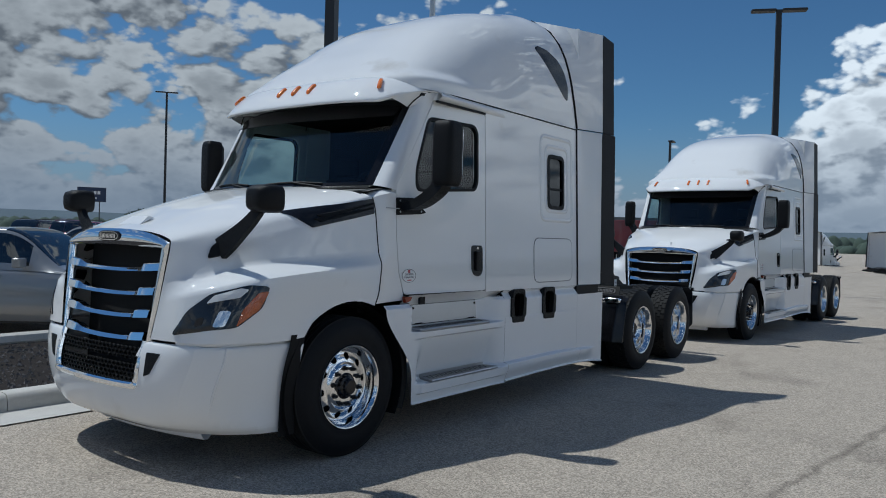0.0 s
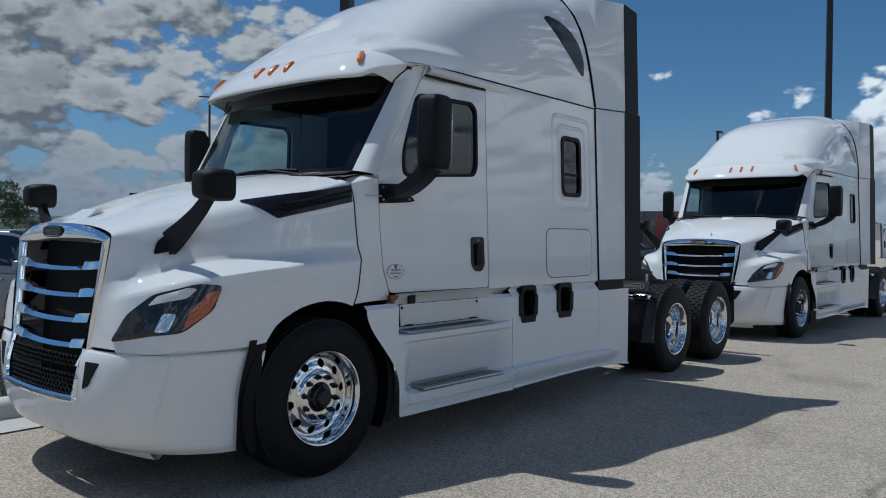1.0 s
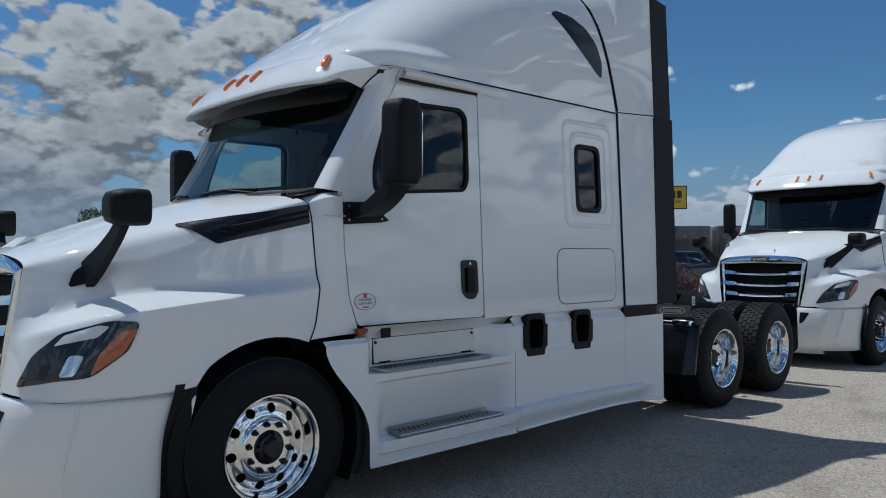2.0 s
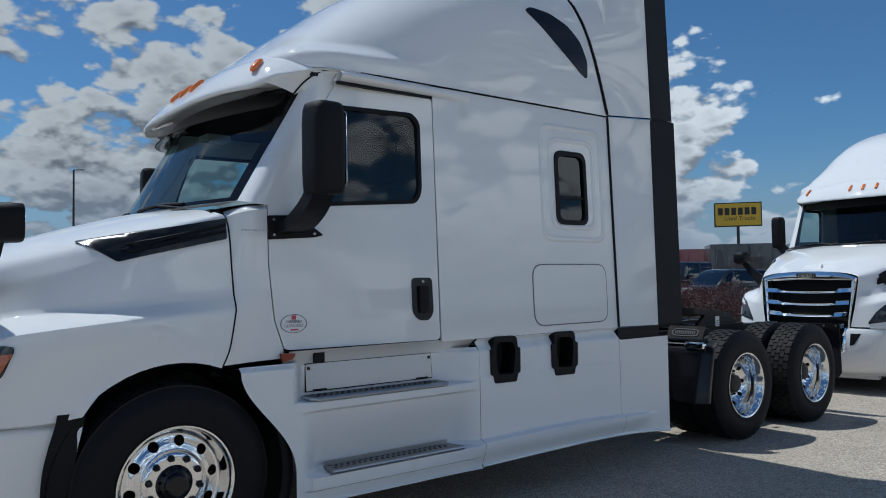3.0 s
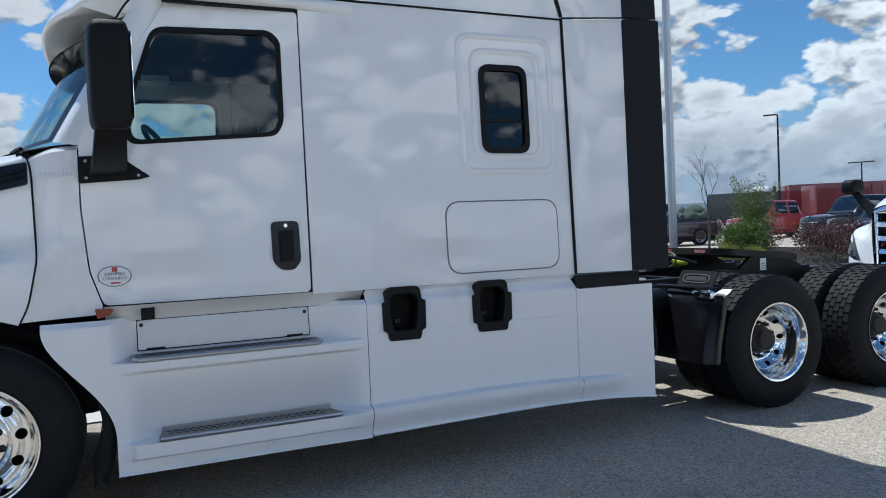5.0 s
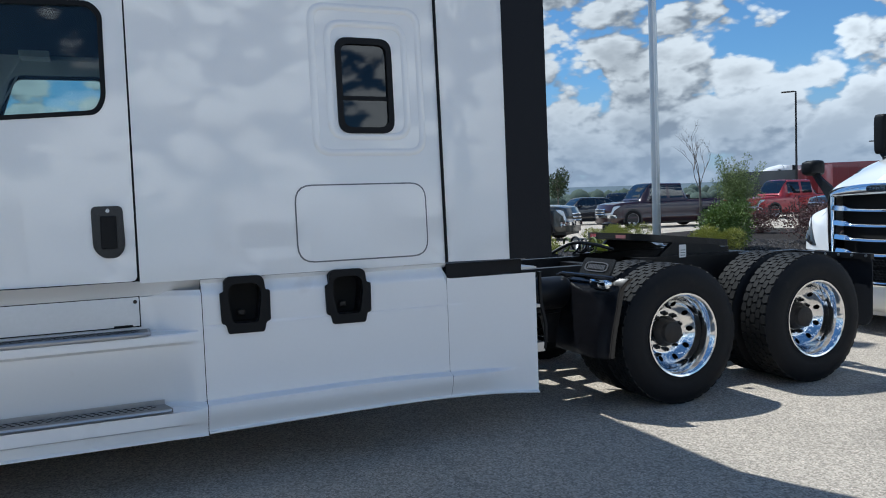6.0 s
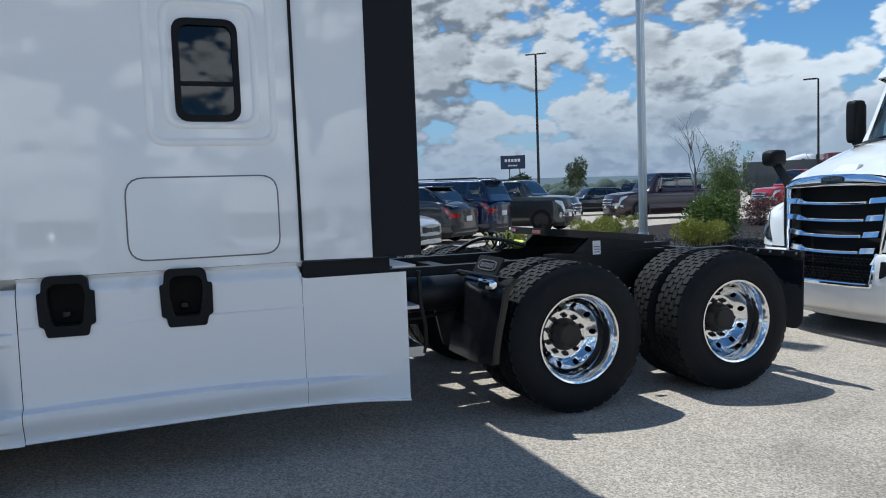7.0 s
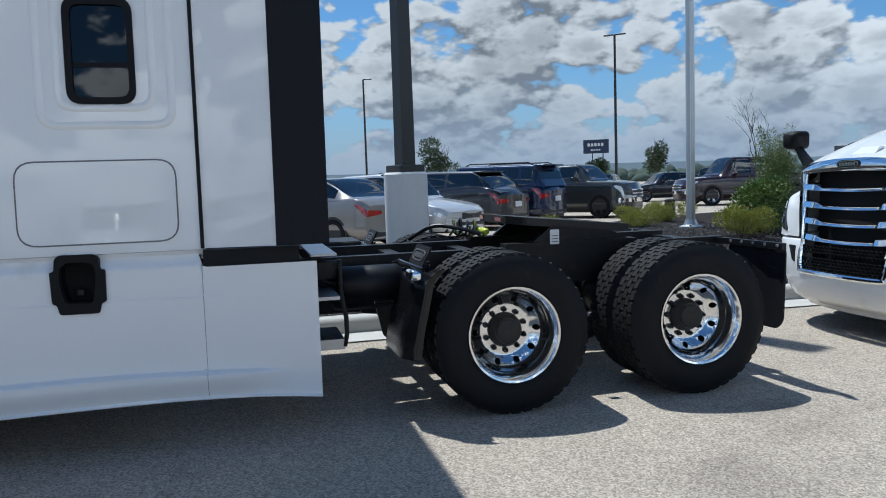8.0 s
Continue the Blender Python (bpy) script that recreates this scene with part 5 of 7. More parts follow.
    for k in range(5):
        part("air_hose", Shape().tube([line((0.52, 3.9 + 0.05 * k, 0.93 - 0.03 * k), (0.56, 4.1, 0.80 - 0.04 * k), (0.54, 4.4, 0.84 - 0.05 * k), (0.50, 4.75, 0.90 - 0.06 * k))(s) for s in steps(0, 1, 12)], 0.011, 6), STEEL, t)
    part("spring_hanger", Shape().panel(rounded([(4.42, 0.42), (4.62, 0.40), (4.70, 0.78), (4.34, 0.78)], 0.03), flat_map(0.53), thick=0.03), STEEL, t)
    part("spring_hanger", Shape().panel(rounded([(4.42, 0.42), (4.62, 0.40), (4.70, 0.78), (4.34, 0.78)], 0.03), flat_map(-0.50), thick=0.03), STEEL, t)
    # added box on the far side, blocks sun between skirt and fender
    part("battery_box", Shape().soft_box(-1.12, -0.58, 4.02, 4.46, 0.42, 0.99, 0.03), STEEL, t)
    part("valve_block", Shape().soft_box(0.475, 0.56, 3.98, 4.14, 0.83, 0.95, 0.02), GREASE, t)
    part("drive_shaft", Shape().tube([(0, 2.5, 0.78), (0, 4.3, 0.76), (0, 5.0, 0.57)], 0.06, 12), STEEL, t)
    part("shock_absorber", Shape().tube([(0.55, 4.95, 0.42), (0.50, 4.62, 0.86)], 0.035, 10).mirror(), STEEL, t)
    # fifth wheel coupling
    plate = rounded([(-0.46, 5.25), (-0.30, 5.16), (0.30, 5.16), (0.46, 5.25), (0.46, 5.80), (0.36, 6.12), (0.10, 6.10), (0.05, 5.75), (-0.05, 5.75), (-0.10, 6.10), (-0.36, 6.12), (-0.46, 5.80)], 0.04)
    fifth = part("fifth_wheel", Shape().panel(plate, lambda x, y, d: Vector((x, y + 0.20, 1.178 - 0.10 * max(y - 5.16, 0) - d)), thick=0.055, step=0.12), GREASE, t, "greasy black fifth wheel coupling plate")
    for s in (1, -1):
        part("coupling_bracket", Shape().panel(rounded([(5.50, 0.985), (6.25, 0.985), (6.10, 1.055), (5.65, 1.10)], 0.03), flat_map(s * 0.44 + 0.02), thick=0.04), STEEL, fifth)
        part("slide_rail", Shape().box(s * 0.43 - 0.06, s * 0.43 + 0.06, 5.30, 6.30, 0.965, 0.99), STEEL, t)
    part("reflector", Shape().box(-0.27, -0.19, 5.352, 5.358, 1.140, 1.166), RED, fifth)
    part("warning_label", Shape().box(0.10, 0.23, 5.352, 5.358, 1.136, 1.162), PINK, fifth)
    tag = part("paper_tag", Shape().panel(rrect(5.575, 0.985, 5.640, 1.085, 0.004), lambda y, z, d: Vector((0.62 - d, y, z)), thick=0.003), DECAL, t, "white paper tag with grey lines")
    part("tag_lines", Shape().box(0.6225, 0.6235, 5.585, 5.63, 1.00, 1.006).box(0.6225, 0.6235, 5.585, 5.63, 1.02, 1.026).box(0.6225, 0.6235, 5.585, 5.63, 1.04, 1.046), DECAL_GREY, tag)
    # air lines and fittings ahead of the coupling
    part("brake_hose", Shape().tube([line((0.10, 4.7, 1.03), (0.2, 4.85, 1.12), (0.28, 5.0, 1.11), (0.3, 5.18, 1.06))(k) for k in steps(0, 1, 16)], 0.014, 8), STEEL, t)
    part("yellow_fitting", Shape().lathe([(0, 0.02), (0.01, 0.032), (0.10, 0.032), (0.11, 0.02), (0.11, 0)], 14, pose(-0.12, 5.30, 1.055) @ Matrix.Diagonal((1.6, 0.85, 0.85, 1))), GLOW_YELLOW, t, "yellow green air line fitting")
    part("air_fitting", Shape().lathe([(0, 0.03), (0.03, 0.034), (0.05, 0.02), (0.10, 0.018), (0.10, 0)], 12, pose(-0.13, 5.29, 1.06, 0, 10, 170)).soft_box(-0.32, -0.22, 5.22, 5.27, 1.02, 1.09, 0.01), ALLOY, t)
    olive = mat("olive air hose", (0.10, 0.12, 0.02), 0.45, var=0.2)
    for k, (r, ink) in enumerate(((0.085, olive), (0.10, STEEL), (0.075, STEEL), (0.09, olive))):  # slack loops of air line
        part("air_line", Shape().tube([Vector((-0.36 + 0.09 * k + r * math.cos(a), 5.14 + 0.03 * k + 0.10 * a / 6.28, 1.075 + 0.7 * r * math.sin(a))) for a in steps(-1.2, 6.4, 26)], 0.009, 6), ink, t)
    part("deck_plate", Shape().box(-0.42, 0.99, 3.93, 4.08, 1.022, 1.035), BRUSHED, t, "aluminium deck plate behind the cab")
    # round sticker on the left door
    cx, cz = 0.653, 1.272
    disc = [(cx + 0.079 * math.cos(a), cz + 0.052 * math.sin(a)) for a in steps(0, 2 * math.pi, 36)[:-1]]
    st = part("round_sticker", Shape().panel(disc, door_map(0.003), thick=0.003), DECAL, t, "round white sticker with grey lettering")
    part("sticker_ring", Shape().panel(disc, door_map(0.0038), [[(cx + (p - cx) * 0.93, cz + (q - cz) * 0.93) for p, q in disc]]), DECAL_GREY, st)
    part("sticker_bar", Shape().panel(rrect(cx - 0.012, cz + 0.022, cx + 0.014, cz + 0.046, 0.003), door_map(0.0038)), DECAL_RED, st)
    part("sticker_bar", Shape().panel(rrect(cx - 0.02, cz - 0.038, cx + 0.026, cz - 0.030, 0.002), door_map(0.0038)), DECAL_RED, st)
    for txt, dz in (("CERTIFIED", 0.004), ("CLEAN IDLE", -0.018)):
        fc = bpy.data.curves.new("sticker_text", "FONT")
        fc.body, fc.size, fc.align_x, fc.extrude = txt, 0.0205, "CENTER", 0.0005
        tx = new("sticker_text", fc)
        tx.data.materials.append(DECAL_GREY)
        tx.parent = st
        tx.matrix_basis = Matrix.Translation((door_x(cx, cz) + 0.0045, cx, cz + dz)) @ pose(0, 0, 0, 0, 0, -3.3) @ Matrix(((0, 0, 1, 0), (1, 0, 0, 0), (0, 1, 0, 0), (0, 0, 0, 1)))
    return t


@lru_cache(None)
def ROOF_V(z):
    """The parameter at which the rear edge of the roof reaches a height."""
    lo, hi = 0.0, 1.0
    for _ in range(30):
        mid = (lo + hi) / 2
        lo, hi = (mid, hi) if roof_at(1, mid).z < z else (lo, mid)
    return lo


truck_a = build_truck("white sleeper-cab semi truck parked along the kerb, no trailer")
truck_b = copy_thing(truck_a, pose(0.125, 9.61, -0.05, 0, 0, -1.4))
tagged(truck_b, "matching white semi truck parked behind, bobtail")
for o in (truck_a, truck_b):
    tagged(o, group="white semi trucks in a row")
# ---------------------------------------------------------------- the lot
ASPHALT = mat("worn light asphalt", (0.42, 0.365, 0.30), 0.92, var=0.22, scale=2.2, fine=110, bump=0.6, bscale=240, spec=0.2, dirt=(0.27, 0.235, 0.195), dirt_at=0.58, dirt_scale=0.55)
CONCRETE = mat("kerb concrete", (0.50, 0.48, 0.44), 0.85, var=0.18, scale=2.5, fine=40, bump=0.3, bscale=90, each=0.06, dirt=(0.30, 0.28, 0.25), dirt_at=0.60, dirt_scale=3)
PIER = mat("pale cast concrete", (0.70, 0.69, 0.66), 0.85, var=0.12, scale=3, fine=40, bump=0.3, bscale=90, dirt=(0.45, 0.43, 0.40), dirt_at=0.64, dirt_scale=2.5)
MULCH = mat("dark crushed mulch", (0.035, 0.031, 0.029), 0.95, var=0.6, scale=6, fine=50, bump=1.0, bscale=60, spec=0.05)
CHIP = mat("grey stone chip", (0.15, 0.14, 0.135), 0.9, var=0.8, scale=16, fine=40, spec=0.1)
POLE_BLACK = mat("black lamp pole", (0.02, 0.021, 0.022), 0.5, var=0.2, scale=2)
POLE_GREY = mat("aluminium flagpole", (0.50, 0.52, 0.53), 0.38, 0.7, var=0.1, scale=2)


def asphalt_detail(m):
    """Aggregate speckle, fine cracks and tyre-darkened lanes."""
    N, L = m.node_tree.nodes, m.node_tree.links
    p = N["Principled BSDF"]
    src = p.inputs["Base Color"].links[0].from_socket
    tc = N.new("ShaderNodeTexCoord")
    vor = N.new("ShaderNodeTexVoronoi")
    vor.inputs["Scale"].default_value = 100.0
    L.new(tc.outputs["Object"], vor.inputs["Vector"])
    sep = N.new("ShaderNodeSeparateColor")
    L.new(vor.outputs["Color"], sep.inputs[0])
    mr = N.new("ShaderNodeMapRange")
    mr.inputs[3].default_value, mr.inputs[4].default_value = 0.60, 1.40
    L.new(sep.outputs[0], mr.inputs[0])
    sc = N.new("ShaderNodeVectorMath")
    sc.operation = "SCALE"
    L.new(src, sc.inputs[0])
    L.new(mr.outputs[0], sc.inputs[3])
    crack = N.new("ShaderNodeTexVoronoi")
    crack.feature = "DISTANCE_TO_EDGE"
    crack.inputs["Scale"].default_value = 0.33
    wob = N.new("ShaderNodeTexNoise")
    wob.inputs["Scale"].default_value, wob.inputs["Detail"].default_value = 1.4, 6.0
    L.new(tc.outputs["Object"], wob.inputs["Vector"])
    mixv = N.new("ShaderNodeMix")
    mixv.data_type = "VECTOR"
    mixv.inputs[0].default_value = 0.45
    L.new(tc.outputs["Object"], mixv.inputs[4])
    L.new(wob.outputs["Color"], mixv.inputs[5])
    L.new(mixv.outputs[1], crack.inputs["Vector"])
    cr = N.new("ShaderNodeMapRange")
    cr.inputs[1].default_value, cr.inputs[2].default_value, cr.inputs[3].default_value = 0.0, 0.003, 0.86
    L.new(crack.outputs["Distance"], cr.inputs[0])
    sc2 = N.new("ShaderNodeVectorMath")
    sc2.operation = "SCALE"
    L.new(sc.outputs[0], sc2.inputs[0])
    L.new(cr.outputs[0], sc2.inputs[3])
    # pale grit, and dark rubbed smudges drawn out along the lane
    grit = N.new("ShaderNodeTexVoronoi")
    grit.inputs["Scale"].default_value = 38.0
    L.new(tc.outputs["Object"], grit.inputs["Vector"])
    gm = N.new("ShaderNodeMapRange")
    gm.inputs[1].default_value, gm.inputs[2].default_value, gm.inputs[3].default_value, gm.inputs[4].default_value = 0.12, 0.24, 1.40, 1.0
    L.new(grit.outputs["Distance"], gm.inputs[0])
    stretch = N.new("ShaderNodeVectorMath")
    stretch.operation = "MULTIPLY"
    stretch.inputs[1].default_value = (1.0, 0.6, 1.0)
    L.new(tc.outputs["Object"], stretch.inputs[0])
    smear = N.new("ShaderNodeTexNoise")
    smear.inputs["Scale"].default_value, smear.inputs["Detail"].default_value, smear.inputs["Roughness"].default_value = 0.8, 8.0, 0.66
    L.new(stretch.outputs[0], smear.inputs["Vector"])
    sm = N.new("ShaderNodeMapRange")
    sm.inputs[1].default_value, sm.inputs[2].default_value, sm.inputs[3].default_value, sm.inputs[4].default_value = 0.55, 0.76, 1.0, 0.62
    L.new(smear.outputs[0], sm.inputs[0])
    both = N.new("ShaderNodeMath")
    both.operation = "MULTIPLY"
    L.new(gm.outputs[0], both.inputs[0])
    L.new(sm.outputs[0], both.inputs[1])
    sc3 = N.new("ShaderNodeVectorMath")
    sc3.operation = "SCALE"
    L.new(sc2.outputs[0], sc3.inputs[0])
    L.new(both.outputs[0], sc3.inputs[3])
    # a worn construction joint along the lane: x = 3.57 + 0.118 y, with a ragged edge
    sep_j, wav = N.new("ShaderNodeSeparateXYZ"), N.new("ShaderNodeTexNoise")
    wav.inputs["Scale"].default_value, wav.inputs["Detail"].default_value, wav.inputs["Roughness"].default_value = 3.0, 8.0, 0.7
    L.new(tc.outputs["Object"], sep_j.inputs[0])
    L.new(tc.outputs["Object"], wav.inputs["Vector"])

    def mth(op, a, b):
        n = N.new("ShaderNodeMath")
        n.operation = op
        for i, v in enumerate((a, b)):
            if isinstance(v, (int, float)):
                n.inputs[i].default_value = v
            else:
                L.new(v, n.inputs[i])
        return n.outputs[0]

    off = mth("SUBTRACT", sep_j.outputs[0], mth("ADD", mth("MULTIPLY", sep_j.outputs[1], 0.118), 3.57))
    off = mth("ABSOLUTE", mth("ADD", off, mth("MULTIPLY", mth("SUBTRACT", wav.outputs[0], 0.5), 0.22)), 0.0)
    jm = N.new("ShaderNodeMapRange")
    jm.inputs[1].default_value, jm.inputs[2].default_value, jm.inputs[3].default_value, jm.inputs[4].default_value = 0.012, 0.055, 0.66, 1.0
    L.new(off, jm.inputs[0])
    sc4 = N.new("ShaderNodeVectorMath")
    sc4.operation = "SCALE"
    L.new(sc3.outputs[0], sc4.inputs[0])
    L.new(jm.outputs[0], sc4.inputs[3])
    L.new(sc4.outputs[0], p.inputs["Base Color"])


asphalt_detail(ASPHALT)


def ground_z(x, y):
    return 0.02 + 0.18 * soft(-x, 5, 9) - 0.0075 * min(max(y - 6.5, 0), 60) * soft(x, -5, -1)


xs = [-900, -400, -200, -120, -80, -60, -45, -35, -28, -22] + steps(-18, 12, 60) + [14, 17, 21, 26, 34, 45, 60, 90, 140, 250, 500, 900]
ys = [-900, -400, -200, -100, -60, -40, -25, -18, -14] + steps(-11, 26, 74) + [28, 31, 35, 40, 46, 54, 64, 80, 100, 150, 250, 450, 900]
tagged(part("ground", Shape().surf(lambda x, y: Vector((x, y, ground_z(x, y))), xs, ys), ASPHALT), "pale worn asphalt lot with cracks and stains", "ground", kind="structure")

# gutter and kerb beside the trucks
gut = Shape().surf(lambda y, v: Vector((-1.32 - 0.46 * v, y, ground_z(-1.4, y) + 0.012 - 0.006 * math.sin(v * 3.1))), steps(-14, 32, 60), steps(0, 1, 4))
tagged(part("gutter", gut, CONCRETE), "pale concrete gutter strip along the kerb", "gutter", kind="structure")
kerb = new("kerb")
tagged(kerb, "pale grey concrete kerb stones, weathered", "kerb", kind="structure")
stone = Shape().loft([[(x, y, z) for x, z in ((-1.98, -0.1), (-1.755, -0.1), (-1.770, 0.10), (-1.79, 0.138), (-1.82, 0.152), (-1.95, 0.155), (-1.98, 0.14))] for y in (0.004, 2.996)]).mesh("kerb_stone", CONCRETE, 60)
for k in range(15):
    part("kerb_stone", stone, CONCRETE, kerb, m=pose(0, -13 + 3 * k, ground_z(-1.5, -11.5 + 3 * k)))
EDGE = [(-1.97, -13), (-1.97, 20), (-6, 21), (-13.5, 19.5), (-13.2, 17), (-11.5, 13), (-8.5, 8.5), (-6.5, 4.5), (-4.95, 1.5), (-4.9, -13)]


def island_z(x, y):
    return 0.13 + 0.30 * soft(-x, 2.2, 6.5) * soft(y, 1, 7) + 0.02 * noise.noise(Vector((x * 0.9, y * 0.9, 0)))


bed = Shape().panel(EDGE, lambda x, y, d: Vector((x, y, island_z(x, y) - d)), thick=0.5, step=0.5)
tagged(part("planting_bed", bed, MULCH), "dark mulch planting bed raised behind the kerb", "planting bed", kind="structure")
rim = Shape().tube([Vector((x, y, 0.16 + 0.12 * soft(y, 2, 8))) for x, y in ((-4.9, -13), (-4.93, -3), (-4.95, 1.5), (-6.5, 4.5), (-8.5, 8.5), (-11.5, 13), (-13.2, 17))], 0.10, 8)
tagged(part("far_kerb", rim, CONCRETE), "concrete kerb at the far edge of the bed", "kerb", kind="structure")
chips = Shape()
rnd = random.Random(5)
for k in range(30000):
    x, y = rnd.uniform(-9.0, -1.99), rnd.uniform(-3.0, 15.0)
    if not inside((x, y), EDGE):
        continue
    s = rnd.uniform(0.012, 0.034)
    c = Vector((x, y, island_z(x, y)))
    a, b, h = (Vector((rnd.uniform(-1, 1), rnd.uniform(-1, 1), rnd.uniform(-0.3, 0.3))) * s for _ in range(3))
    chips.add([c + a, c + b, c - a - b * 0.4, c + Vector((0, 0, s * rnd.uniform(0.5, 1.1)))], [[0, 1, 3], [1, 2, 3], [2, 0, 3]])
tagged(part("mulch_chips", chips, CHIP, weld=False, sharp=10), "loose grey stone and bark chips", "mulch", kind="stuff")


# ---------------------------------------------------------------- poles and signs
def lamp_pole(label, x, y, h, heads, yaw=0.0, pier=0.0, w=0.11):
    z0 = island_z(x, y) if pier else ground_z(x, y)
    t = thing("street_lamp", label, "street lamp", pose(x, y, z0, 0, 0, yaw), group="lot lamps")
    if pier:
        part("concrete_pier", Shape().lathe([(-0.1, 0.305), (pier - 0.03, 0.305), (pier, 0.28), (pier, 0)], 28, axis="z"), PIER, t, "pale concrete pier")
        part("base_cover", Shape().soft_box(-0.20, 0.20, -0.20, 0.20, pier + 0.002, pier + 0.10, 0.02), POLE_BLACK, t)
    part("pole", Shape().loft([[(sx * r, sy * r, z) for sx, sy in ((-1, -1), (1, -1), (1, 1), (-1, 1))] for z, r in ((pier, w), (h, w * 0.72))]), POLE_BLACK, t)
    for s in heads:
        part("lamp_head", Shape().soft_box(0.10, 0.95, -0.17, 0.17, 0, 0.085, 0.05, m=pose(0, 0, h - 0.03, 0, 0, 0 if s > 0 else 180)), POLE_BLACK, t)
        part("lamp_arm", Shape().box(0, 0.2, -0.04, 0.04, 0.0, 0.07, m=pose(0, 0, h - 0.025, 0, 0, 0 if s > 0 else 180)), POLE_BLACK, t)
    return t


lamp_pole("black square lamp pole on a round concrete pier", -5.02, 5.76, 9.4, (1, -1), 20, pier=1.28, w=0.105)
lamp_pole("tall black lamp pole with two flat heads", -2.3, 25.4, 10.2, (1, -1), 25, w=0.12)
lamp_pole("black lamp pole with two flat heads beyond parked cars", -55.4, 35.0, 13.5, (1, -1), 50)
lamp_pole("thin black lamp pole with one head", -78.7, 16.75, 12.9, (1,), 60, w=0.10)
lamp_pole("thin black lamp pole with one head", -35.2, 46.2, 8.5, (-1,), 40, w=0.08)
lamp_pole("distant black lamp pole with one head", -12.9, 43.2, 7.9, (1,), 100, w=0.09)
lamp_pole("distant black lamp pole with two heads", -35.9, 56.0, 5.1, (1, -1), 30, w=0.06)
lamp_pole("distant black lamp pole with one head", -74.5, 7.9, 10.6, (-1,), 80)
flag = thing("flagpole", "silver aluminium flagpole with a flared base", "flagpole", pose(-7.55, 11.85, island_z(-7.5, 11.85)))
part("pole", Shape().lathe([(0, 0.085), (6, 0.08), (12, 0.05), (12, 0)], 20, axis="z"), POLE_GREY, flag)
part("base_collar", Shape().lathe([(-0.05, 0.22), (0.03, 0.22), (0.06, 0.13), (0.16, 0.10), (0.16, 0.08)], 24, axis="z"), POLE_GREY, flag)
part("bolt", Shape().lathe([(0, 0.03), (0.05, 0.03), (0.06, 0)], 6, pose(0.15, -0.1, 0.02), axis="z"), POLE_GREY, flag)
part("halyard", Shape().tube([(0.10, -0.06, 0.9), (0.10, -0.06, 9)], 0.006, 5), DECAL, flag)

NAVY = mat("navy sign face", (0.012, 0.028, 0.075), 0.4, var=0.06)
YELLOW = mat("yellow sign face", (0.62, 0.42, 0.03), 0.45, var=0.08)


def road_sign(name, label, x, y, z0, z1, w, yaw, face, ink, posts, rows):
    g0 = ground_z(x, y)
    t = thing(name, label, "sign", pose(x, y, g0, 0, 0, yaw))
    part("board", Shape().soft_box(-w / 2, w / 2, -0.22, 0.22, z0 - g0, z1 - g0, 0.03), POLE_BLACK, t)
    part("sign_face", Shape().box(-w / 2 + 0.08, w / 2 - 0.08, -0.235, -0.222, z0 - g0 + 0.08, z1 - g0 - 0.08), face, t)
    for px in posts:
        part("post", Shape().tube([(px, 0, -0.2), (px, 0, z0 - g0 + 0.05)], 0.11, 10), POLE_BLACK, t)
    for a, b, c, d, n in rows:  # plain bars where the maker's lettering is
        for k in range(n):
            s = (b - a) / n
            part("sign_bar", Shape().box((a + s * k) * w, (a + s * (k + 0.72)) * w, -0.246, -0.236, z0 - g0 + (z1 - z0) * c, z0 - g0 + (z1 - z0) * d), ink, t)
    return t


road_sign("pylon_sign", "navy blue pylon sign with pale bars on two posts", -150.0, 79.0, 7.1, 10.1, 5.5, 60, NAVY, DECAL, (-0.8, 1.5), ((-0.33, 0.33, 0.52, 0.74, 5), (-0.2, 0.2, 0.2, 0.3, 4)))
ysign = road_sign("pylon_sign", "yellow pylon sign with black bars and black lettering", -25.9, 50.6, 5.0, 6.78, 3.3, 36, YELLOW, POLE_BLACK, (0.0,), ((-0.42, 0.42, 0.48, 0.78, 6),))
fc = bpy.data.curves.new("sign_lettering", "FONT")
fc.body, fc.size, fc.align_x, fc.extrude, fc.shear = "Used Trucks", 0.42, "CENTER", 0.004, 0.15
tx = new("sign_lettering", fc)
tx.data.materials.append(POLE_BLACK)
tx.parent, tx.matrix_basis = ysign, pose(0.1, -0.24, 5.26, 90, 0, 0)


# ---------------------------------------------------------------- plants
def leaf_mat(name, col, var=0.45):
    m = mat(name, col, 0.55, var=var, scale=5, fine=30)
    return m


FEATHER = leaf_mat("soft green needles", (0.20, 0.25, 0.075))
LIME, GREEN, PURPLE, TWIG, FAR_GREEN = (leaf_mat("yellow green needles", (0.30, 0.31, 0.045)), leaf_mat("fresh green leaves", (0.135, 0.20, 0.04)), leaf_mat("dark red leaves", (0.10, 0.038, 0.034)),
                                        mat("grey brown twig", (0.16, 0.13, 0.105), 0.85, var=0.3, scale=12), leaf_mat("dull green leaves", (0.045, 0.075, 0.028)))


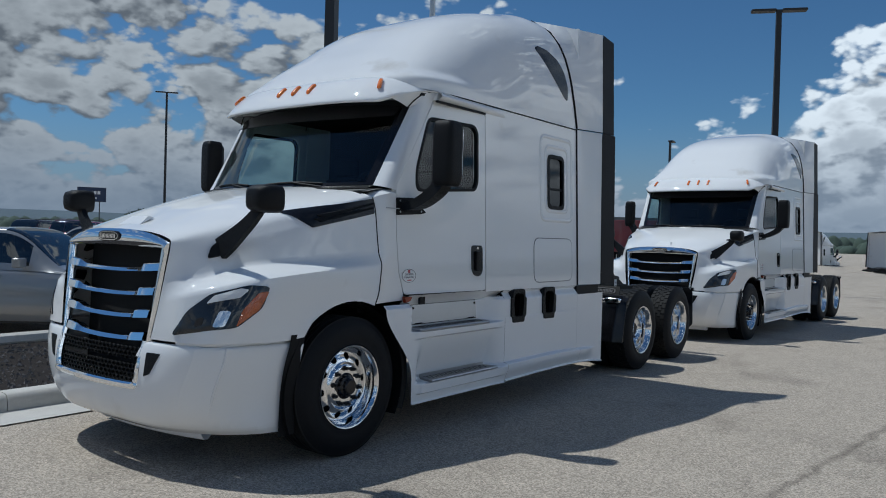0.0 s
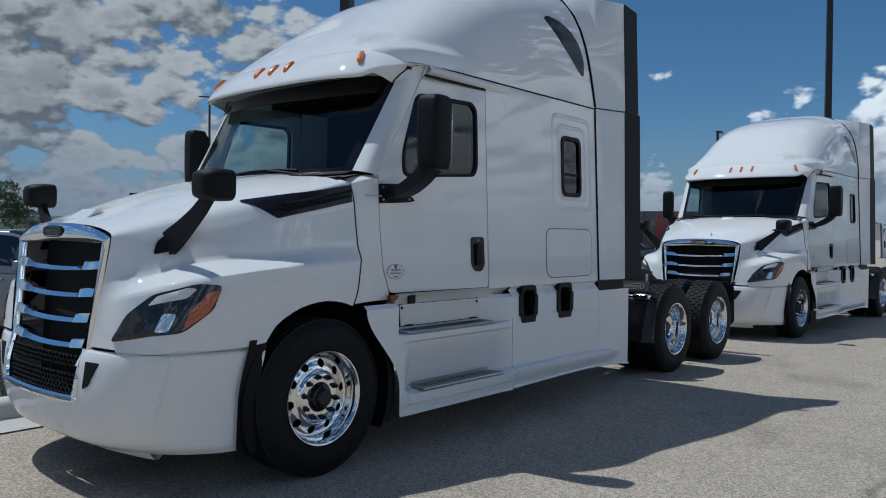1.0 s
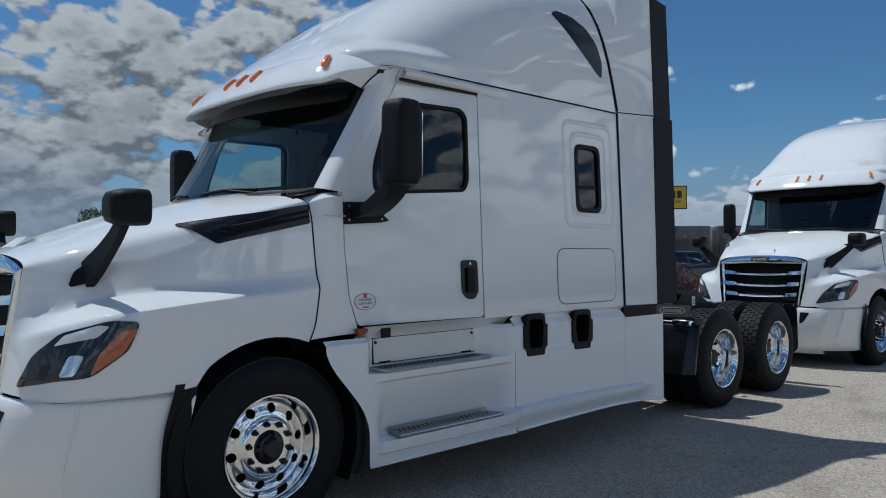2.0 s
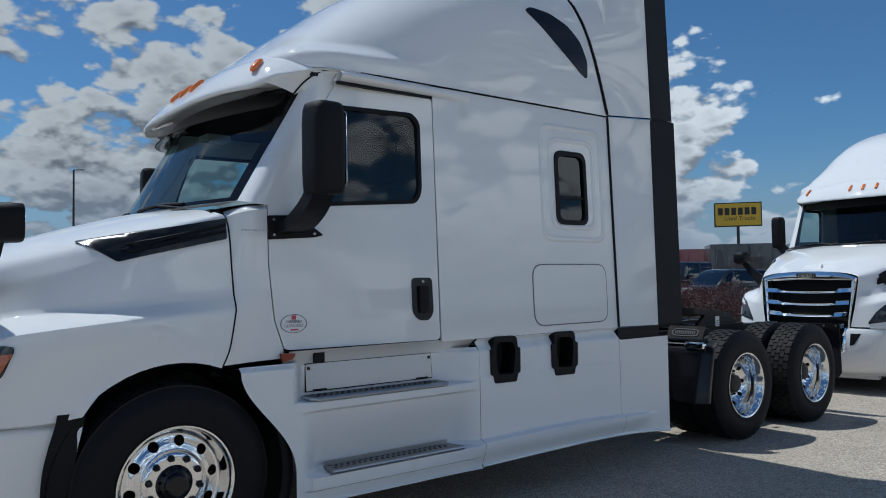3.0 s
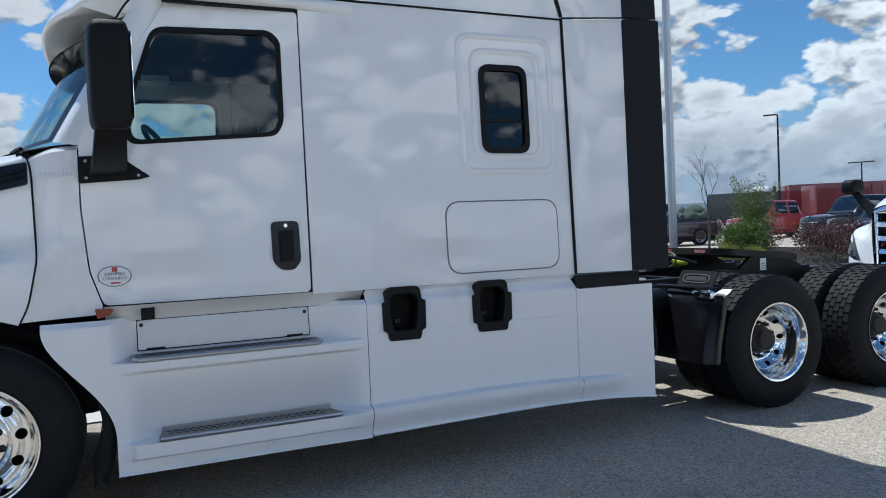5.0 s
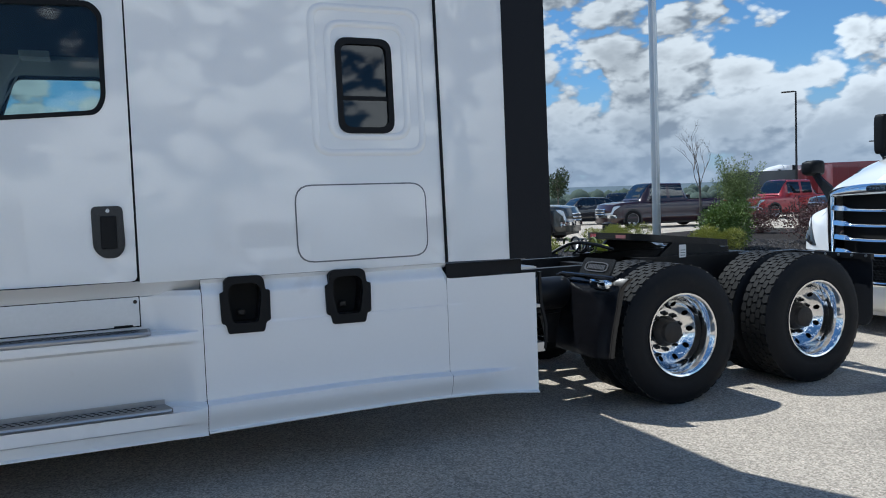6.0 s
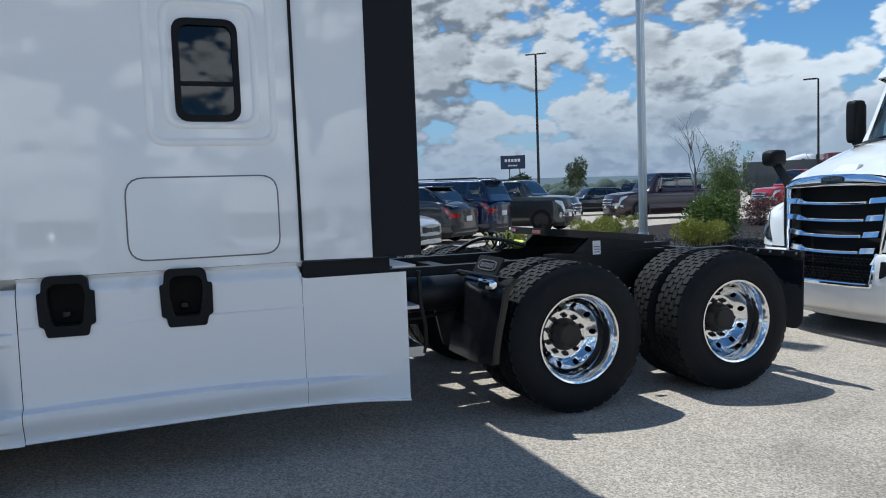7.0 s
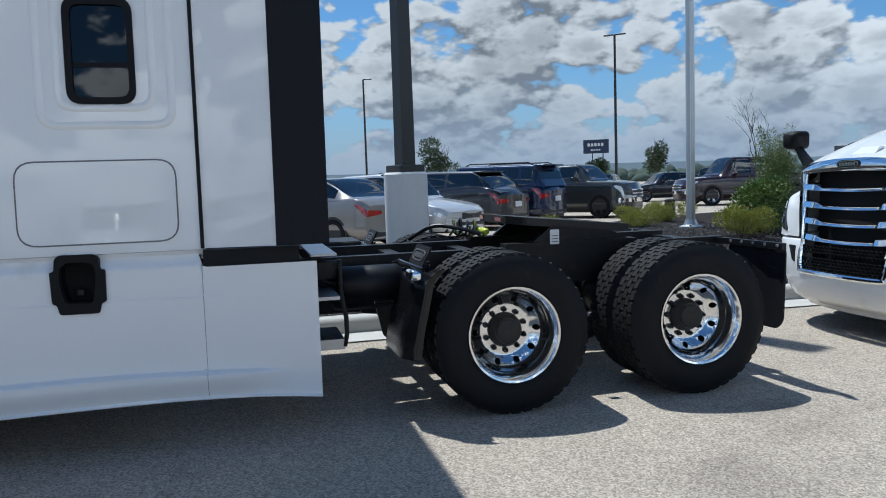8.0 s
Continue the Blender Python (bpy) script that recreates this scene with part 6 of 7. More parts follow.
def leaves(rnd, n, blobs, size, slim=0.4):
    s = Shape()
    for k in range(n):
        c, r = blobs[rnd.randrange(len(blobs))]
        d = Vector((rnd.gauss(0, 1), rnd.gauss(0, 1), rnd.gauss(0, 1))).normalized()
        q = Vector(c) + Vector((d.x * r[0], d.y * r[1], d.z * r[2])) * (rnd.uniform(0.35, 1.0) ** 0.5) * rnd.choice((1, 1, 1, 1.18))
        if q.z < 0.02:
            continue
        a = (d + Vector((rnd.uniform(-1, 1), rnd.uniform(-1, 1), rnd.uniform(-0.4, 1))) * 0.9).normalized()
        b = a.cross(Vector((rnd.uniform(-1, 1), rnd.uniform(-1, 1), rnd.uniform(-1, 1)))).normalized()
        l = size * rnd.uniform(0.6, 1.3)
        up = a.cross(b) * l * 0.12
        s.add([q, q + a * l * 0.5 + b * l * slim * 0.5 + up, q + a * l, q + a * l * 0.5 - b * l * slim * 0.5 + up], [[0, 1, 2], [0, 2, 3]])
    return s


def shrub(name, label, x, y, blobs, n, size, m, seed, slim=0.4, category="shrub"):
    rnd = random.Random(seed)
    t = thing(name, label, category, pose(x, y, island_z(x, y) if inside((x, y), EDGE) else ground_z(x, y)))
    part("foliage", leaves(rnd, n, blobs, size, slim), m, t, weld=False, sharp=10)
    tw = Shape()
    for k in range(14):
        c, r = blobs[rnd.randrange(len(blobs))]
        e = Vector(c) + Vector((rnd.uniform(-1, 1) * r[0], rnd.uniform(-1, 1) * r[1], rnd.uniform(0, 1) * r[2]))
        tw.tube([Vector((rnd.uniform(-0.1, 0.1), rnd.uniform(-0.1, 0.1), -0.05)), Vector((e.x * 0.5, e.y * 0.5, e.z * 0.4)), e], lambda u: 0.012 * (1.15 - u), 5)
    tagged(part("twiggy_stem", tw, TWIG, t, weld=False), kind="stuff")
    return t


def mound(seed, w, h, k=9):
    r = random.Random(seed)
    return [((r.uniform(-w, w) * 0.6, r.uniform(-w, w) * 0.6, h * r.uniform(0.25, 0.62)), (w * r.uniform(0.3, 0.5), w * r.uniform(0.3, 0.5), h * r.uniform(0.22, 0.42))) for _ in range(k)]


for i, (x, y, w, h) in enumerate(((-8.7, 11.3, 0.55, 0.46), (-5.45, 11.5, 0.44, 0.55), (-6.3, 8.2, 0.45, 0.45), (-9.7, 12.7, 0.5, 0.48))):
    shrub("juniper_shrub", "low yellow-green juniper spreading over the mulch", x, y, mound(20 + i, w, h), 6500, 0.045, LIME, 40 + i, 0.26)
rs = random.Random(8)
wisps = []
for k in range(44):  # arching feathery shoots above a rounded leafy base
    a, reach, top = rs.uniform(0, 6.28), rs.uniform(0.10, 0.58), rs.uniform(0.9, 1.75)
    for f in steps(0.45, 1.0, 7):
        wisps.append(((math.cos(a) * reach * f * f, math.sin(a) * reach * f * f, top * f), (0.07, 0.07, 0.10)))
shrub("tall_shrub", "tall loose green shrub with feathery tips", -6.25, 12.75, wisps, 15000, 0.055, FEATHER, 61, 0.2)
shrub("green_shrub", "rounded fresh green shrub with broad leaves", -5.95, 12.35, mound(33, 0.55, 1.05, 16), 7000, 0.055, GREEN, 62, 0.55)
for i, (x, y, w, h) in enumerate(((-5.9, 14.6, 0.75, 0.95), (-4.6, 14.9, 0.7, 0.85), (-6.0, 17.0, 0.8, 0.95), (-3.7, 17.4, 0.8, 0.9), (-2.9, 15.2, 0.6, 0.7), (-10.2, 17.4, 0.75, 0.8), (-9.1, 17.9, 0.8, 0.9), (-7.9, 18.0, 0.8, 0.95), (-7.0, 16.9, 0.7, 0.8))):
    shrub("barberry_shrub", "dark red barberry shrub with fine leaves", x, y, mound(70 + i, w, h), 2600, 0.06, PURPLE, 80 + i)
shrub("grass_tuft", "pale dry grass tuft in the mulch", -3.6, -1.3, [((0, 0, 0.1), (0.28, 0.28, 0.2))], 500, 0.16, LIME, 91, 0.08, "grass")


def branch(s, rnd, p, d, l, r, depth):
    q = p + d * l
    mid = p + d * l * 0.5 + Vector((rnd.uniform(-1, 1), rnd.uniform(-1, 1), 0)) * l * 0.05
    s.tube([p, mid, q], lambda u: r * (1 - 0.4 * u), 6)
    if depth:
        for _ in range(rnd.choice((2, 3))):
            branch(s, rnd, p.lerp(q, rnd.uniform(0.6, 1.0)), (d + Vector((rnd.uniform(-1, 1), rnd.uniform(-1, 1), rnd.uniform(-0.1, 0.7))) * 0.62).normalized(), l * rnd.uniform(0.55, 0.78), r * 0.55, depth - 1)


bare = thing("bare_sapling", "leafless grey sapling in the planting bed", "tree", pose(-9.7, 14.9, island_z(-9.7, 14.9)))
tr = Shape()
tr.tube([(0, 0, -0.1), (0.02, 0.01, 0.7), (0.0, 0, 1.5)], lambda u: 0.032 * (1.1 - 0.4 * u), 8)
part("trunk", tr, TWIG, bare)
rb = random.Random(4)
for _ in range(4):
    tw = Shape()
    branch(tw, rb, Vector((0, 0, rb.uniform(1.1, 1.5))), Vector((rb.uniform(-0.35, 0.35), rb.uniform(-0.35, 0.35), 1)).normalized(), 0.68, 0.010, 3)
    part("limb", tw, TWIG, bare, weld=False)


def small_tree(x, y, h, seed, label="small leafy young tree with an uneven crown"):
    rnd = random.Random(seed)
    t = thing("young_tree", label, "tree", pose(x, y, ground_z(x, y)))
    part("trunk", Shape().tube([(0, 0, -0.1), (0.05, 0, h * 0.35), (0, 0.04, h * 0.75)], lambda u: 0.07 * (1.2 - u), 8), TWIG, t)
    for _ in range(6):
        lb = Shape()
        branch(lb, rnd, Vector((0, 0, h * rnd.uniform(0.3, 0.6))), Vector((rnd.uniform(-1, 1), rnd.uniform(-1, 1), 0.9)).normalized(), h * 0.24, 0.03, 2)
        part("limb", lb, TWIG, t, weld=False)
    blobs = [((rnd.uniform(-1, 1) * h * 0.2, rnd.uniform(-1, 1) * h * 0.2, h * rnd.uniform(0.42, 0.88)), (h * rnd.uniform(0.10, 0.17),) * 2 + (h * rnd.uniform(0.08, 0.14),)) for _ in range(12)]
    part("crown", leaves(rnd, 3200, blobs, 0.2, 0.5), FAR_GREEN, t, weld=False, sharp=10)


small_tree(-56.2, 19.3, 5.2, 3)
small_tree(-58.8, 40.8, 4.9, 5)
small_tree(-62.0, 36.5, 3.4, 9)

# far woods: ragged rows of crowns round the whole horizon
woods = Shape()
rw = random.Random(12)


def crown_row(radius, h0, h1, step_m, deep, a0=0.0, a1=2 * math.pi):
    n = int(radius * (a1 - a0) / step_m)
    for k in range(n):
        a = a0 + (a1 - a0) * (k + rw.uniform(-0.4, 0.4)) / n
        r = radius + rw.uniform(-deep, deep)
        h = (h0 + (h1 - h0) * (0.5 + 0.5 * noise.noise(Vector((math.cos(a) * 6, math.sin(a) * 6, radius))))) * rw.uniform(0.75, 1.15)
        c = Vector((math.cos(a) * r, math.sin(a) * r, -1.0))
        w = step_m * rw.uniform(0.8, 1.5)
        m, rings = 7, []
        for z, s in ((0, 0.8), (0.3, 1.0), (0.6, 0.92), (0.85, 0.62), (0.97, 0.28), (1.0, 0.03)):
            rings.append([c + Vector((math.cos(t) * w * s * rw.uniform(0.75, 1.2), math.sin(t) * w * s * rw.uniform(0.75, 1.2), (h + 1) * z * rw.uniform(0.93, 1.06))) for t in steps(0, 2 * math.pi, m)[:-1]])
        woods.loft(rings, caps=False)


crown_row(260, 1.8, 5.0, 2.4, 25)
crown_row(420, 5, 10, 4.5, 40)
# bluer than the near leaves: distance haze is mixed into the colour
WOOD = mat("distant woods", (0.055, 0.080, 0.062), 0.95, var=0.4, scale=0.2, fine=2.0)
tagged(part("far_woods", woods, WOOD, weld=False, sharp=180), "hazy green woods along the horizon", "woods", kind="stuff")
near_woods = Shape()
woods = near_woods
crown_row(120, 4.0, 7.5, 2.2, 7, 1.46, 1.66)
tagged(part("tree_belt", near_woods, FAR_GREEN, weld=False, sharp=180), "belt of green trees behind the far trucks", "woods", kind="stuff")
# the hills' blue-grey is distance haze put into their colour
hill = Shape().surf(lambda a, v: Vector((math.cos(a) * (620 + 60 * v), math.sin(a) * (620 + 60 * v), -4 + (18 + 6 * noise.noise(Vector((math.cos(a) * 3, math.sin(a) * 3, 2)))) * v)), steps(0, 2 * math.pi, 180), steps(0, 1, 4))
tagged(part("far_hills", hill, mat("haze tinted hills", (0.10, 0.135, 0.16), 1.0, var=0.25, scale=0.02, fine=0.3)), "low hills on the horizon, tinted blue-grey for haze", "hills", kind="structure")
# ---------------------------------------------------------------- parked cars
CAR_TRIM = mat("black car trim", (0.02, 0.02, 0.021), 0.5, var=0.2, scale=8)
LAMP_CLEAR = mat("clear car lamp", (0.62, 0.64, 0.66), 0.15, 0.4, var=0.2, scale=20, coat=0.8)
CAR_ALLOY = mat("car alloy", (0.50, 0.50, 0.51), 0.3, 0.9, var=0.15, scale=10)


def car_paint(name, col, metal=0.35):
    return mat(name, col, 0.34, metal, var=0.04, scale=3, coat=0.9, dirt=tuple(c * 0.85 + 0.004 for c in col), dirt_at=0.66)


car_wheel_meshes = {}


def car_wheel(r):
    if r not in car_wheel_meshes:
        ty = Shape().lathe([(-0.10, r * 0.66), (-0.105, r * 0.86), (-0.08, r * 0.985), (0.08, r * 0.985), (0.105, r * 0.93), (0.108, r * 0.80), (0.10, r * 0.66)], 36).mesh("tyre", TYRE, 40)
        rm = Shape().lathe([(0.10, r * 0.67), (0.085, r * 0.62), (0.03, r * 0.60), (-0.08, r * 0.60)], 36)
        for k in range(5):
            a = 2 * math.pi * k / 5
            for s in (-1, 1):
                d, e = Vector((0, math.cos(a + 0.14 * s), math.sin(a + 0.14 * s))), Vector((0, -math.sin(a), math.cos(a))) * 0.022
                p, q = Vector((0.075, 0, 0)) + d * 0.05, Vector((0.085, 0, 0)) + d * r * 0.64
                rm.add([p - e, p + e, q + e, q - e, p - e + Vector((-0.03, 0, 0)), p + e + Vector((-0.03, 0, 0)), q + e + Vector((-0.03, 0, 0)), q - e + Vector((-0.03, 0, 0))],
                       [[0, 1, 2, 3], [0, 4, 5, 1], [3, 2, 6, 7], [1, 5, 6, 2], [0, 3, 7, 4]])
        rm.lathe([(0.085, 0), (0.085, 0.05), (0.06, 0.06)], 14)
        dk = Shape().lathe([(-0.03, 0), (-0.03, r * 0.62)], 24).mesh("brake_disc", CAR_TRIM)
        car_wheel_meshes[r] = (ty, rm.mesh("rim", CAR_ALLOY, 30), dk)
    return car_wheel_meshes[r]


# side profiles along the car, 0 at the nose and 1 at the tail: bonnet and deck line; then the glasshouse corners
KINDS = {
    "sedan": (spline((0, 0.62), (0.04, 0.72), (0.28, 0.90), (0.5, 0.94), (0.80, 1.00), (0.95, 0.98), (1.0, 0.86)), (0.27, 0.45, 0.70, 0.90)),
    "hatch": (spline((0, 0.66), (0.04, 0.82), (0.26, 0.98), (0.5, 1.04), (0.85, 1.12), (0.97, 1.02), (1.0, 0.88)), (0.24, 0.42, 0.78, 0.985)),
    "suv": (spline((0, 0.70), (0.03, 0.90), (0.25, 1.04), (0.5, 1.08), (0.9, 1.12), (0.98, 1.08), (1.0, 0.95)), (0.24, 0.38, 0.93, 0.99)),
    "pickup": (spline((0, 0.80), (0.02, 1.05), (0.24, 1.16), (0.5, 1.18), (0.95, 1.18), (1.0, 1.16)), (0.25, 0.36, 0.60, 0.645)),
}


def car(kind, label, x, y, heading, paint, length, width, height, wheel_r=0.33, tail_lamp=None, dark_rim=False, z=None):
    """heading: degrees from +x; built with its nose towards +x."""
    deck, (sa, sb, sc_, sd) = KINDS[kind]
    t = thing("parked_car" if kind != "pickup" else "pickup_truck", label, "car" if kind != "pickup" else "pickup", pose(x, y, ground_z(x, y) if z is None else z, 0, 0, heading))
    hw, floor_z = width / 2, 0.22 if kind == "sedan" else 0.28
    g = deck(0.5)

    def half(s):
        return hw * (1 - 0.16 * soft(s, 0.10, 0.0) ** 2 - 0.10 * soft(s, 0.92, 1.0) ** 2)

    def end(s, k):  # rounds nose and tail in plan
        return (0.5 - s) * length - 0.20 * k**3 * soft(s, 0.16, 0.0) + 0.14 * k**3 * soft(s, 0.88, 1.0)

    def body_at(s, v):
        w, top = half(s), deck(s)
        rows = ((0.90, floor_z), (1.0, floor_z + 0.16), (1.0, 0.55), (0.985, top - 0.18), (0.93, top - 0.03), (0.80, top), (0.0, top + 0.03))
        k = v * (len(rows) - 1)
        a = spline(*[(i, r[0]) for i, r in enumerate(rows)])(k)
        zz = spline(*[(i, r[1]) for i, r in enumerate(rows)])(k)
        return Vector((end(s, min(abs(a), 1)), w * a, zz))

    def roof_line(s):
        if s < sb:
            return deck(sa) + (height - deck(sa)) * math.sin(soft(s, sa - 0.02, sb + 0.03) * math.pi / 2)
        if s > sc_:
            return height - 0.03 - (height - 0.03 - deck(sd)) * soft(s, sc_ - 0.02, sd + 0.015)
        return height - 0.03 * (s - sb) / (sc_ - sb)

    def house_at(s, v):
        w, base, top = half(s) * 0.94, deck(s) - 0.03, max(roof_line(s), deck(s) - 0.02)
        rows = ((1.0, 0.0), (0.94, 0.35), (0.83, 0.86), (0.74, 0.97), (0.5, 1.0), (0.0, 1.015))
        k = v * (len(rows) - 1)
        a = spline(*[(i, r[0]) for i, r in enumerate(rows)])(k)
        h = spline(*[(i, r[1]) for i, r in enumerate(rows)])(k)
        return Vector(((0.5 - s) * length, w * a, base + (top - base) * h))

    def glazed(s, v):
        mid = (sb + sc_) / 2
        pil = (abs(s - mid) > 0.012) and (kind not in ("suv",) or abs(s - (sc_ - 0.10)) > 0.012)
        side_ = 0.10 < v < 0.40 and sa + 0.085 < s < sd - (0.10 if kind == "sedan" else 0.05) and pil
        front = s < sb - 0.01 and v > 0.47 and s > sa + 0.015
        rear = s > sc_ + 0.012 and v > 0.47 and s < sd - 0.02
        return side_ or front or rear

    su, sv = steps(sa, sd, 64), steps(0, 1, 30)
    bs = Shape().surf(body_at, steps(0, 1, 44), steps(0, 1, 24))
    flip = lambda sh: sh.add([(p.x, -p.y, p.z) for p in sh.v], [f[::-1] for f in sh.f])
    tree = Shape().surf(body_at, steps(0, 1, 44), steps(0, 1, 24)).tree()
    body_ob = part("body", flip(bs), paint, t, sharp=40)

    def cap(s):  # closes nose and tail
        def at(a, v):
            q = body_at(s, v)
            k = abs(a) * q.y / half(s)
            return Vector((end(s, min(k, 1)), a * q.y, q.z))
        return Shape().surf(at, steps(-1, 1, 16), steps(0, 1, 24))
    part("nose", cap(0.0), paint, body_ob)
    part("tail", cap(1.0), paint, body_ob)
    part("cabin_roof", flip(Shape().surf(house_at, su, sv, skip=glazed)), paint, t, sharp=50)
    gl = part("window_glass", flip(Shape().surf(house_at, su, sv, skip=lambda s, v: not glazed(s, v))), CAR_GLASS, t, sharp=50)
    part("cabin_trim", Shape().soft_box((0.5 - sd) * length + 0.5, (0.5 - sa) * length - 0.7, -hw * 0.8, hw * 0.8, 0.5, g + 0.02, 0.1), CAR_TRIM, t)
    for sx in (0.02 + (sb + sc_) / 2, (sb + sc_) / 2 + 0.20):
        for side_y in (-0.36, 0.36):
            part("seat_back", Shape().soft_box((0.5 - sx) * length - 0.08, (0.5 - sx) * length + 0.08, side_y - 0.22, side_y + 0.22, 0.5, g + 0.22, 0.06), CAR_TRIM, t)
    part("underbody", Shape().box(-0.46 * length, 0.46 * length, -hw * 0.8, hw * 0.8, 0.18, 0.42), CAR_TRIM, t)
    ty, rm, dk = car_wheel(wheel_r)
    if dark_rim:
        rm_dark = rm.copy()
        rm_dark.materials.clear()
        rm_dark.materials.append(CAR_TRIM)
    for ax in (0.185, 0.80 if kind != "pickup" else 0.78):
        wx = (0.5 - ax) * length
        for s in (-1, 1):
            arch_r = wheel_r * 1.13
            ring = [(wx + arch_r * math.cos(a), wheel_r + arch_r * math.sin(a)) for a in steps(-0.25, math.pi + 0.25, 20)]
            part("wheel_arch", Shape().panel(ring, lambda a, b, d, s=s: Vector((a, s * (half(ax) * 1.004 - d), b)), thick=0.12), CAR_TRIM, t)
            w = part("wheel", ty, TYRE, t, m=pose(wx, s * (half(ax) - 0.085), wheel_r, 0, 0, 90 if s > 0 else -90))
            part("rim", rm_dark if dark_rim else rm, CAR_ALLOY, w)
            part("brake_disc", dk, CAR_TRIM, w)
    for s in (-1, 1):
        o = Shape().soft_box(-0.06, 0.06, 0, 0.20, 0, 0.13, 0.04, m=pose((0.5 - sa - 0.10) * length, s * half(0.4) * 0.97 - (0.20 if s < 0 else 0), g + 0.0))
        part("mirror", o, paint, t)
        for q in (0.44, 0.64):
            if q < sc_ - 0.02:
                part("door_handle", Shape().soft_box((0.5 - q) * length - 0.1, (0.5 - q) * length + 0.06, s * half(q) * 0.995 - 0.015, s * half(q) * 0.995 + 0.015, g - 0.13, g - 0.105, 0.008), paint, t)
    up_ = (0, 0, 1)
    nose_y = hw * 0.52

    def front_patch(name, poly, m, lift=0.008, label_=""):
        part(name, onto(tree_full, (length / 2 + 0.6, 0, 0), (0, 1, 0), up_, poly, lift, thick=0.02, step=0.06, reach=1.6), m, t, label_)

    def rear_patch(name, poly, m, lift=0.008, label_=""):
        part(name, onto(tree_full, (-length / 2 - 0.6, 0, 0), (0, -1, 0), up_, poly, lift, thick=0.02, step=0.06, reach=1.6), m, t, label_)

    full = flip(Shape().surf(body_at, steps(0, 1, 44), steps(0, 1, 24)))
    for e in (cap(0.0), cap(1.0)):
        full.add(e.v, e.f)
    tree_full = full.tree()
    h0 = deck(0.0)

    def wrap_lamp(name, tail, s, reach, v0, v1, a_in, m_, label_):
        """A lamp that follows the body round its corner, tapering along the side and towards the middle."""
        e = 1.0 if tail else 0.0
        sgn = -1 if tail else 1

        def flank(f, k):
            lo, hi = v0 + 0.6 * (v1 - v0) * f, v1 - 0.12 * (v1 - v0) * f
            q = body_at(e + sgn * reach * f, lo + (hi - lo) * k)
            return Vector((q.x + sgn * 0.008 * (1 - f), s * (q.y + 0.007), q.z))

        def face(f, k):
            q = body_at(e, v0 + (v1 - v0) * (k * (1 - 0.55 * f) + 0.4 * f))
            g_ = (1 - (1 - a_in) * f) * q.y
            return Vector((end(e, min(g_ / half(e), 1)) + sgn * 0.009, s * (g_ + 0.006 * (1 - f)), q.z))
        part(name, Shape().surf(flank, steps(0, 1, 8), steps(0, 1, 5)).surf(face, steps(0, 1, 8), steps(0, 1, 5)), m_, t, label_)
    for s in (-1, 1):
        wrap_lamp("headlight", False, s, 0.07, 0.44, 0.60, 0.55, LAMP_CLEAR, "clear wrap-round headlight")
        wrap_lamp("tail_lamp", True, s, 0.065, 0.455, 0.60, 0.60, RED, "red wrap-round tail lamp")
    if kind == "pickup":
        front_patch("grille", rrect(-hw * 0.5, h0 - 0.22, hw * 0.5, h0 + 0.10, 0.03), CAR_TRIM)
        for k in range(3):
            front_patch("grille_bar", rrect(-hw * 0.5, h0 - 0.17 + 0.10 * k, hw * 0.5, h0 - 0.12 + 0.10 * k, 0.01), CHROME, 0.03)
        front_patch("bumper_bar", rrect(-hw * 0.92, 0.46, hw * 0.92, 0.62, 0.03), CHROME, 0.05)
        part("bed_cover", Shape().box(-0.49 * length, (0.5 - sd) * length - 0.05, -hw * 0.86, hw * 0.86, deck(0.9) + 0.02, deck(0.9) + 0.035), CAR_TRIM, t)
    else:
        front_patch("grille", rrect(-hw * 0.42, h0 - 0.16, hw * 0.42, h0 - 0.02, 0.03), CAR_TRIM)
        front_patch("air_intake", rrect(-hw * 0.6, 0.30, hw * 0.6, 0.42, 0.04), CAR_TRIM)
        front_patch("badge", rrect(-0.05, h0 - 0.12, 0.05, h0 - 0.06, 0.02), CHROME, 0.02)
    rear_patch("number_plate", rrect(-0.16, deck(1) - 0.30, 0.16, deck(1) - 0.16, 0.01), DECAL, 0.012)
    rear_patch("rear_valance", rrect(-hw * 0.8, floor_z + 0.02, hw * 0.8, floor_z + 0.16, 0.03), CAR_TRIM)
    if kind == "suv":
        for s in (-1, 1):
            part("roof_rail", Shape().tube([((0.5 - sb - 0.03) * length, s * hw * 0.66, height - 0.01), ((0.5 - sb - 0.06) * length, s * hw * 0.66, height + 0.05), ((0.5 - sc_ + 0.06) * length, s * hw * 0.66, height + 0.03), ((0.5 - sc_ + 0.03) * length, s * hw * 0.66, height - 0.03)], 0.018, 8), CAR_TRIM, t)
    if kind in ("hatch", "suv"):
        part("spoiler", Shape().soft_box((0.5 - sc_) * length - 0.22, (0.5 - sc_) * length + 0.05, -hw * 0.66, hw * 0.66, height - 0.075, height - 0.035, 0.02), paint, t)
    return t


SILVER, TAUPE, PEARL = car_paint("silver car paint", (0.26, 0.265, 0.27)), car_paint("warm grey car paint", (0.27, 0.255, 0.24)), car_paint("pale silver car paint", (0.55, 0.56, 0.57))
GRAPHITE, BLUE, MOSS = car_paint("graphite car paint", (0.034, 0.034, 0.037)), car_paint("dark blue car paint", (0.006, 0.017, 0.06)), car_paint("grey green car paint", (0.034, 0.038, 0.036))
INK, MAROON, CHERRY, SNOW = car_paint("black car paint", (0.012, 0.012, 0.014)), car_paint("maroon car paint", (0.026, 0.004, 0.006), 0.1), car_paint("red car paint", (0.36, 0.02, 0.02), 0.1), car_paint("white car paint", (0.75, 0.75, 0.74), 0.0)
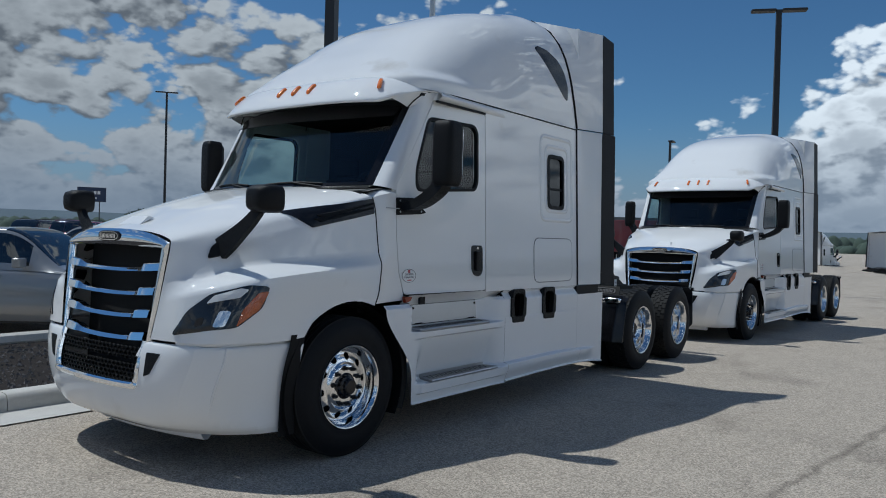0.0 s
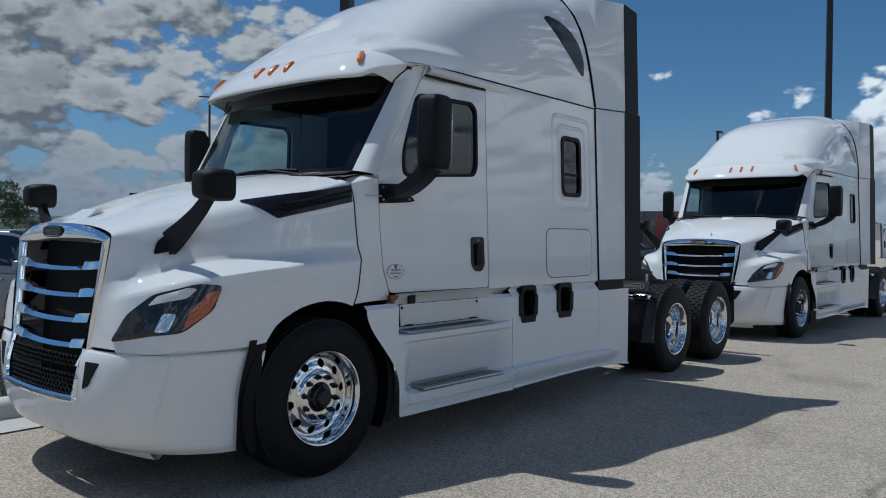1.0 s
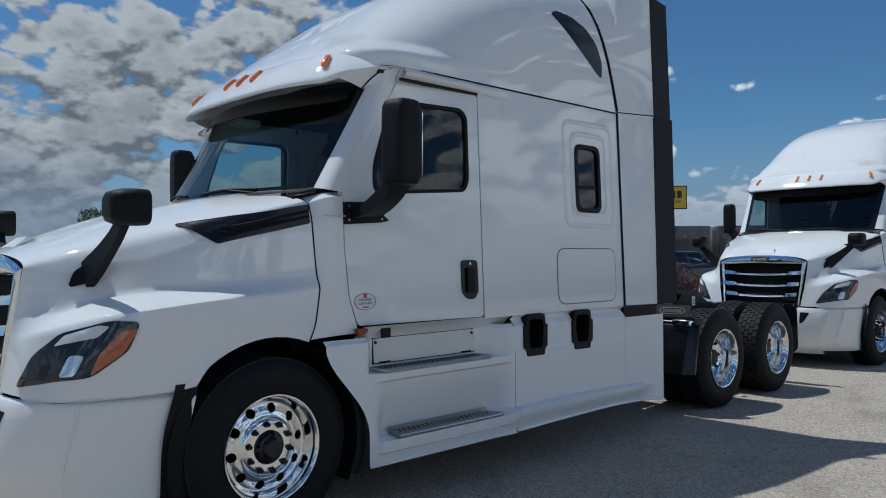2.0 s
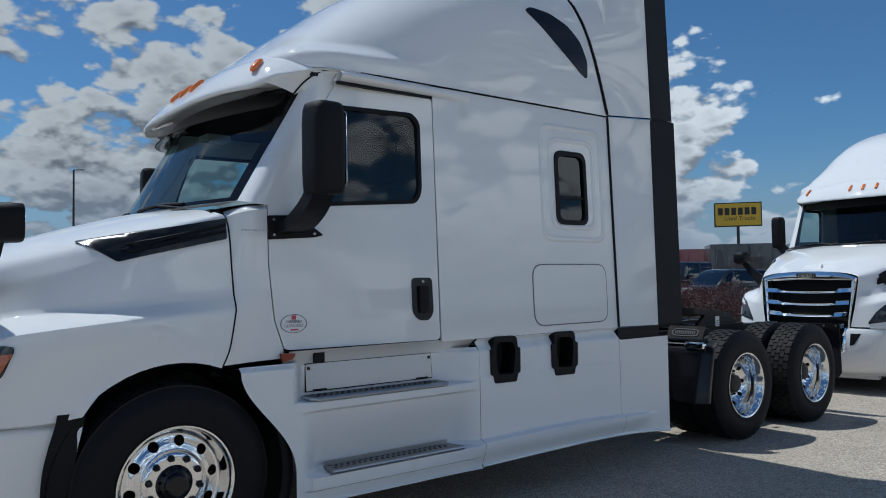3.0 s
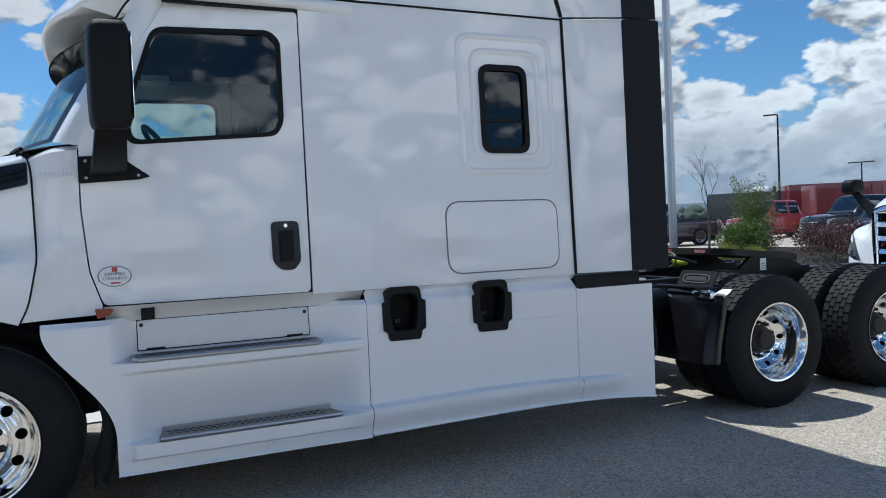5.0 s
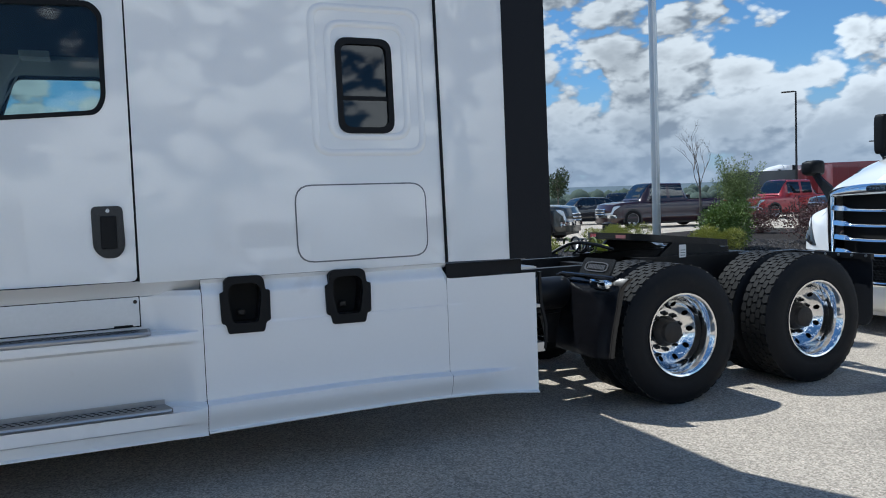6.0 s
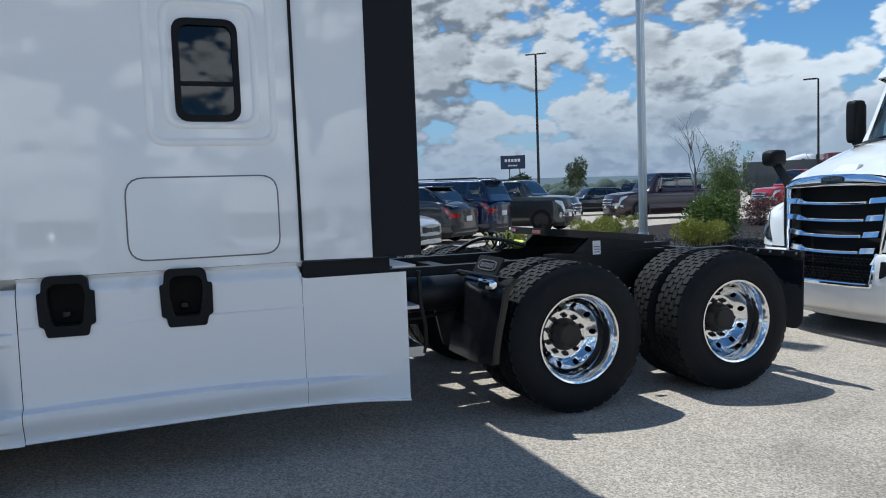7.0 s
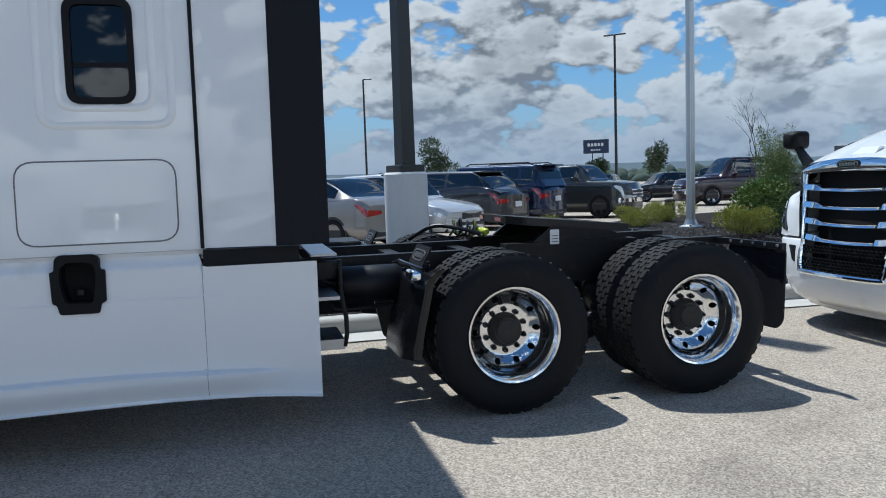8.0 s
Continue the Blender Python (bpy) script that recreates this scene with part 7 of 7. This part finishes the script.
car("sedan", "silver four-door sedan parked beyond the planting bed", -6.65, 1.1, 40, SILVER, 4.75, 1.83, 1.47)
car("sedan", "warm grey compact sedan with red wrap-round tail lamps", -10.95, 5.0, 220, TAUPE, 4.53, 1.77, 1.44, 0.31)
car("sedan", "pale silver sedan facing the trucks", -12.15, 6.87, 40, PEARL, 4.57, 1.79, 1.50, 0.31)
car("hatch", "graphite crossover hatchback with red tail lamps", -14.95, 9.05, 220, GRAPHITE, 4.36, 1.80, 1.56)
car("suv", "dark blue estate SUV with roof rails", -16.5, 10.7, 220, BLUE, 4.6, 1.79, 1.72)
car("pickup", "grey-green pickup with black wheels", -18.1, 13.9, 40, MOSS, 5.0, 1.78, 1.70, 0.37, dark_rim=True)
car("sedan", "black sedan parked with its nose out", -29.5, 24.5, -100, INK, 4.65, 1.80, 1.46)
car("pickup", "maroon pickup with a chrome grille", -22.3, 23.8, -100, MAROON, 5.9, 2.03, 1.95, 0.40)
car("pickup", "bright red crew-cab pickup", -24.9, 34.4, -95, CHERRY, 6.0, 2.03, 2.0, 0.40)
car("pickup", "black pickup with a large chrome grille", -15.9, 29.6, -105, INK, 5.8, 2.03, 1.90, 0.40)
car("sedan", "black sedan behind the dark red shrubs", -9.0, 21.5, -110, INK, 4.8, 1.85, 1.47)
for i, (px, py, k, pm) in enumerate(((-36, 15, "suv", MAROON), (-31, 14.5, "suv", CHERRY), (-40, 20, "sedan", INK), (-27, 16.5, "sedan", MOSS), (-44, 14, "hatch", CHERRY), (-33, 22.5, "sedan", SILVER), (-47, 26, "suv", INK), (-38, 33, "suv", BLUE), (-30, 31, "sedan", SNOW))):
    car(k, ("far parked %s in the lot row" % {"suv": "estate car", "sedan": "sedan", "hatch": "hatchback"}[k]) + " with " + {MAROON: "maroon", CHERRY: "red", INK: "black", MOSS: "grey-green", SILVER: "silver", BLUE: "blue", SNOW: "white"}[pm] + " paint", px, py, -60 + 9 * (i % 3), pm, 4.6, 1.82, 1.72 if k == "suv" else 1.48)

# ---------------------------------------------------------------- far trucks and trailers
for m in (pose(-3.4, 67.0, -0.9, 0, 0, 182), pose(-8.6, 68.5, -0.9, 0, 0, 170), pose(-48.5, 54.5, ground_z(-48, 54), 0, 0, -35)):
    far = copy_thing(truck_a, m)
    tagged(far, "distant white semi truck at the far side of the lot", "truck", group="far trucks")

for y in (-5.0, 0.2, 5.6, 11.0):
    facing = copy_thing(truck_a, pose(19.0, y, 0, 0, 0, -90))
    tagged(facing, "white semi truck parked facing the lane", "truck", group="trucks across the lane")


def trailer(label, x, y, heading, paint, length=9.0, h=2.9, roof=3.9):
    t = thing("box_trailer", label, "trailer", pose(x, y, ground_z(x, y), 0, 0, heading))
    part("box", Shape().soft_box(-length / 2, length / 2, -1.27, 1.27, roof - h, roof, 0.05), paint, t)
    for k in range(int(length / 0.6)):
        for s in (-1, 1):
            part("side_post", Shape().box(-length / 2 + 0.3 + 0.6 * k, -length / 2 + 0.36 + 0.6 * k, s * 1.27 - 0.02, s * 1.27 + 0.02, roof - h + 0.05, roof - 0.05), paint, t)
    part("chassis", Shape().box(-length / 2 + 0.3, length / 2 - 0.3, -0.9, 0.9, roof - h - 0.25, roof - h), STEEL, t)
    ty, rm, dk = car_wheel(0.5)
    for wx in (-length / 2 + 1.0, -length / 2 + 2.3, length / 2 - 1.2):
        for s in (-1, 1):
            w = part("wheel", ty, TYRE, t, m=pose(wx, s * 1.12, 0.5, 0, 0, 90 if s > 0 else -90))
            part("rim", rm, CAR_ALLOY, w)
    return t


BOX_RED, BOX_GREY = car_paint("dark red trailer paint", (0.16, 0.016, 0.022), 0.0), car_paint("dark grey trailer paint", (0.045, 0.05, 0.052), 0.0)
trailer("dark red box trailer beyond the parked cars", -28.5, 44.5, 60, BOX_RED, 4.6, 2.2, 3.0)
trailer("dark red box trailer beyond the parked cars", -32.5, 49.5, 55, BOX_RED, 8.0, 2.3, 3.3)
trailer("dark red box truck body behind the white semi trucks", -10.0, 31.6, 115, BOX_RED, 3.0, 1.5, 2.45)
trailer("dark grey box trailer beyond the parked cars", -19.0, 39.5, 40, BOX_GREY, 4.0, 2.2, 3.0)
trailer("dark grey box trailer beyond the parked cars", -15.6, 42.5, 40, BOX_GREY, 4.0, 2.2, 3.0)
trailer("dark grey box trailer beyond the parked cars", -38.0, 47.0, 40, BOX_GREY, 7.0, 2.2, 3.0)
bol = thing("bollard", "short dark bollard light at the bed's edge", "bollard", pose(-15.6, 16.25, ground_z(-15.6, 16.2)))
part("post", Shape().lathe([(-0.1, 0.16), (0.42, 0.16), (0.47, 0.12), (0.47, 0)], 18, axis="z"), POLE_BLACK, bol)
part("cap", Shape().lathe([(0.45, 0.17), (0.50, 0.17), (0.54, 0.10), (0.55, 0)], 18, axis="z"), STEEL, bol)
